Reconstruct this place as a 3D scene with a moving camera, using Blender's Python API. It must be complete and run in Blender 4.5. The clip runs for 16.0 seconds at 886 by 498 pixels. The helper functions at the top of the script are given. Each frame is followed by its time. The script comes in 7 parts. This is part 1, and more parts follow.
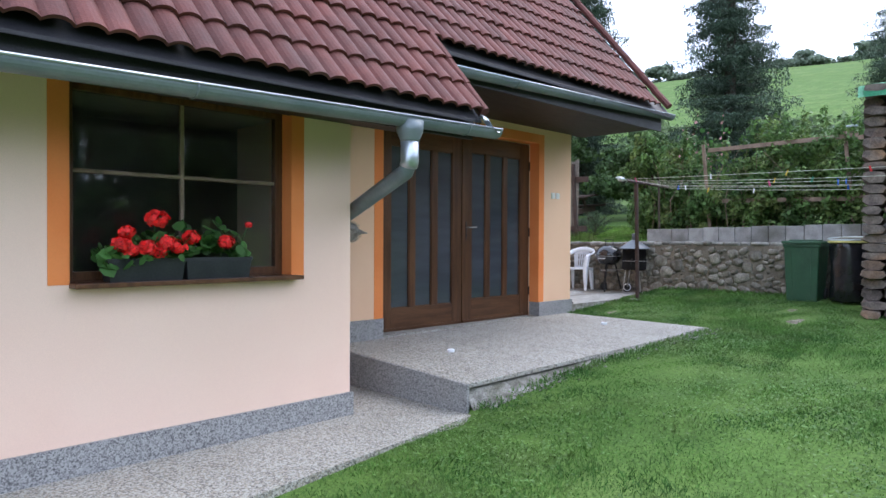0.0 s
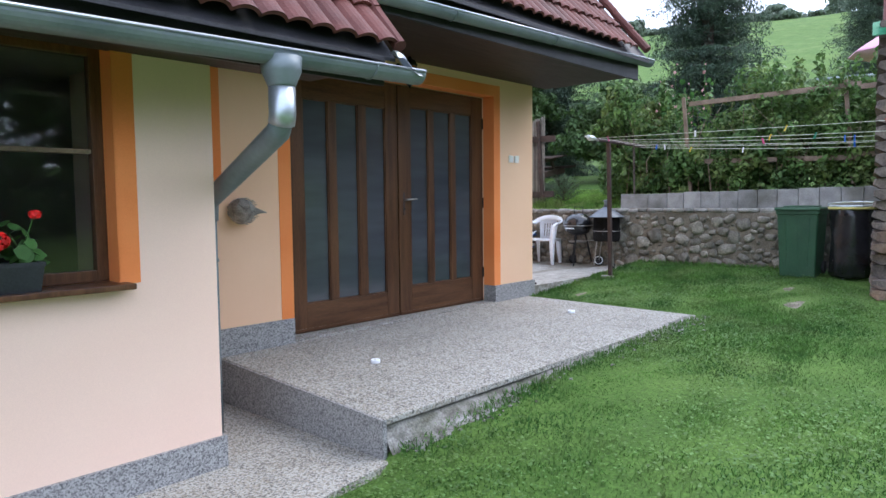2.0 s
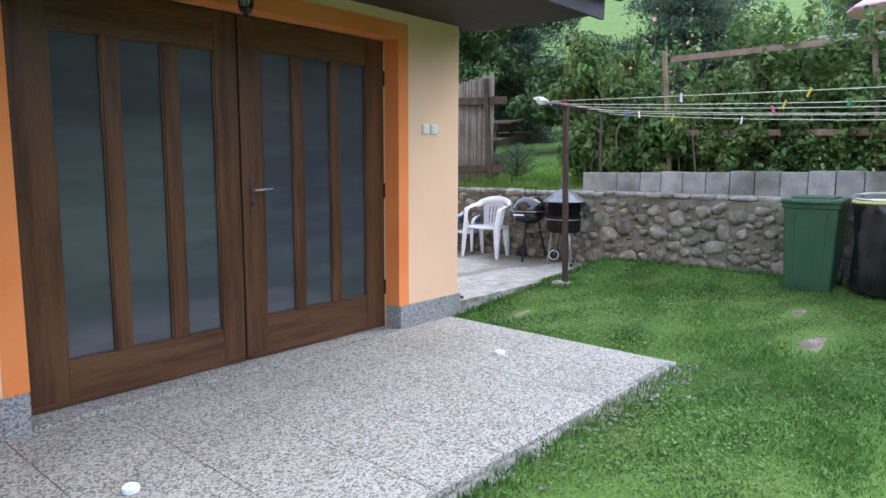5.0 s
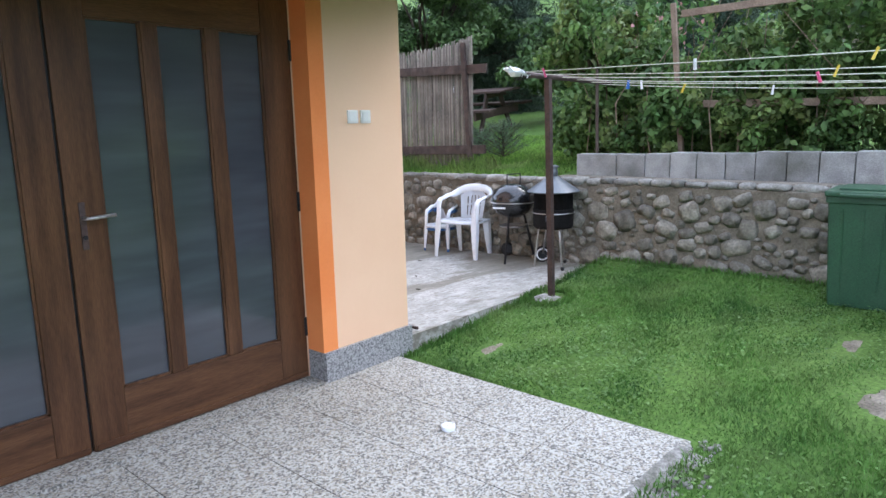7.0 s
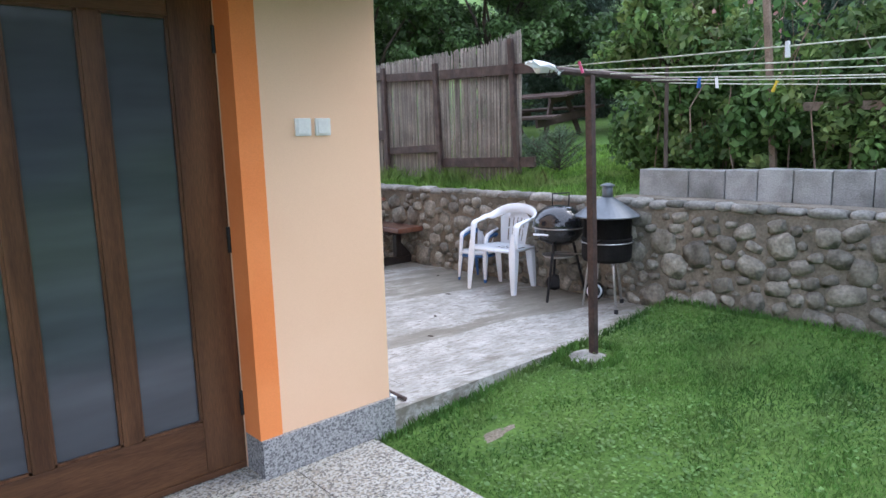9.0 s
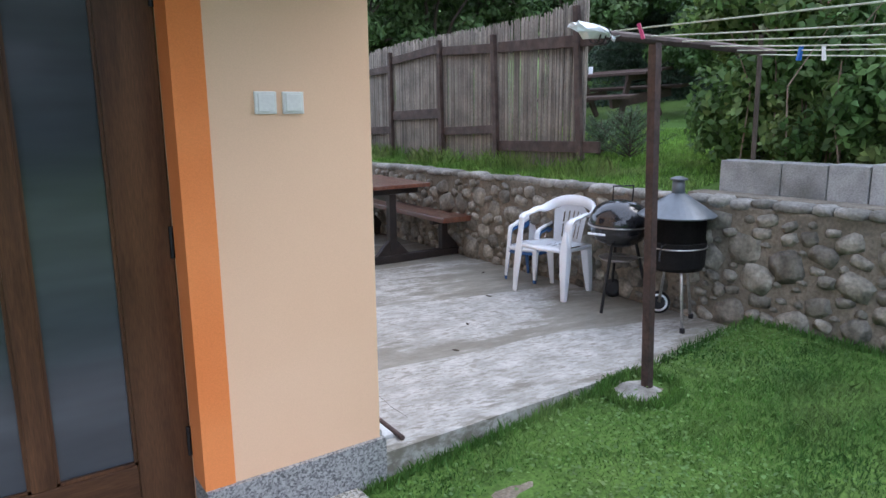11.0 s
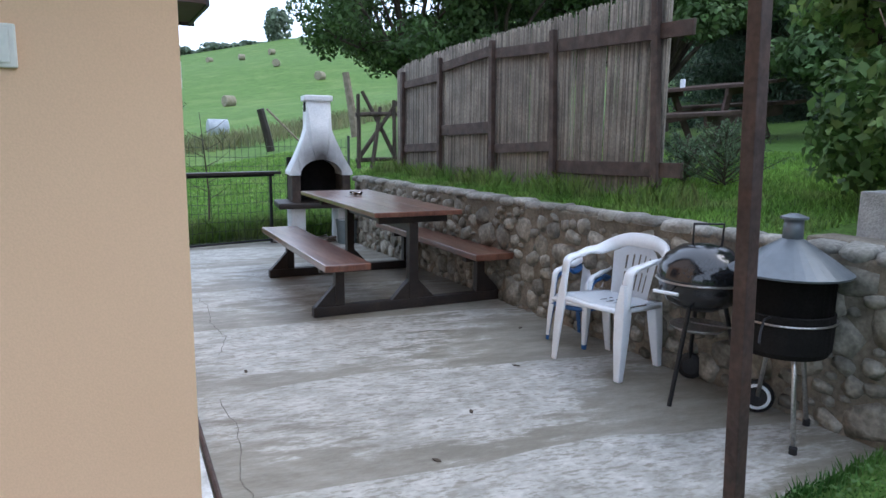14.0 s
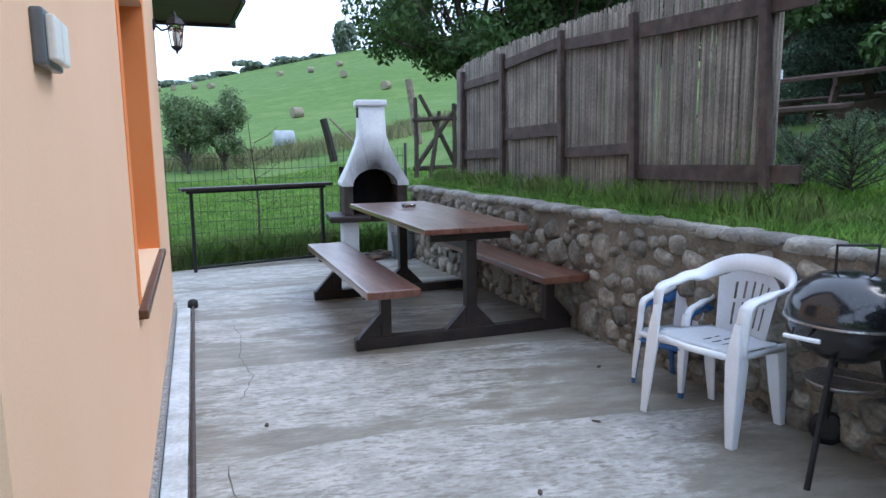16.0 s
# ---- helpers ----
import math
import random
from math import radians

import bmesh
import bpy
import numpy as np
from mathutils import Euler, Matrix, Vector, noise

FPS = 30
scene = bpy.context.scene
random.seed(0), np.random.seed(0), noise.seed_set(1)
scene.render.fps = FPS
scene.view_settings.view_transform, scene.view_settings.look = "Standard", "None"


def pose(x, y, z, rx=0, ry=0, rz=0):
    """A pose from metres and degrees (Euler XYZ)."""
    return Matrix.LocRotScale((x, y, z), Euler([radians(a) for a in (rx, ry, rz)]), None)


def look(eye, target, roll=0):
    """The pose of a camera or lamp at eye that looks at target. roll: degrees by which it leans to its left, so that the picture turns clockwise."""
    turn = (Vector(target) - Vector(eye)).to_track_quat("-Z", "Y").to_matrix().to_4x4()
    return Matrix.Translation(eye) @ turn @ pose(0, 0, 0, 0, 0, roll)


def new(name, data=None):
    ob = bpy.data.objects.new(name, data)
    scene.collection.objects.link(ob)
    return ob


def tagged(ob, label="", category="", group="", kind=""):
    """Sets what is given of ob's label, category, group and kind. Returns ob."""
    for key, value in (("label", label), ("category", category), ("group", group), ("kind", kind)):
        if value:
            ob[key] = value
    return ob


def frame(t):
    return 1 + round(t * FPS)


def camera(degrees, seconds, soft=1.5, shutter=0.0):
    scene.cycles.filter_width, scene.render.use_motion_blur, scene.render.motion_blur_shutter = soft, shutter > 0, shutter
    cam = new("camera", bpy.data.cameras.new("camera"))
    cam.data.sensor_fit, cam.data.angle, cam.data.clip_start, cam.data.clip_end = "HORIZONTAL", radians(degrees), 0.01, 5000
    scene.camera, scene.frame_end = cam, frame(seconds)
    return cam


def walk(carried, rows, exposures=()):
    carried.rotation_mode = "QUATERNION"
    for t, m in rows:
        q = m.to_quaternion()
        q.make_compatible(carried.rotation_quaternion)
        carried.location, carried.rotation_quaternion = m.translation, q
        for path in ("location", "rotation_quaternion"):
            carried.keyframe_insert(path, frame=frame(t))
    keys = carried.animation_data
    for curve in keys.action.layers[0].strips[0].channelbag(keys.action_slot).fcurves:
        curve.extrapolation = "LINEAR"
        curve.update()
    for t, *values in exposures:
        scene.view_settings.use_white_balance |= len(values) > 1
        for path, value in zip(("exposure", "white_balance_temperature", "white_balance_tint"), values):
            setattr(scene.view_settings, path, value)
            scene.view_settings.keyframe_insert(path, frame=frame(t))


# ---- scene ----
cam = camera(65.8, 16.0)
PATH = [
    (0, (-0.189, 0.259, 1.395), (1.244, 1.655, 1.367), 0.3),
    (0.5, (0.119, 0.444, 1.451), (1.571, 1.818, 1.402), 0.6),
    (1, (0.493, 0.618, 1.5), (1.971, 1.964, 1.443), -0.0),
    (1.5, (0.81, 0.811, 1.511), (2.292, 2.151, 1.424), -0.1),
    (2, (1.161, 1.0, 1.531), (2.642, 2.337, 1.39), -0.6),
    (2.5, (1.545, 1.159, 1.584), (3.026, 2.492, 1.41), -0.6),
    (3, (1.928, 1.342, 1.61), (3.414, 2.667, 1.414), 0.0),
    (3.5, (2.257, 1.512, 1.649), (3.768, 2.807, 1.448), 0.6),
    (4, (2.666, 1.631, 1.691), (4.177, 2.924, 1.479), 0.7),
    (4.2, (2.792, 1.718, 1.68), (4.309, 3.003, 1.467), 0.8),
    (6.3, (4.276, 2.32, 1.92), (5.786, 3.588, 1.589), -0.7),
    (6.5, (4.406, 2.401, 1.927), (5.914, 3.672, 1.593), -0.7),
    (7, (4.745, 2.539, 1.946), (6.234, 3.826, 1.589), -1.3),
    (7.5, (5.081, 2.649, 1.967), (6.549, 3.958, 1.604), -1.8),
    (8, (5.406, 2.788, 1.976), (6.849, 4.124, 1.614), -1.7),
    (8.5, (5.691, 2.894, 1.965), (7.1, 4.27, 1.618), -1.6),
    (9, (5.992, 2.953, 1.964), (7.308, 4.422, 1.63), -1.5),
    (9.5, (6.251, 3.043, 1.956), (7.501, 4.565, 1.609), -1.2),
    (9.7, (6.319, 3.097, 1.971), (7.557, 4.628, 1.616), -0.2),
    (11.8, (7.17, 3.509, 1.949), (8.238, 5.158, 1.572), -0.6),
    (12, (7.307, 3.571, 1.922), (8.358, 5.233, 1.557), -0.1),
    (12.5, (7.489, 3.64, 1.901), (8.455, 5.356, 1.553), -0.6),
    (13, (7.656, 3.826, 1.857), (8.556, 5.582, 1.532), -0.2),
    (13.5, (7.792, 4.052, 1.85), (8.704, 5.804, 1.539), 0.6),
    (14, (7.939, 4.235, 1.844), (8.85, 5.987, 1.524), 0.6),
    (14.5, (8.071, 4.392, 1.844), (8.927, 6.167, 1.502), 0.2),
    (15, (8.165, 4.548, 1.846), (8.946, 6.356, 1.5), 0.1),
    (15.5, (8.238, 4.721, 1.855), (8.98, 6.549, 1.528), -0.4),
    (16, (8.327, 4.905, 1.821), (9.06, 6.741, 1.522), -0.7),
]
EXPOSURES = [(0.0, 0.24, 6230, 14), (4.0, 0.50, 6250, 14), (6.5, 0.62, 6200, 13), (8.5, 0.56, 6160, 14), (9.5, 0.46, 6150, 14), (12.5, 0.06, 6150, 11), (14.5, 0.0, 5950, 9), (16.0, 0.03, 5770, 9)]
walk(cam, [(t, look(eye, target, roll)) for t, eye, target, roll in PATH], EXPOSURES)

# world and light: bright overcast sky
world = bpy.data.worlds.new("overcast_sky")
scene.world = world
world.use_nodes = True
wn, wl = world.node_tree.nodes, world.node_tree.links
sky = wn.new("ShaderNodeTexSky")
sky.sky_type, sky.sun_disc = "NISHITA", False
sky.sun_elevation, sky.sun_rotation = radians(50), radians(110)
sky.air_density, sky.dust_density, sky.ozone_density = 1.0, 4.0, 1.0
cloud = wn.new("ShaderNodeMix")
cloud.data_type = "RGBA"
cloud.inputs["Factor"].default_value = 0.85
cloud.inputs["B"].default_value = (8.3, 9.5, 11.9, 1)
wl.new(sky.outputs[0], cloud.inputs["A"])
wl.new(cloud.outputs["Result"], wn["Background"].inputs["Color"])
wn["Background"].inputs["Strength"].default_value = 0.205
sun = new("sun", bpy.data.lights.new("sun", "SUN"))
sun.data.energy, sun.data.angle, sun.data.color = 1.2, radians(30), (1.0, 0.97, 0.93)
SUN_AZ = radians(110)
sun.matrix_world = look((0, 0, 30), (-30 * math.sin(SUN_AZ) / math.tan(radians(50)), -30 * math.cos(SUN_AZ) / math.tan(radians(50)), 0))

# ---- helpers of this scene ----
def mat(name, c1, c2, scale=6.0, rough=0.7, metal=0.0, bump=0.15, fine=90.0, fine_amount=0.25, stain=None, stain_scale=1.2, stain_amount=0.5,
        piece=0.0, island=0.0, stretch=(1, 1, 1), spec=0.5, coat=0.0, coat_rough=0.12):
    """Two tones by coarse noise, fine grain, stains, a varying roughness and relief, in world metres."""
    m = bpy.data.materials.new(name)
    m.use_nodes = True
    n, l = m.node_tree.nodes, m.node_tree.links
    b = n["Principled BSDF"]
    geo, mp = n.new("ShaderNodeNewGeometry"), n.new("ShaderNodeMapping")
    mp.inputs["Scale"].default_value = stretch
    l.new(geo.outputs["Position"], mp.inputs["Vector"])

    def tex(sc, detail=4):
        t = n.new("ShaderNodeTexNoise")
        t.inputs["Scale"].default_value, t.inputs["Detail"].default_value = sc, detail
        l.new(mp.outputs[0], t.inputs["Vector"])
        return t.outputs["Fac"]

    def ramp(src, lo, hi):
        r = n.new("ShaderNodeMapRange")
        r.inputs["From Min"].default_value, r.inputs["From Max"].default_value = lo, hi
        l.new(src, r.inputs["Value"])
        return r.outputs["Result"]

    def mix(fac, a, b2, kind="MIX"):
        x = n.new("ShaderNodeMix")
        x.data_type, x.blend_type = "RGBA", kind
        for sock, v in (("Factor", fac), ("A", a), ("B", b2)):
            s = x.inputs[sock]
            if isinstance(v, (int, float)):
                s.default_value = v
            elif isinstance(v, tuple):
                s.default_value = (*v, 1)
            else:
                l.new(v, s)
        return x.outputs["Result"]

    col = mix(ramp(tex(scale), 0.35, 0.65), c1, c2)
    grain = tex(fine, 2)
    g = n.new("ShaderNodeMapRange")
    g.inputs["From Min"].default_value, g.inputs["From Max"].default_value = 0.3, 0.7
    g.inputs["To Min"].default_value, g.inputs["To Max"].default_value = 1 - fine_amount, 1 + fine_amount
    l.new(grain, g.inputs["Value"])
    hsv = n.new("ShaderNodeHueSaturation")
    l.new(g.outputs[0], hsv.inputs["Value"])
    if stain:
        st = n.new("ShaderNodeMath")
        st.operation = "MULTIPLY"
        st.inputs[1].default_value = stain_amount
        l.new(ramp(tex(stain_scale, 8), 0.48, 0.68), st.inputs[0])
        col = mix(st.outputs[0], col, stain)
    l.new(col, hsv.inputs["Color"])
    out = hsv.outputs["Color"]
    for amount, src in ((piece, "ShaderNodeObjectInfo"), (island, None)):
        if amount:
            r = n.new("ShaderNodeMapRange")
            r.inputs["To Min"].default_value, r.inputs["To Max"].default_value = 1 - amount, 1 + amount
            l.new(n.new(src).outputs["Random"] if src else geo.outputs["Random Per Island"], r.inputs["Value"])
            h2 = n.new("ShaderNodeHueSaturation")
            l.new(r.outputs[0], h2.inputs["Value"])
            l.new(out, h2.inputs["Color"])
            out = h2.outputs["Color"]
    l.new(out, b.inputs["Base Color"])
    rr = n.new("ShaderNodeMapRange")
    rr.inputs["To Min"].default_value, rr.inputs["To Max"].default_value = max(rough - 0.12, 0.02), min(rough + 0.12, 1)
    l.new(tex(scale * 2.7), rr.inputs["Value"])
    l.new(rr.outputs[0], b.inputs["Roughness"])
    b.inputs["Metallic"].default_value = metal
    b.inputs["Specular IOR Level"].default_value = spec
    b.inputs["Coat Weight"].default_value = coat
    b.inputs["Coat Roughness"].default_value = coat_rough
    if bump:
        bp = n.new("ShaderNodeBump")
        bp.inputs["Strength"].default_value, bp.inputs["Distance"].default_value = bump, 0.01
        l.new(grain, bp.inputs["Height"])
        l.new(bp.outputs[0], b.inputs["Normal"])
    return m


def leafmat(name, c1, c2, c3=None, rough=0.55, trans=0.25, island=0.45):
    """Foliage: tone by clump and by single leaf, a little light through it."""
    m = mat(name, c1, c2, scale=1.6, rough=rough, bump=0, fine=14, fine_amount=0.2, island=island, stain=c3, stain_scale=2.2, stain_amount=0.6 if c3 else 0, spec=0.3)
    n, l = m.node_tree.nodes, m.node_tree.links
    b, o = n["Principled BSDF"], n["Material Output"]
    tr, mx = n.new("ShaderNodeBsdfTranslucent"), n.new("ShaderNodeMixShader")
    mx.inputs[0].default_value = trans
    l.new(b.inputs["Base Color"].links[0].from_socket, tr.inputs["Color"])
    l.new(b.outputs[0], mx.inputs[1])
    l.new(tr.outputs[0], mx.inputs[2])
    l.new(mx.outputs[0], o.inputs["Surface"])
    return m


def speckle(name, light, dark, warm, cell=90.0, rough=0.75, piece=0.0, joint=(0.2, 0.19, 0.17)):
    """Washed aggregate and granite: small stones of three tones."""
    m = mat(name, light, dark, scale=cell * 0.5, rough=rough, bump=0.3, fine=cell * 1.6, fine_amount=0.3, stain=joint, stain_scale=1.3, stain_amount=0.6, piece=piece)
    n, l = m.node_tree.nodes, m.node_tree.links
    v, rp = n.new("ShaderNodeTexVoronoi"), n.new("ShaderNodeValToRGB")
    v.inputs["Scale"].default_value = cell
    geo = n.new("ShaderNodeNewGeometry")
    l.new(geo.outputs["Position"], v.inputs["Vector"])
    sep = n.new("ShaderNodeSeparateColor")
    l.new(v.outputs["Color"], sep.inputs[0])
    rp.color_ramp.interpolation = "CONSTANT"
    els = rp.color_ramp.elements
    els[0].color, els[1].position, els[1].color = (*dark, 1), 0.28, (*warm, 1)
    e = els.new(0.55)
    e.color = (*light, 1)
    l.new(sep.outputs[0], rp.inputs[0])
    b = n["Principled BSDF"]
    old = b.inputs["Base Color"].links[0].from_socket
    x = n.new("ShaderNodeMix")
    x.data_type = "RGBA"
    x.inputs["Factor"].default_value = 0.66
    l.new(old, x.inputs["A"])
    l.new(rp.outputs[0], x.inputs["B"])
    l.new(x.outputs["Result"], b.inputs["Base Color"])
    return m


def thing(name, label, category, at=(0, 0, 0), rz=0.0, group="", kind=""):
    ob = new(name)
    ob.empty_display_size = 0.05
    ob.matrix_world = pose(*at, 0, 0, rz)
    return tagged(ob, label, category, group, kind)


def part(name, bm, material, parent=None, label="", smooth=False):
    me = bpy.data.meshes.new(name)
    bmesh.ops.recalc_face_normals(bm, faces=bm.faces[:])
    if smooth:
        for f in bm.faces:
            f.smooth = True
    bm.to_mesh(me)
    bm.free()
    me.materials.append(material)
    ob = new(name, me)
    if parent:
        ob.parent = parent
    return tagged(ob, label)


def again(ob, m, parent=None):
    """One more piece on the same mesh."""
    o = new(ob.name.split(".")[0], ob.data)
    o.matrix_basis = m
    o.parent = parent
    return o


def quads(name, verts, faces, material, parent=None, label="", smooth=False):
    """Many small faces at once; verts (n, 3), faces (m, k)."""
    verts, faces = np.asarray(verts, np.float32), np.asarray(faces, np.int32)
    k = faces.shape[1]
    me = bpy.data.meshes.new(name)
    me.vertices.add(len(verts))
    me.vertices.foreach_set("co", verts.ravel())
    me.loops.add(faces.size)
    me.loops.foreach_set("vertex_index", faces.ravel())
    me.polygons.add(len(faces))
    me.polygons.foreach_set("loop_start", np.arange(0, faces.size, k, dtype=np.int32))
    if smooth:
        me.polygons.foreach_set("use_smooth", np.ones(len(faces), bool))
    me.update(calc_edges=True)
    me.materials.append(material)
    ob = new(name, me)
    if parent:
        ob.parent = parent
    return tagged(ob, label)


def box(bm, a, b, bevel=0.0, m=None):
    """A block from corner a to corner b, its edges rounded, then moved by m."""
    r = bmesh.ops.create_cube(bm, size=1.0)
    vs = r["verts"]
    bmesh.ops.transform(bm, matrix=Matrix.Translation([(p + q) / 2 for p, q in zip(a, b)]) @ Matrix.Diagonal((*[abs(q - p) for p, q in zip(a, b)], 1)), verts=vs)
    if bevel:
        es = list({e for v in vs for e in v.link_edges})
        out = bmesh.ops.bevel(bm, geom=es, offset=bevel, segments=2, affect="EDGES", profile=0.6)
        vs = list({v for f in out["faces"] for v in f.verts} | {v for v in vs if v.is_valid})
    if m is not None:
        bmesh.ops.transform(bm, matrix=m, verts=[v for v in vs if v.is_valid])
    return bm


def block(a, b, bevel=0.0, m=None):
    return box(bmesh.new(), a, b, bevel, m)


def beam(bm, p, q, w, h, bevel=0.004):
    """A squared timber from p to q, w wide, h high."""
    p, q = Vector(p), Vector(q)
    d = q - p
    rot = d.to_track_quat("X", "Z").to_matrix().to_4x4()
    return box(bm, (0, -w / 2, -h / 2), (d.length, w / 2, h / 2), bevel, Matrix.Translation(p) @ rot)


def tube(bm, pts, radius, seg=10, cap=True):
    """A pipe along pts; radius a number or one for each point."""
    pts = [Vector(p) for p in pts]
    rad = radius if isinstance(radius, (list, tuple)) else [radius] * len(pts)
    rings, up = [], None
    for i, p in enumerate(pts):
        d = (pts[min(i + 1, len(pts) - 1)] - pts[max(i - 1, 0)]).normalized()
        if up is None:
            up = d.orthogonal().normalized()
        up = (up - d * up.dot(d)).normalized()
        side = d.cross(up)
        rings.append([bm.verts.new(p + (up * math.cos(a) + side * math.sin(a)) * rad[i]) for a in (2 * math.pi * j / seg for j in range(seg))])
    for a, b in zip(rings, rings[1:]):
        for j in range(seg):
            bm.faces.new((a[j], a[(j + 1) % seg], b[(j + 1) % seg], b[j]))
    if cap:
        bm.faces.new(rings[0][::-1])
        bm.faces.new(rings[-1])
    return bm


def lathe(bm, profile, seg=28, at=(0, 0, 0)):
    """A turned shape: (radius, height) from bottom to top."""
    rings = []
    for r, z in profile:
        rings.append([bm.verts.new((at[0] + max(r, 1e-4) * math.cos(2 * math.pi * j / seg), at[1] + max(r, 1e-4) * math.sin(2 * math.pi * j / seg), at[2] + z)) for j in range(seg)])
    for a, b in zip(rings, rings[1:]):
        for j in range(seg):
            bm.faces.new((a[j], a[(j + 1) % seg], b[(j + 1) % seg], b[j]))
    for ring, (r, z) in ((rings[0], profile[0]), (rings[-1], profile[-1])):
        bm.faces.new(ring)
    return bm


def prism(bm, outline, a, b, axis="y"):
    """An outline drawn out from a to b along an axis; the outline gives the other two coordinates."""
    def put(u, v, w):
        return {"x": (w, u, v), "y": (u, w, v), "z": (u, v, w)}[axis]
    lo, hi = [[bm.verts.new(put(u, v, w)) for u, v in outline] for w in (a, b)]
    n = len(outline)
    bm.faces.new(lo)
    bm.faces.new(hi[::-1])
    for i in range(n):
        bm.faces.new((lo[i], lo[(i + 1) % n], hi[(i + 1) % n], hi[i]))
    return bm


# ---- materials ----
RENDER = mat("peach_render", (0.835, 0.605, 0.480), (0.865, 0.645, 0.52), scale=1.4, rough=0.9, bump=0.05, fine=220, fine_amount=0.03, stain=(0.74, 0.56, 0.42), stain_scale=0.7, stain_amount=0.25, spec=0.2)
RENDER2 = mat("apricot_render", (0.82, 0.535, 0.345), (0.85, 0.572, 0.376), scale=1.4, rough=0.9, bump=0.05, fine=220, fine_amount=0.03, stain=(0.74, 0.50, 0.32), stain_scale=0.7, stain_amount=0.25, spec=0.2)
ORANGE = mat("orange_paint", (0.80, 0.24, 0.07), (0.84, 0.28, 0.09), scale=2, rough=0.85, bump=0.05, fine=220, fine_amount=0.05, spec=0.2)
GRANITE = speckle("plinth_mosaic", (0.42, 0.42, 0.41), (0.09, 0.09, 0.095), (0.26, 0.26, 0.26), cell=130, rough=0.6)
AGGREGATE = speckle("washed_aggregate", (0.50, 0.49, 0.445), (0.095, 0.09, 0.08), (0.33, 0.29, 0.225), cell=105, rough=0.75, piece=0.08, joint=(0.11, 0.105, 0.085))
CONCRETE = mat("patio_concrete", (0.30, 0.292, 0.262), (0.47, 0.46, 0.43), scale=7, rough=0.5, bump=0.35, fine=38, fine_amount=0.14, stretch=(0.8, 1.3, 1))


def worn_screed(m):
    """Pale crust worn off in long wavy bands with crisp margins, smooth grey-brown screed below."""
    n, l = m.node_tree.nodes, m.node_tree.links
    b = n["Principled BSDF"]
    pale = b.inputs["Base Color"].links[0].from_socket
    geo, mp = n.new("ShaderNodeNewGeometry"), n.new("ShaderNodeMapping")
    mp.inputs["Rotation"].default_value = (0, 0, 0.16)
    l.new(geo.outputs["Position"], mp.inputs[0])

    def texture(scale, detail, rough, sx, sy):
        m2, t = n.new("ShaderNodeMapping"), n.new("ShaderNodeTexNoise")
        m2.inputs["Scale"].default_value = (sx, sy, 1)
        l.new(mp.outputs[0], m2.inputs[0])
        l.new(m2.outputs[0], t.inputs["Vector"])
        t.inputs["Scale"].default_value, t.inputs["Detail"].default_value, t.inputs["Roughness"].default_value = scale, detail, rough
        return t.outputs["Fac"]

    def calc(op, a, c, d=None):
        x = n.new("ShaderNodeMath")
        x.operation = op
        for k, v in enumerate((a, c, d)):
            if v is None:
                continue
            if isinstance(v, (int, float)):
                x.inputs[k].default_value = v
            else:
                l.new(v, x.inputs[k])
        return x.outputs[0]

    def step(v, lo, hi):
        r = n.new("ShaderNodeMapRange")
        r.interpolation_type = "SMOOTHSTEP"
        r.inputs["From Min"].default_value, r.inputs["From Max"].default_value = lo, hi
        l.new(v, r.inputs["Value"])
        return r.outputs["Result"]

    wv = n.new("ShaderNodeTexWave")
    l.new(mp.outputs[0], wv.inputs[0])
    wv.bands_direction, wv.wave_profile = "Y", "SAW"
    for key, v in (("Scale", 0.24), ("Distortion", 9.0), ("Detail", 5.0), ("Detail Scale", 0.30), ("Detail Roughness", 0.58)):
        wv.inputs[key].default_value = v
    crust = texture(5.0, 10, 0.72, 0.55, 1.7)
    patch = texture(0.8, 3, 0.5, 0.8, 1.0)
    sep = n.new("ShaderNodeSeparateXYZ")
    l.new(geo.outputs["Position"], sep.inputs[0])
    wall_side = n.new("ShaderNodeMapRange")     # less pale crust, so a darker slab, towards the stone wall
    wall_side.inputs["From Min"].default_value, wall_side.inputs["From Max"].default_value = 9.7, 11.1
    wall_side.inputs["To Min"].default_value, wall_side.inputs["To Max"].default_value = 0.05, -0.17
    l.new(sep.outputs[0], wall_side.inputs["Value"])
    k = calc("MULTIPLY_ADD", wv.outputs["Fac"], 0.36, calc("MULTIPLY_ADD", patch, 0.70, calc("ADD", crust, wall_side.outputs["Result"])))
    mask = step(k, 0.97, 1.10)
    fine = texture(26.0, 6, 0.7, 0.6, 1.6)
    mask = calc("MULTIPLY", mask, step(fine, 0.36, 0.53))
    screed_tone = n.new("ShaderNodeMix")
    screed_tone.data_type = "RGBA"
    screed_tone.inputs["A"].default_value, screed_tone.inputs["B"].default_value = (0.175, 0.160, 0.126, 1), (0.275, 0.258, 0.215, 1)
    l.new(step(crust, 0.35, 0.65), screed_tone.inputs["Factor"])
    x = n.new("ShaderNodeMix")
    x.data_type = "RGBA"
    l.new(mask, x.inputs["Factor"])
    l.new(screed_tone.outputs["Result"], x.inputs["A"])
    l.new(pale, x.inputs["B"])
    l.new(x.outputs["Result"], b.inputs["Base Color"])


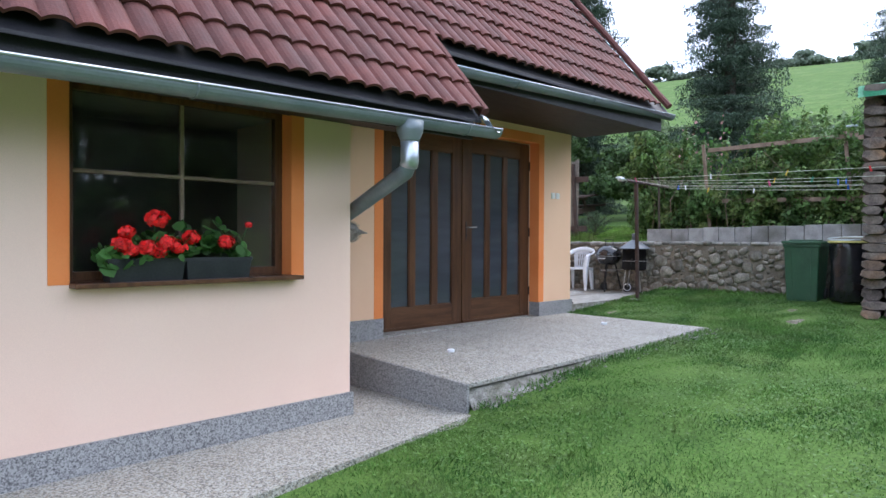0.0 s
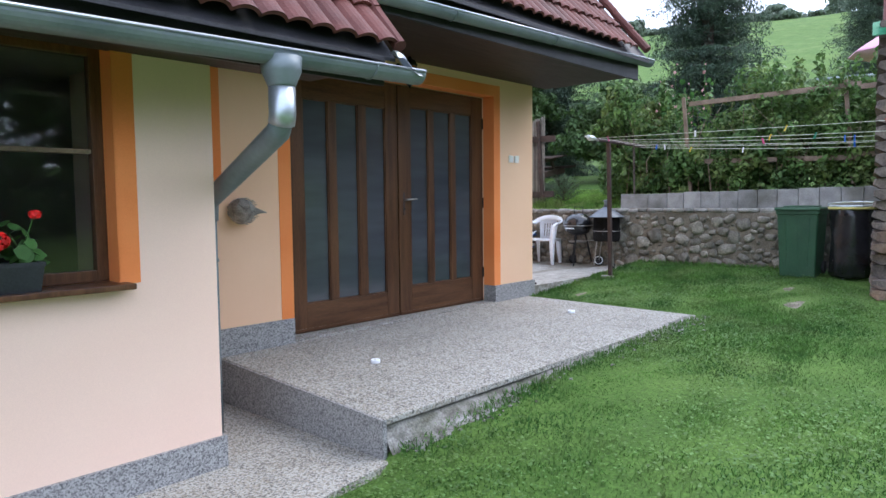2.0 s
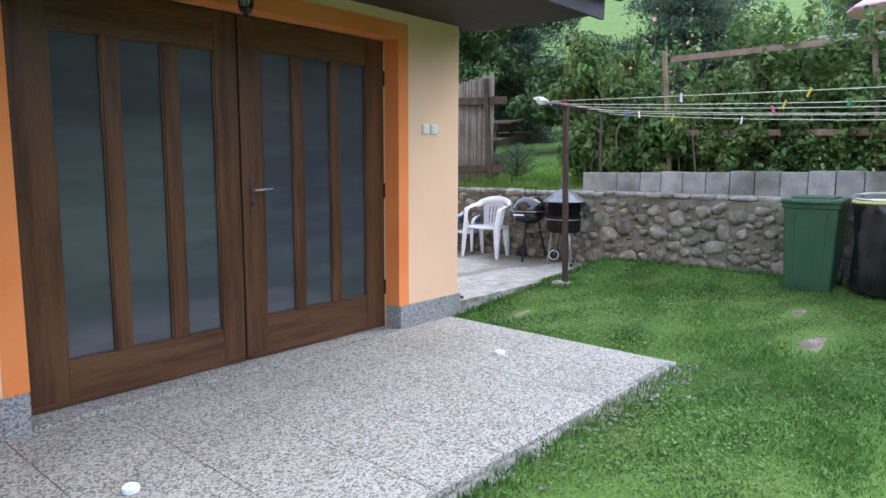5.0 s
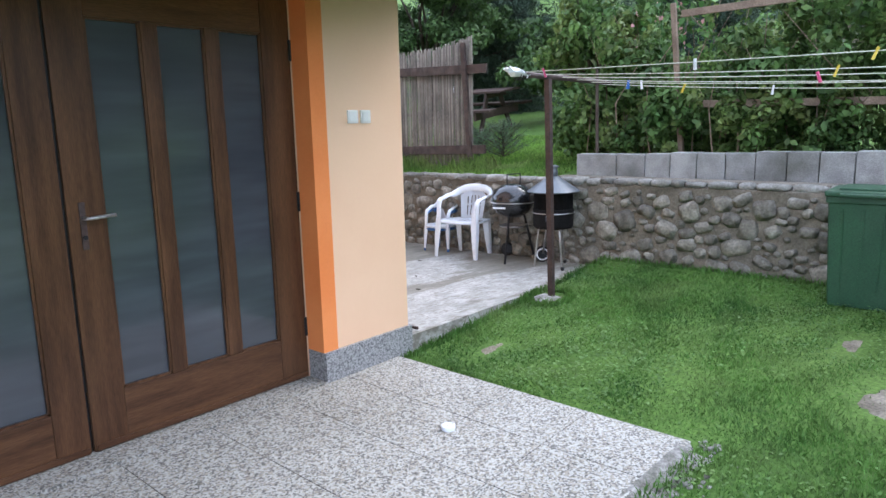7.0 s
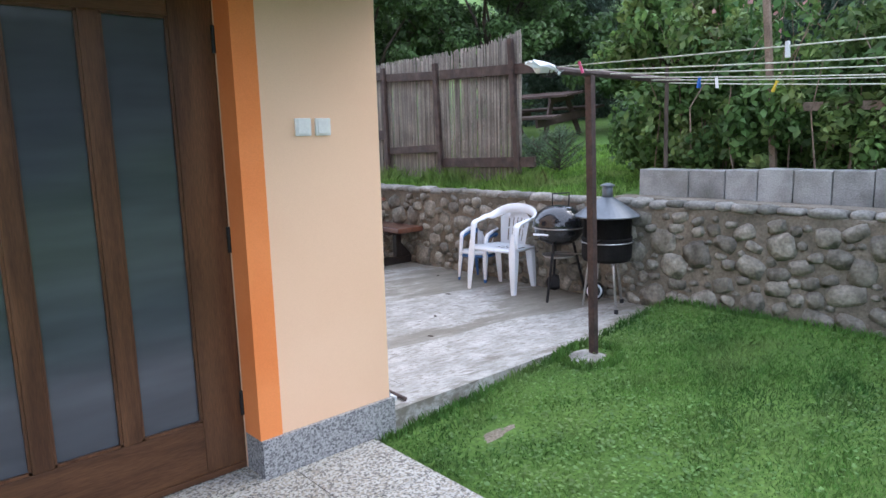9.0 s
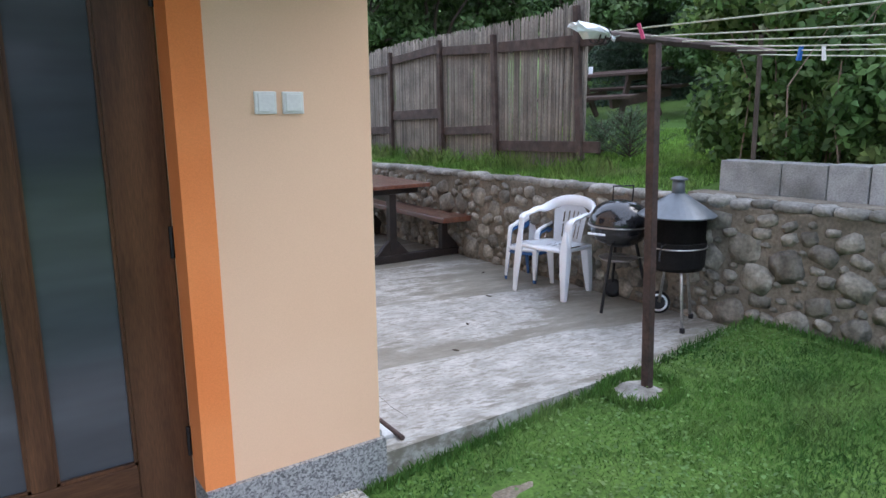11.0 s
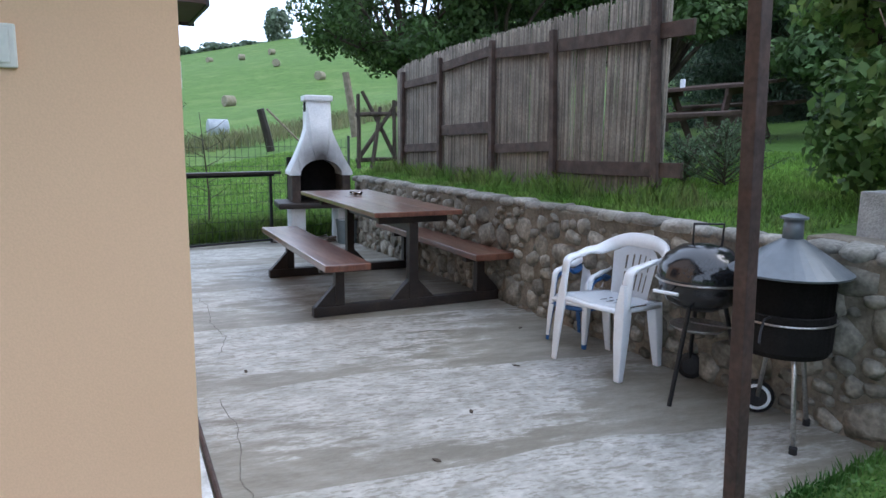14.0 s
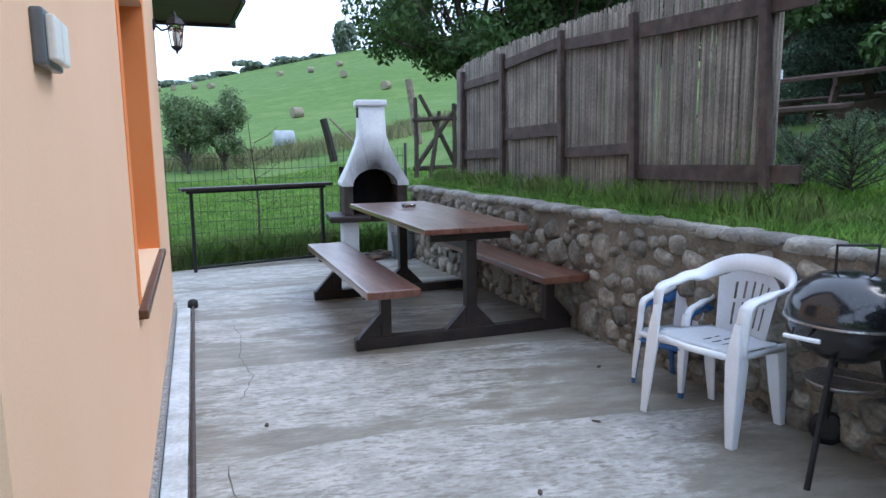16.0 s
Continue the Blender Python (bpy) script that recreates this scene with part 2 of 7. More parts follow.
worn_screed(CONCRETE)
RUBBLE = mat("crumbled_concrete", (0.115, 0.108, 0.088), (0.31, 0.30, 0.275), scale=13, rough=0.92, bump=0.6, fine=70, fine_amount=0.3, stain=(0.07, 0.075, 0.045), stain_scale=3.5, stain_amount=0.75)
JOINTFILL = mat("slab_joint_filler", (0.10, 0.095, 0.08), (0.18, 0.17, 0.145), scale=14, rough=0.92, bump=0.4, fine=80)
PALESTRIP = mat("pale_weathered_strip", (0.52, 0.54, 0.54), (0.68, 0.70, 0.71), scale=6, rough=0.6, bump=0.2, fine=50, fine_amount=0.12, stain=(0.30, 0.29, 0.26), stain_scale=4, stain_amount=0.5)
EDGECON = mat("old_concrete", (0.20, 0.19, 0.165), (0.40, 0.39, 0.365), scale=9, rough=0.85, bump=0.4, fine=70, fine_amount=0.18, stain=(0.16, 0.16, 0.13), stain_scale=3, stain_amount=0.6)
BLOCKM = mat("concrete_block", (0.25, 0.25, 0.24), (0.36, 0.36, 0.345), scale=7, rough=0.88, bump=0.5, fine=90, fine_amount=0.15, stain=(0.11, 0.11, 0.085), stain_scale=2.2, stain_amount=0.75, piece=0.2)
STONE = mat("river_stone", (0.165, 0.150, 0.118), (0.30, 0.278, 0.232), scale=11, rough=0.8, bump=0.6, fine=42, fine_amount=0.28, stain=(0.075, 0.07, 0.052), stain_scale=4, stain_amount=0.6, piece=0.36)
COPING = mat("pale_coping_stone", (0.20, 0.19, 0.168), (0.31, 0.30, 0.27), scale=9, rough=0.85, bump=0.6, fine=50, fine_amount=0.25, stain=(0.12, 0.115, 0.09), stain_scale=4, stain_amount=0.6, piece=0.3)
MORTAR = mat("wall_mortar", (0.15, 0.128, 0.096), (0.24, 0.207, 0.162), scale=6, rough=0.92, bump=0.6, fine=50, fine_amount=0.25, stain=(0.09, 0.085, 0.065), stain_scale=2, stain_amount=0.6)
DOORWOOD = mat("brown_stained_wood", (0.062, 0.027, 0.013), (0.12, 0.055, 0.026), scale=5, spec=0.3, rough=0.40, bump=0.12, fine=60, fine_amount=0.22, stretch=(4, 4, 0.35), stain=(0.17, 0.085, 0.04), stain_scale=1.6, stain_amount=0.35)
RAILWOOD = mat("brown_stained_rail", (0.062, 0.027, 0.013), (0.12, 0.055, 0.026), scale=5, spec=0.3, rough=0.40, bump=0.12, fine=60, fine_amount=0.22, stretch=(0.35, 4, 4), stain=(0.17, 0.085, 0.04), stain_scale=1.6, stain_amount=0.35)
TABLEBROWN = mat("weathered_table_wood", (0.046, 0.026, 0.021), (0.078, 0.046, 0.037), scale=6, rough=0.7, bump=0.3, fine=70, fine_amount=0.25, stain=(0.09, 0.06, 0.045), stain_scale=4, stain_amount=0.4)
SLOTGREY = mat("shadowed_slot", (0.10, 0.10, 0.11), (0.14, 0.14, 0.15), rough=0.8, bump=0)
DARKWOOD = mat("dark_fence_wood", (0.042, 0.026, 0.021), (0.075, 0.046, 0.036), scale=6, rough=0.72, bump=0.3, fine=70, fine_amount=0.25, stretch=(2, 2, 2), stain=(0.14, 0.11, 0.09), stain_scale=4, stain_amount=0.4)
REDWOOD = mat("varnished_table_wood", (0.11, 0.038, 0.022), (0.17, 0.062, 0.034), scale=5, rough=0.34, bump=0.12, fine=50, fine_amount=0.2, stretch=(5, 0.4, 1), stain=(0.28, 0.16, 0.10), stain_scale=2, stain_amount=0.4, coat=1.0, coat_rough=0.26)
BLACKWOOD = mat("black_brown_timber", (0.014, 0.0095, 0.008), (0.027, 0.018, 0.014), scale=6, rough=0.5, bump=0.15, fine=60, fine_amount=0.25)
GREYWOOD = mat("weathered_wood", (0.17, 0.135, 0.10), (0.27, 0.22, 0.17), scale=6, rough=0.85, bump=0.4, fine=70, fine_amount=0.3, piece=0.2)
TRELLIS = mat("brown_trellis_wood", (0.17, 0.12, 0.085), (0.26, 0.19, 0.14), scale=6, rough=0.8, bump=0.3, fine=70, fine_amount=0.25)
REED = mat("dry_reed", (0.158, 0.140, 0.116), (0.245, 0.218, 0.180), scale=4, rough=0.8, bump=0.2, fine=40, fine_amount=0.2, island=0.45, stain=(0.15, 0.13, 0.11), stain_scale=1.3, stain_amount=0.5)
TILE = mat("clay_red_tile", (0.095, 0.029, 0.024), (0.145, 0.046, 0.037), scale=3.5, spec=0.3, rough=0.66, bump=0.25, fine=90, fine_amount=0.12, stain=(0.07, 0.042, 0.038), stain_scale=1.6, stain_amount=0.5, piece=0.14, island=0.08)
ZINC = mat("zinc_sheet", (0.14, 0.175, 0.19), (0.195, 0.23, 0.245), scale=3, rough=0.45, metal=0.3, bump=0.03, fine=40, fine_amount=0.05, stain=(0.23, 0.275, 0.28), stain_scale=2, stain_amount=0.4)
GALV = mat("bright_galvanised", (0.44, 0.49, 0.54), (0.56, 0.61, 0.66), scale=5, rough=0.36, metal=0.8, bump=0.02, fine=60, fine_amount=0.06)
SOFFIT = mat("brown_soffit_boards", (0.03, 0.017, 0.013), (0.048, 0.026, 0.02), scale=4, rough=0.6, bump=0.15, fine=50, fine_amount=0.2, stretch=(0.4, 4, 1))
FASCIA = mat("black_fascia", (0.014, 0.014, 0.017), (0.025, 0.025, 0.03), scale=4, rough=0.5, bump=0.1)
WHITEPL = mat("white_plastic", (0.80, 0.84, 0.89), (0.85, 0.885, 0.92), scale=4, rough=0.34, bump=0.02, fine=60, fine_amount=0.03, stain=(0.68, 0.68, 0.66), stain_scale=5, stain_amount=0.2)
BLUEPL = mat("blue_plastic", (0.03, 0.11, 0.30), (0.04, 0.14, 0.36), scale=4, rough=0.4, bump=0.02)
CREAMPL = mat("switch_plastic", (0.75, 0.74, 0.69), (0.80, 0.79, 0.74), scale=6, rough=0.4, bump=0.02, fine_amount=0.04)
ENAMEL = mat("black_enamel", (0.012, 0.013, 0.016), (0.02, 0.021, 0.024), scale=5, rough=0.16, bump=0.0, coat=0.5)
SOOT = mat("sooty_iron", (0.007, 0.0065, 0.0065), (0.014, 0.0125, 0.012), scale=8, spec=0.25, rough=0.7, metal=0.3, bump=0.3)
HOODGREY = mat("grey_hood_paint", (0.12, 0.14, 0.16), (0.15, 0.17, 0.19), scale=6, rough=0.38, metal=0.2, bump=0.01, fine=30, fine_amount=0.06)
STEEL = mat("dull_steel", (0.40, 0.39, 0.37), (0.5, 0.49, 0.47), scale=12, rough=0.35, metal=0.85, bump=0.05)
RUSTPOST = mat("brown_painted_steel", (0.046, 0.030, 0.028), (0.075, 0.050, 0.045), scale=9, rough=0.6, metal=0.1, bump=0.2, fine=50, stain=(0.10, 0.05, 0.035), stain_scale=8, stain_amount=0.4)
BLACKIRON = mat("black_iron", (0.013, 0.013, 0.015), (0.025, 0.025, 0.027), scale=9, rough=0.5, metal=0.4, bump=0.1)
WHITEWASH = mat("white_fireplace_concrete", (0.66, 0.68, 0.70), (0.78, 0.79, 0.80), scale=3, rough=0.8, bump=0.25, fine=60, fine_amount=0.08)
BINGREEN = mat("green_bin_plastic", (0.019, 0.070, 0.034), (0.027, 0.092, 0.044), scale=4, rough=0.5, bump=0.05, stain=(0.05, 0.10, 0.06), stain_scale=3, stain_amount=0.4)
BAGBLACK = mat("black_bag_film", (0.012, 0.012, 0.014), (0.022, 0.022, 0.026), scale=6, rough=0.22, bump=0.1)
YELLOWPL = mat("yellow_plastic", (0.62, 0.55, 0.16), (0.70, 0.62, 0.22), scale=5, rough=0.5, bump=0.03)
CORD = mat("pale_cord", (0.45, 0.46, 0.36), (0.55, 0.56, 0.46), scale=20, rough=0.8, bump=0)
WIRE = mat("dark_green_wire", (0.05, 0.06, 0.05), (0.08, 0.09, 0.075), scale=8, rough=0.6, bump=0)
BARK = mat("tree_bark", (0.045, 0.034, 0.026), (0.085, 0.066, 0.05), scale=9, rough=0.9, bump=0.6, fine=40, stretch=(1, 1, 0.3))
LOGSIDE = mat("split_firewood", (0.085, 0.066, 0.056), (0.175, 0.14, 0.118), scale=9, rough=0.88, bump=0.5, fine=50, fine_amount=0.3, piece=0.3, stain=(0.30, 0.15, 0.06), stain_scale=2.2, stain_amount=0.6)
TARP = mat("green_tarpaulin", (0.05, 0.34, 0.17), (0.07, 0.42, 0.22), scale=4, rough=0.4, bump=0.1)
PINK = mat("pink_canvas", (0.75, 0.36, 0.50), (0.8, 0.42, 0.56), scale=3, rough=0.7, bump=0.05)
PALEBLUE = mat("pale_blue_sheet", (0.36, 0.41, 0.45), (0.44, 0.49, 0.53), scale=3, rough=0.6, bump=0.05)
STRAW = mat("hay_bale_straw", (0.20, 0.18, 0.12), (0.27, 0.24, 0.17), scale=4, rough=0.95, bump=0.5, fine=30, fine_amount=0.3)
WICKER = mat("grey_straw", (0.20, 0.185, 0.165), (0.32, 0.30, 0.27), scale=16, rough=0.9, bump=0.5, fine=120, fine_amount=0.3, island=0.3)
SOIL = mat("dry_soil", (0.14, 0.115, 0.083), (0.25, 0.215, 0.165), scale=7, rough=0.95, bump=0.6, fine=60, fine_amount=0.3)
PLANTER = mat("black_planter", (0.016, 0.018, 0.022), (0.026, 0.028, 0.032), scale=6, rough=0.45, bump=0.05)
PETAL = mat("red_petal", (0.72, 0.008, 0.010), (0.84, 0.020, 0.016), scale=30, rough=0.6, bump=0, island=0.3)
ROSEPETAL = mat("rose_petal", (0.55, 0.25, 0.26), (0.62, 0.35, 0.35), scale=30, rough=0.6, bump=0, island=0.3)
TURF = mat("turf", (0.066, 0.130, 0.026), (0.095, 0.172, 0.036), scale=1.3, rough=0.85, bump=0.5, fine=45, fine_amount=0.35, stain=(0.14, 0.20, 0.055), stain_scale=0.35, stain_amount=0.6, spec=0.15)
BLADE = leafmat("grass_blade", (0.052, 0.140, 0.030), (0.125, 0.255, 0.056), (0.20, 0.27, 0.095), rough=0.6, island=0.3)
TALLGRASS = leafmat("tall_grass_blade", (0.12, 0.22, 0.045), (0.19, 0.30, 0.07), (0.27, 0.27, 0.12))
HEDGELEAF = leafmat("bramble_leaf", (0.060, 0.125, 0.038), (0.125, 0.225, 0.062), (0.24, 0.28, 0.09), trans=0.35)
CLOVERLEAF = leafmat("clover_leaf", (0.075, 0.155, 0.040), (0.125, 0.235, 0.065), (0.17, 0.24, 0.075), island=0.25)
LUSHGRASS = leafmat("lush_grass_blade", (0.13, 0.26, 0.05), (0.22, 0.38, 0.08), (0.30, 0.36, 0.14), rough=0.6, trans=0.4)
YOUNGNEEDLE = leafmat("young_needle", (0.075, 0.125, 0.070), (0.13, 0.195, 0.11), None, trans=0.3)
# leaf tone lightened so that distance haze is part of the colour
HAZELEAF = leafmat("far_wood_leaf", (0.13, 0.175, 0.125), (0.20, 0.25, 0.18), trans=0.45)
NEEDLE = leafmat("spruce_needle", (0.048, 0.082, 0.056), (0.085, 0.128, 0.085), None, trans=0.2)
TREELEAF = leafmat("tree_leaf", (0.048, 0.095, 0.030), (0.080, 0.15, 0.045), (0.12, 0.18, 0.06))
BUSHLEAF = leafmat("willow_bush_leaf", (0.12, 0.175, 0.085), (0.18, 0.25, 0.115), trans=0.4)
BALEWRAP = mat("grey_bale_wrap", (0.25, 0.28, 0.31), (0.34, 0.37, 0.40), scale=3, rough=0.5, bump=0.1)
PLANTLEAF = leafmat("geranium_leaf", (0.05, 0.14, 0.035), (0.085, 0.20, 0.05))


def glass(name, tint, rough, alpha):
    """Window glass that mirrors the yard over a dark room, or clouded door glass."""
    m = bpy.data.materials.new(name)
    m.use_nodes = True
    b = m.node_tree.nodes["Principled BSDF"]
    b.inputs["Base Color"].default_value = (*tint, 1)
    b.inputs["Roughness"].default_value = rough
    b.inputs["IOR"].default_value = 1.5
    b.inputs["Transmission Weight"].default_value = alpha
    return m


PANE = glass("window_glass", (0.9, 0.95, 0.95), 0.02, 1.0)
FROST = mat("clouded_glass", (0.044, 0.051, 0.061), (0.070, 0.078, 0.089), scale=1.2, rough=0.13, bump=0.05, fine=6, fine_amount=0.12, spec=0.85, stretch=(0.35, 0.35, 2.2))
CLEAR = glass("clear_glass", (0.95, 0.97, 0.97), 0.03, 1.0)
DARKROOM = mat("dim_interior", (0.38, 0.34, 0.31), (0.50, 0.46, 0.42), scale=2, rough=0.9, bump=0)

# ---- the land ----
def lawn_h(x):
    return np.interp(x, (-40, -1, 1, 2, 3.7, 4.6, 6, 8, 9.5, 11), (-0.5, -0.08, -0.06, -0.05, -0.01, 0.14, 0.24, 0.33, 0.44, 0.56))


def land(x, y):
    """Height of the ground: lawn, terrace behind the stone wall, and the hill beyond."""
    x, y = np.asarray(x, float), np.asarray(y, float)
    low = lawn_h(x)
    low = np.where((x > 3.95) & (x < 7.85) & (y > 4.05) & (y < 6.0), np.minimum(low, 0.05), low)
    low = np.where((x < 3.9) & (y > 3.8) & (y < 6.0), -0.12, low)
    low = np.where((x > 8.05) & (x < 11.3) & (y > 5.95) & (y < 13.2), 0.36, low)
    low = np.where((y >= 13.2) | ((y > 6) & (x <= 8.05)), 0.40, low)
    terr = 1.335 + 0.118 * np.clip(x - 11.35, 0, 7) + 0.05 * np.clip(x - 18.2, 0, 40)
    w = np.clip((x - 11.2) / (0.02 + np.clip(y - 13.0, 0, 60) * 0.7), 0, 1)
    d, b = np.hypot(x - 8, y - 5), np.degrees(np.arctan2(x - 8, y - 5))
    rise = np.tan(np.radians(np.interp(b, (-180, -120, -60, -20, 0, 15, 62, 80, 120, 180), (2, 2, 3, 4, 5.2, 8, 13.6, 13.8, 6, 2)))) * 150
    hill = rise * np.interp(d, (0, 14, 25, 35, 58, 85, 120, 150, 230, 900), (0, 0, 0.035, 0.085, 0.20, 0.45, 0.73, 1.0, 1.03, 0.9))
    wave = 0.25 * np.sin(x * 0.13 + 1) * np.sin(y * 0.11) * np.clip((d - 20) / 20, 0, 1)
    return low * (1 - w) + terr * w * np.interp(d, (0, 20, 60), (1, 1, 0.3)) + hill + wave


def axis_steps(lo, hi, mid_lo, mid_hi, step, extra=()):
    out = list(np.arange(mid_lo, mid_hi, step)) + list(extra)
    g, p = step, mid_hi
    while p < hi:
        out.append(p)
        g *= 1.16
        p += g
    g, p = step, mid_lo
    while p > lo:
        g *= 1.16
        p -= g
        out.append(p)
    return np.array(sorted(set(np.round(out, 4))))


gx = axis_steps(-900, 900, -3, 17, 0.25, (11.2, 11.215))
gy = axis_steps(-900, 900, -3, 17, 0.25)
GX, GY = np.meshgrid(gx, gy, indexing="ij")
gv = np.stack([GX, GY, land(GX, GY)], -1).reshape(-1, 3)
ii = np.arange(len(gx) * len(gy)).reshape(len(gx), len(gy))
gf = np.stack([ii[:-1, :-1], ii[1:, :-1], ii[1:, 1:], ii[:-1, 1:]], -1).reshape(-1, 4)
tagged(quads("ground", gv, gf, TURF, smooth=True), "green lawn, meadow and grassy hillside", "ground", kind="structure")

# ---- house ----
YA, YM, XC, XA = 4.58, 5.81, 8.13, 3.19     # annex front, main front, house corner, annex corner
YR, SKEW = 10.9, 0.035                      # rear of the house; the end wall leans off square


def end_x(y):
    return XC + SKEW * (y - YM)


def wall_with_hole(x0, x1, z0, z1, holes, y0, y1):
    """A wall along x from y0 to y1 deep, with openings (xa, xb, za, zb)."""
    bm = bmesh.new()
    xs = sorted({x0, x1, *[h[0] for h in holes], *[h[1] for h in holes]})
    for a, b in zip(xs, xs[1:]):
        cut = [h for h in holes if h[0] <= a and h[1] >= b]
        z = z0
        for h in sorted(cut, key=lambda q: q[2]):
            if h[2] > z:
                box(bm, (a, y0, z), (b, y1, h[2]))
            z = h[3]
        if z < z1:
            box(bm, (a, y0, z), (b, y1, z1))
    bmesh.ops.remove_doubles(bm, verts=bm.verts[:], dist=1e-5)
    inner = [f for f in bm.faces if sum(1 for g in bm.faces if (g.calc_center_median() - f.calc_center_median()).length < 1e-5) > 1]
    bmesh.ops.delete(bm, geom=inner, context="FACES")
    return bm


tagged(part("wall_annex", wall_with_hole(-4.0, XA, 0.18, 2.5, [(1.14, 2.645, 1.12, 2.34)], YA, YA + 0.3), RENDER), "smooth peach-coloured rendered wall of the annex", "wall", kind="structure")
tagged(part("wall_annex_side", block((XA - 0.3, YA + 0.3, 0.18), (XA, YM, 3.2)), RENDER), "peach rendered side wall of the annex", "wall", kind="structure")
tagged(part("wall_front", wall_with_hole(XA, XC - 0.3, 0.0, 3.0, [(3.2, 3.80, 1.68, 2.56), (4.59, 7.365, 0.30, 2.70)], YM, YM + 0.3), RENDER2), "peach rendered house wall around a wide double door", "wall", kind="structure")

EM = Matrix.Translation((XC, YM, 0)) @ Matrix.Rotation(-math.atan(SKEW), 4, "Z")   # end wall: local y runs along it, x outwards


def end_wall(bm_fn, name, material, label="", category="", parent=None, **kw):
    bm = bm_fn
    if name in ("wall_end", "gable"):
        bmesh.ops.transform(bm, matrix=Matrix(((1, SKEW, 0, XC), (0, 1, 0, YM), (0, 0, 1, 0), (0, 0, 0, 1))), verts=bm.verts[:])
        return tagged(part(name, bm, material, parent), label, category, kind="structure")
    ob = part(name, bm, material, parent)
    ob.matrix_basis = EM @ ob.matrix_basis
    return tagged(ob, label, category, kind="structure")


def yz_wall(y0, y1, z0, z1, holes, x0, x1):
    bm = wall_with_hole(y0, y1, z0, z1, holes, x0, x1)
    bmesh.ops.transform(bm, matrix=Matrix(((0, 1, 0, 0), (1, 0, 0, 0), (0, 0, 1, 0), (0, 0, 0, 1))), verts=bm.verts[:])
    return bm


LEN = YR - YM
end_wall(yz_wall(0.0, LEN, 0.0, 3.0, [(1.97, 3.5, 1.235, 2.62)], -0.3, 0.0), "wall_end", RENDER2, "peach rendered gable wall beside the patio", "wall")
tagged(part("wall_rear", block((-4, YR - 0.3, 0), (XC - 0.3, YR, 3.0)), RENDER), "rear wall of the house", "wall", kind="structure")
tagged(part("wall_west", block((-4.3, YA, 0), (-4, YR, 3.0)), RENDER), "far side wall of the house", "wall", kind="structure")
tagged(part("floor", block((-4, YM + 0.3, 0.2), (XC - 0.3, YR - 0.3, 0.3)), DARKROOM), "dim floor inside the house", "floor", kind="structure")
tagged(part("wall_inner", block((-3.9, 8.2, 0.3), (XC - 0.35, 8.3, 3.0)), DARKROOM), "dim inner wall behind the windows", "wall", kind="structure")
# out of view; added to stop light leaking in behind the annex window
tagged(part("ceiling_annex", block((-4, YA + 0.3, 2.36), (XA - 0.3, YM + 0.3, 2.40)), DARKROOM), "unseen annex ceiling, added to keep light out of the room", "ceiling", kind="structure")
tagged(part("ceiling", block((-4, YM + 0.3, 2.72), (XC - 0.3, YR - 0.3, 2.8)), DARKROOM), "dim ceiling inside the house", "ceiling", kind="structure")

# gable triangle above the end wall
bm = bmesh.new()
prism(bm, [(0.0, 3.0), (LEN, 3.0), (LEN, 3.4), (LEN / 2, 7.4), (0.0, 4.6)], -0.3, 0.0, "x")
end_wall(bm, "gable", RENDER, "peach rendered gable", "wall")

# painted surrounds, 3 mm proud
def surround(name, x0, x1, z0, z1, wl, wr, wt, y, depth, label):
    bm = bmesh.new()
    if wl:
        box(bm, (x0 - wl, y - 0.004, z0), (x0, y, z1))
        box(bm, (x0 - 0.002, y - 0.004, z0), (x0 + 0.003, y + depth, z1))
    if wr:
        box(bm, (x1, y - 0.004, z0), (x1 + wr, y, z1))
        box(bm, (x1 - 0.003, y - 0.004, z0), (x1 + 0.002, y + depth, z1))
    if wt:
        box(bm, (x0 - wl, y - 0.004, z1), (x1 + wr, y, z1 + wt))
        box(bm, (x0, y - 0.004, z1 - 0.003), (x1, y + depth, z1 + 0.002))
    return tagged(part(name, bm, ORANGE), label, "trim", kind="structure")


surround("trim_door", 4.59, 7.365, 0.55, 2.70, 0.12, 0.113, 0.12, YM, 0.15, "bright orange painted surround of the double door")
surround("trim_window", 1.14, 2.645, 1.12, 2.34, 0.113, 0.107, 0.1, YA, 0.12, "bright orange painted surround of the annex window")
surround("trim_small_window", 3.2, 3.80, 1.66, 2.56, 0, 0.152, 0.1, YM, 0.12, "orange painted surround of a small window")
bm = bmesh.new()
box(bm, (0, 1.87, 1.235), (0.004, 1.97, 2.74))
box(bm, (0, 3.5, 1.235), (0.004, 3.6, 2.74))
box(bm, (0, 1.97, 2.62), (0.004, 3.5, 2.74))
box(bm, (-0.15, 3.497, 1.235), (0.004, 3.502, 2.62))
box(bm, (-0.15, 1.968, 1.235), (0.004, 1.973, 2.62))
end_wall(bm, "trim_end_window", ORANGE, "orange painted surround of the gable window", "trim")

# plinths
bm = block((-4, YA - 0.022, -0.1), (XA + 0.022, YA + 0.02, 0.18))
box(bm, (XA - 0.02, YA + 0.021, -0.1), (XA + 0.022, YM - 0.024, 0.18))
tagged(part("plinth_annex", bm, GRANITE), "grey speckled mosaic plaster plinth", "plinth", kind="structure")
bm = block((XA + 0.03, YM - 0.022, -0.1), (4.585, YM + 0.01, 0.55))
box(bm, (4.56, YM + 0.011, 0.2), (4.592, YM + 0.15, 0.55))
box(bm, (7.363, YM - 0.022, 0.2), (XC + 0.02, YM + 0.01, 0.55))
box(bm, (7.363, YM + 0.011, 0.2), (7.382, YM + 0.15, 0.55))
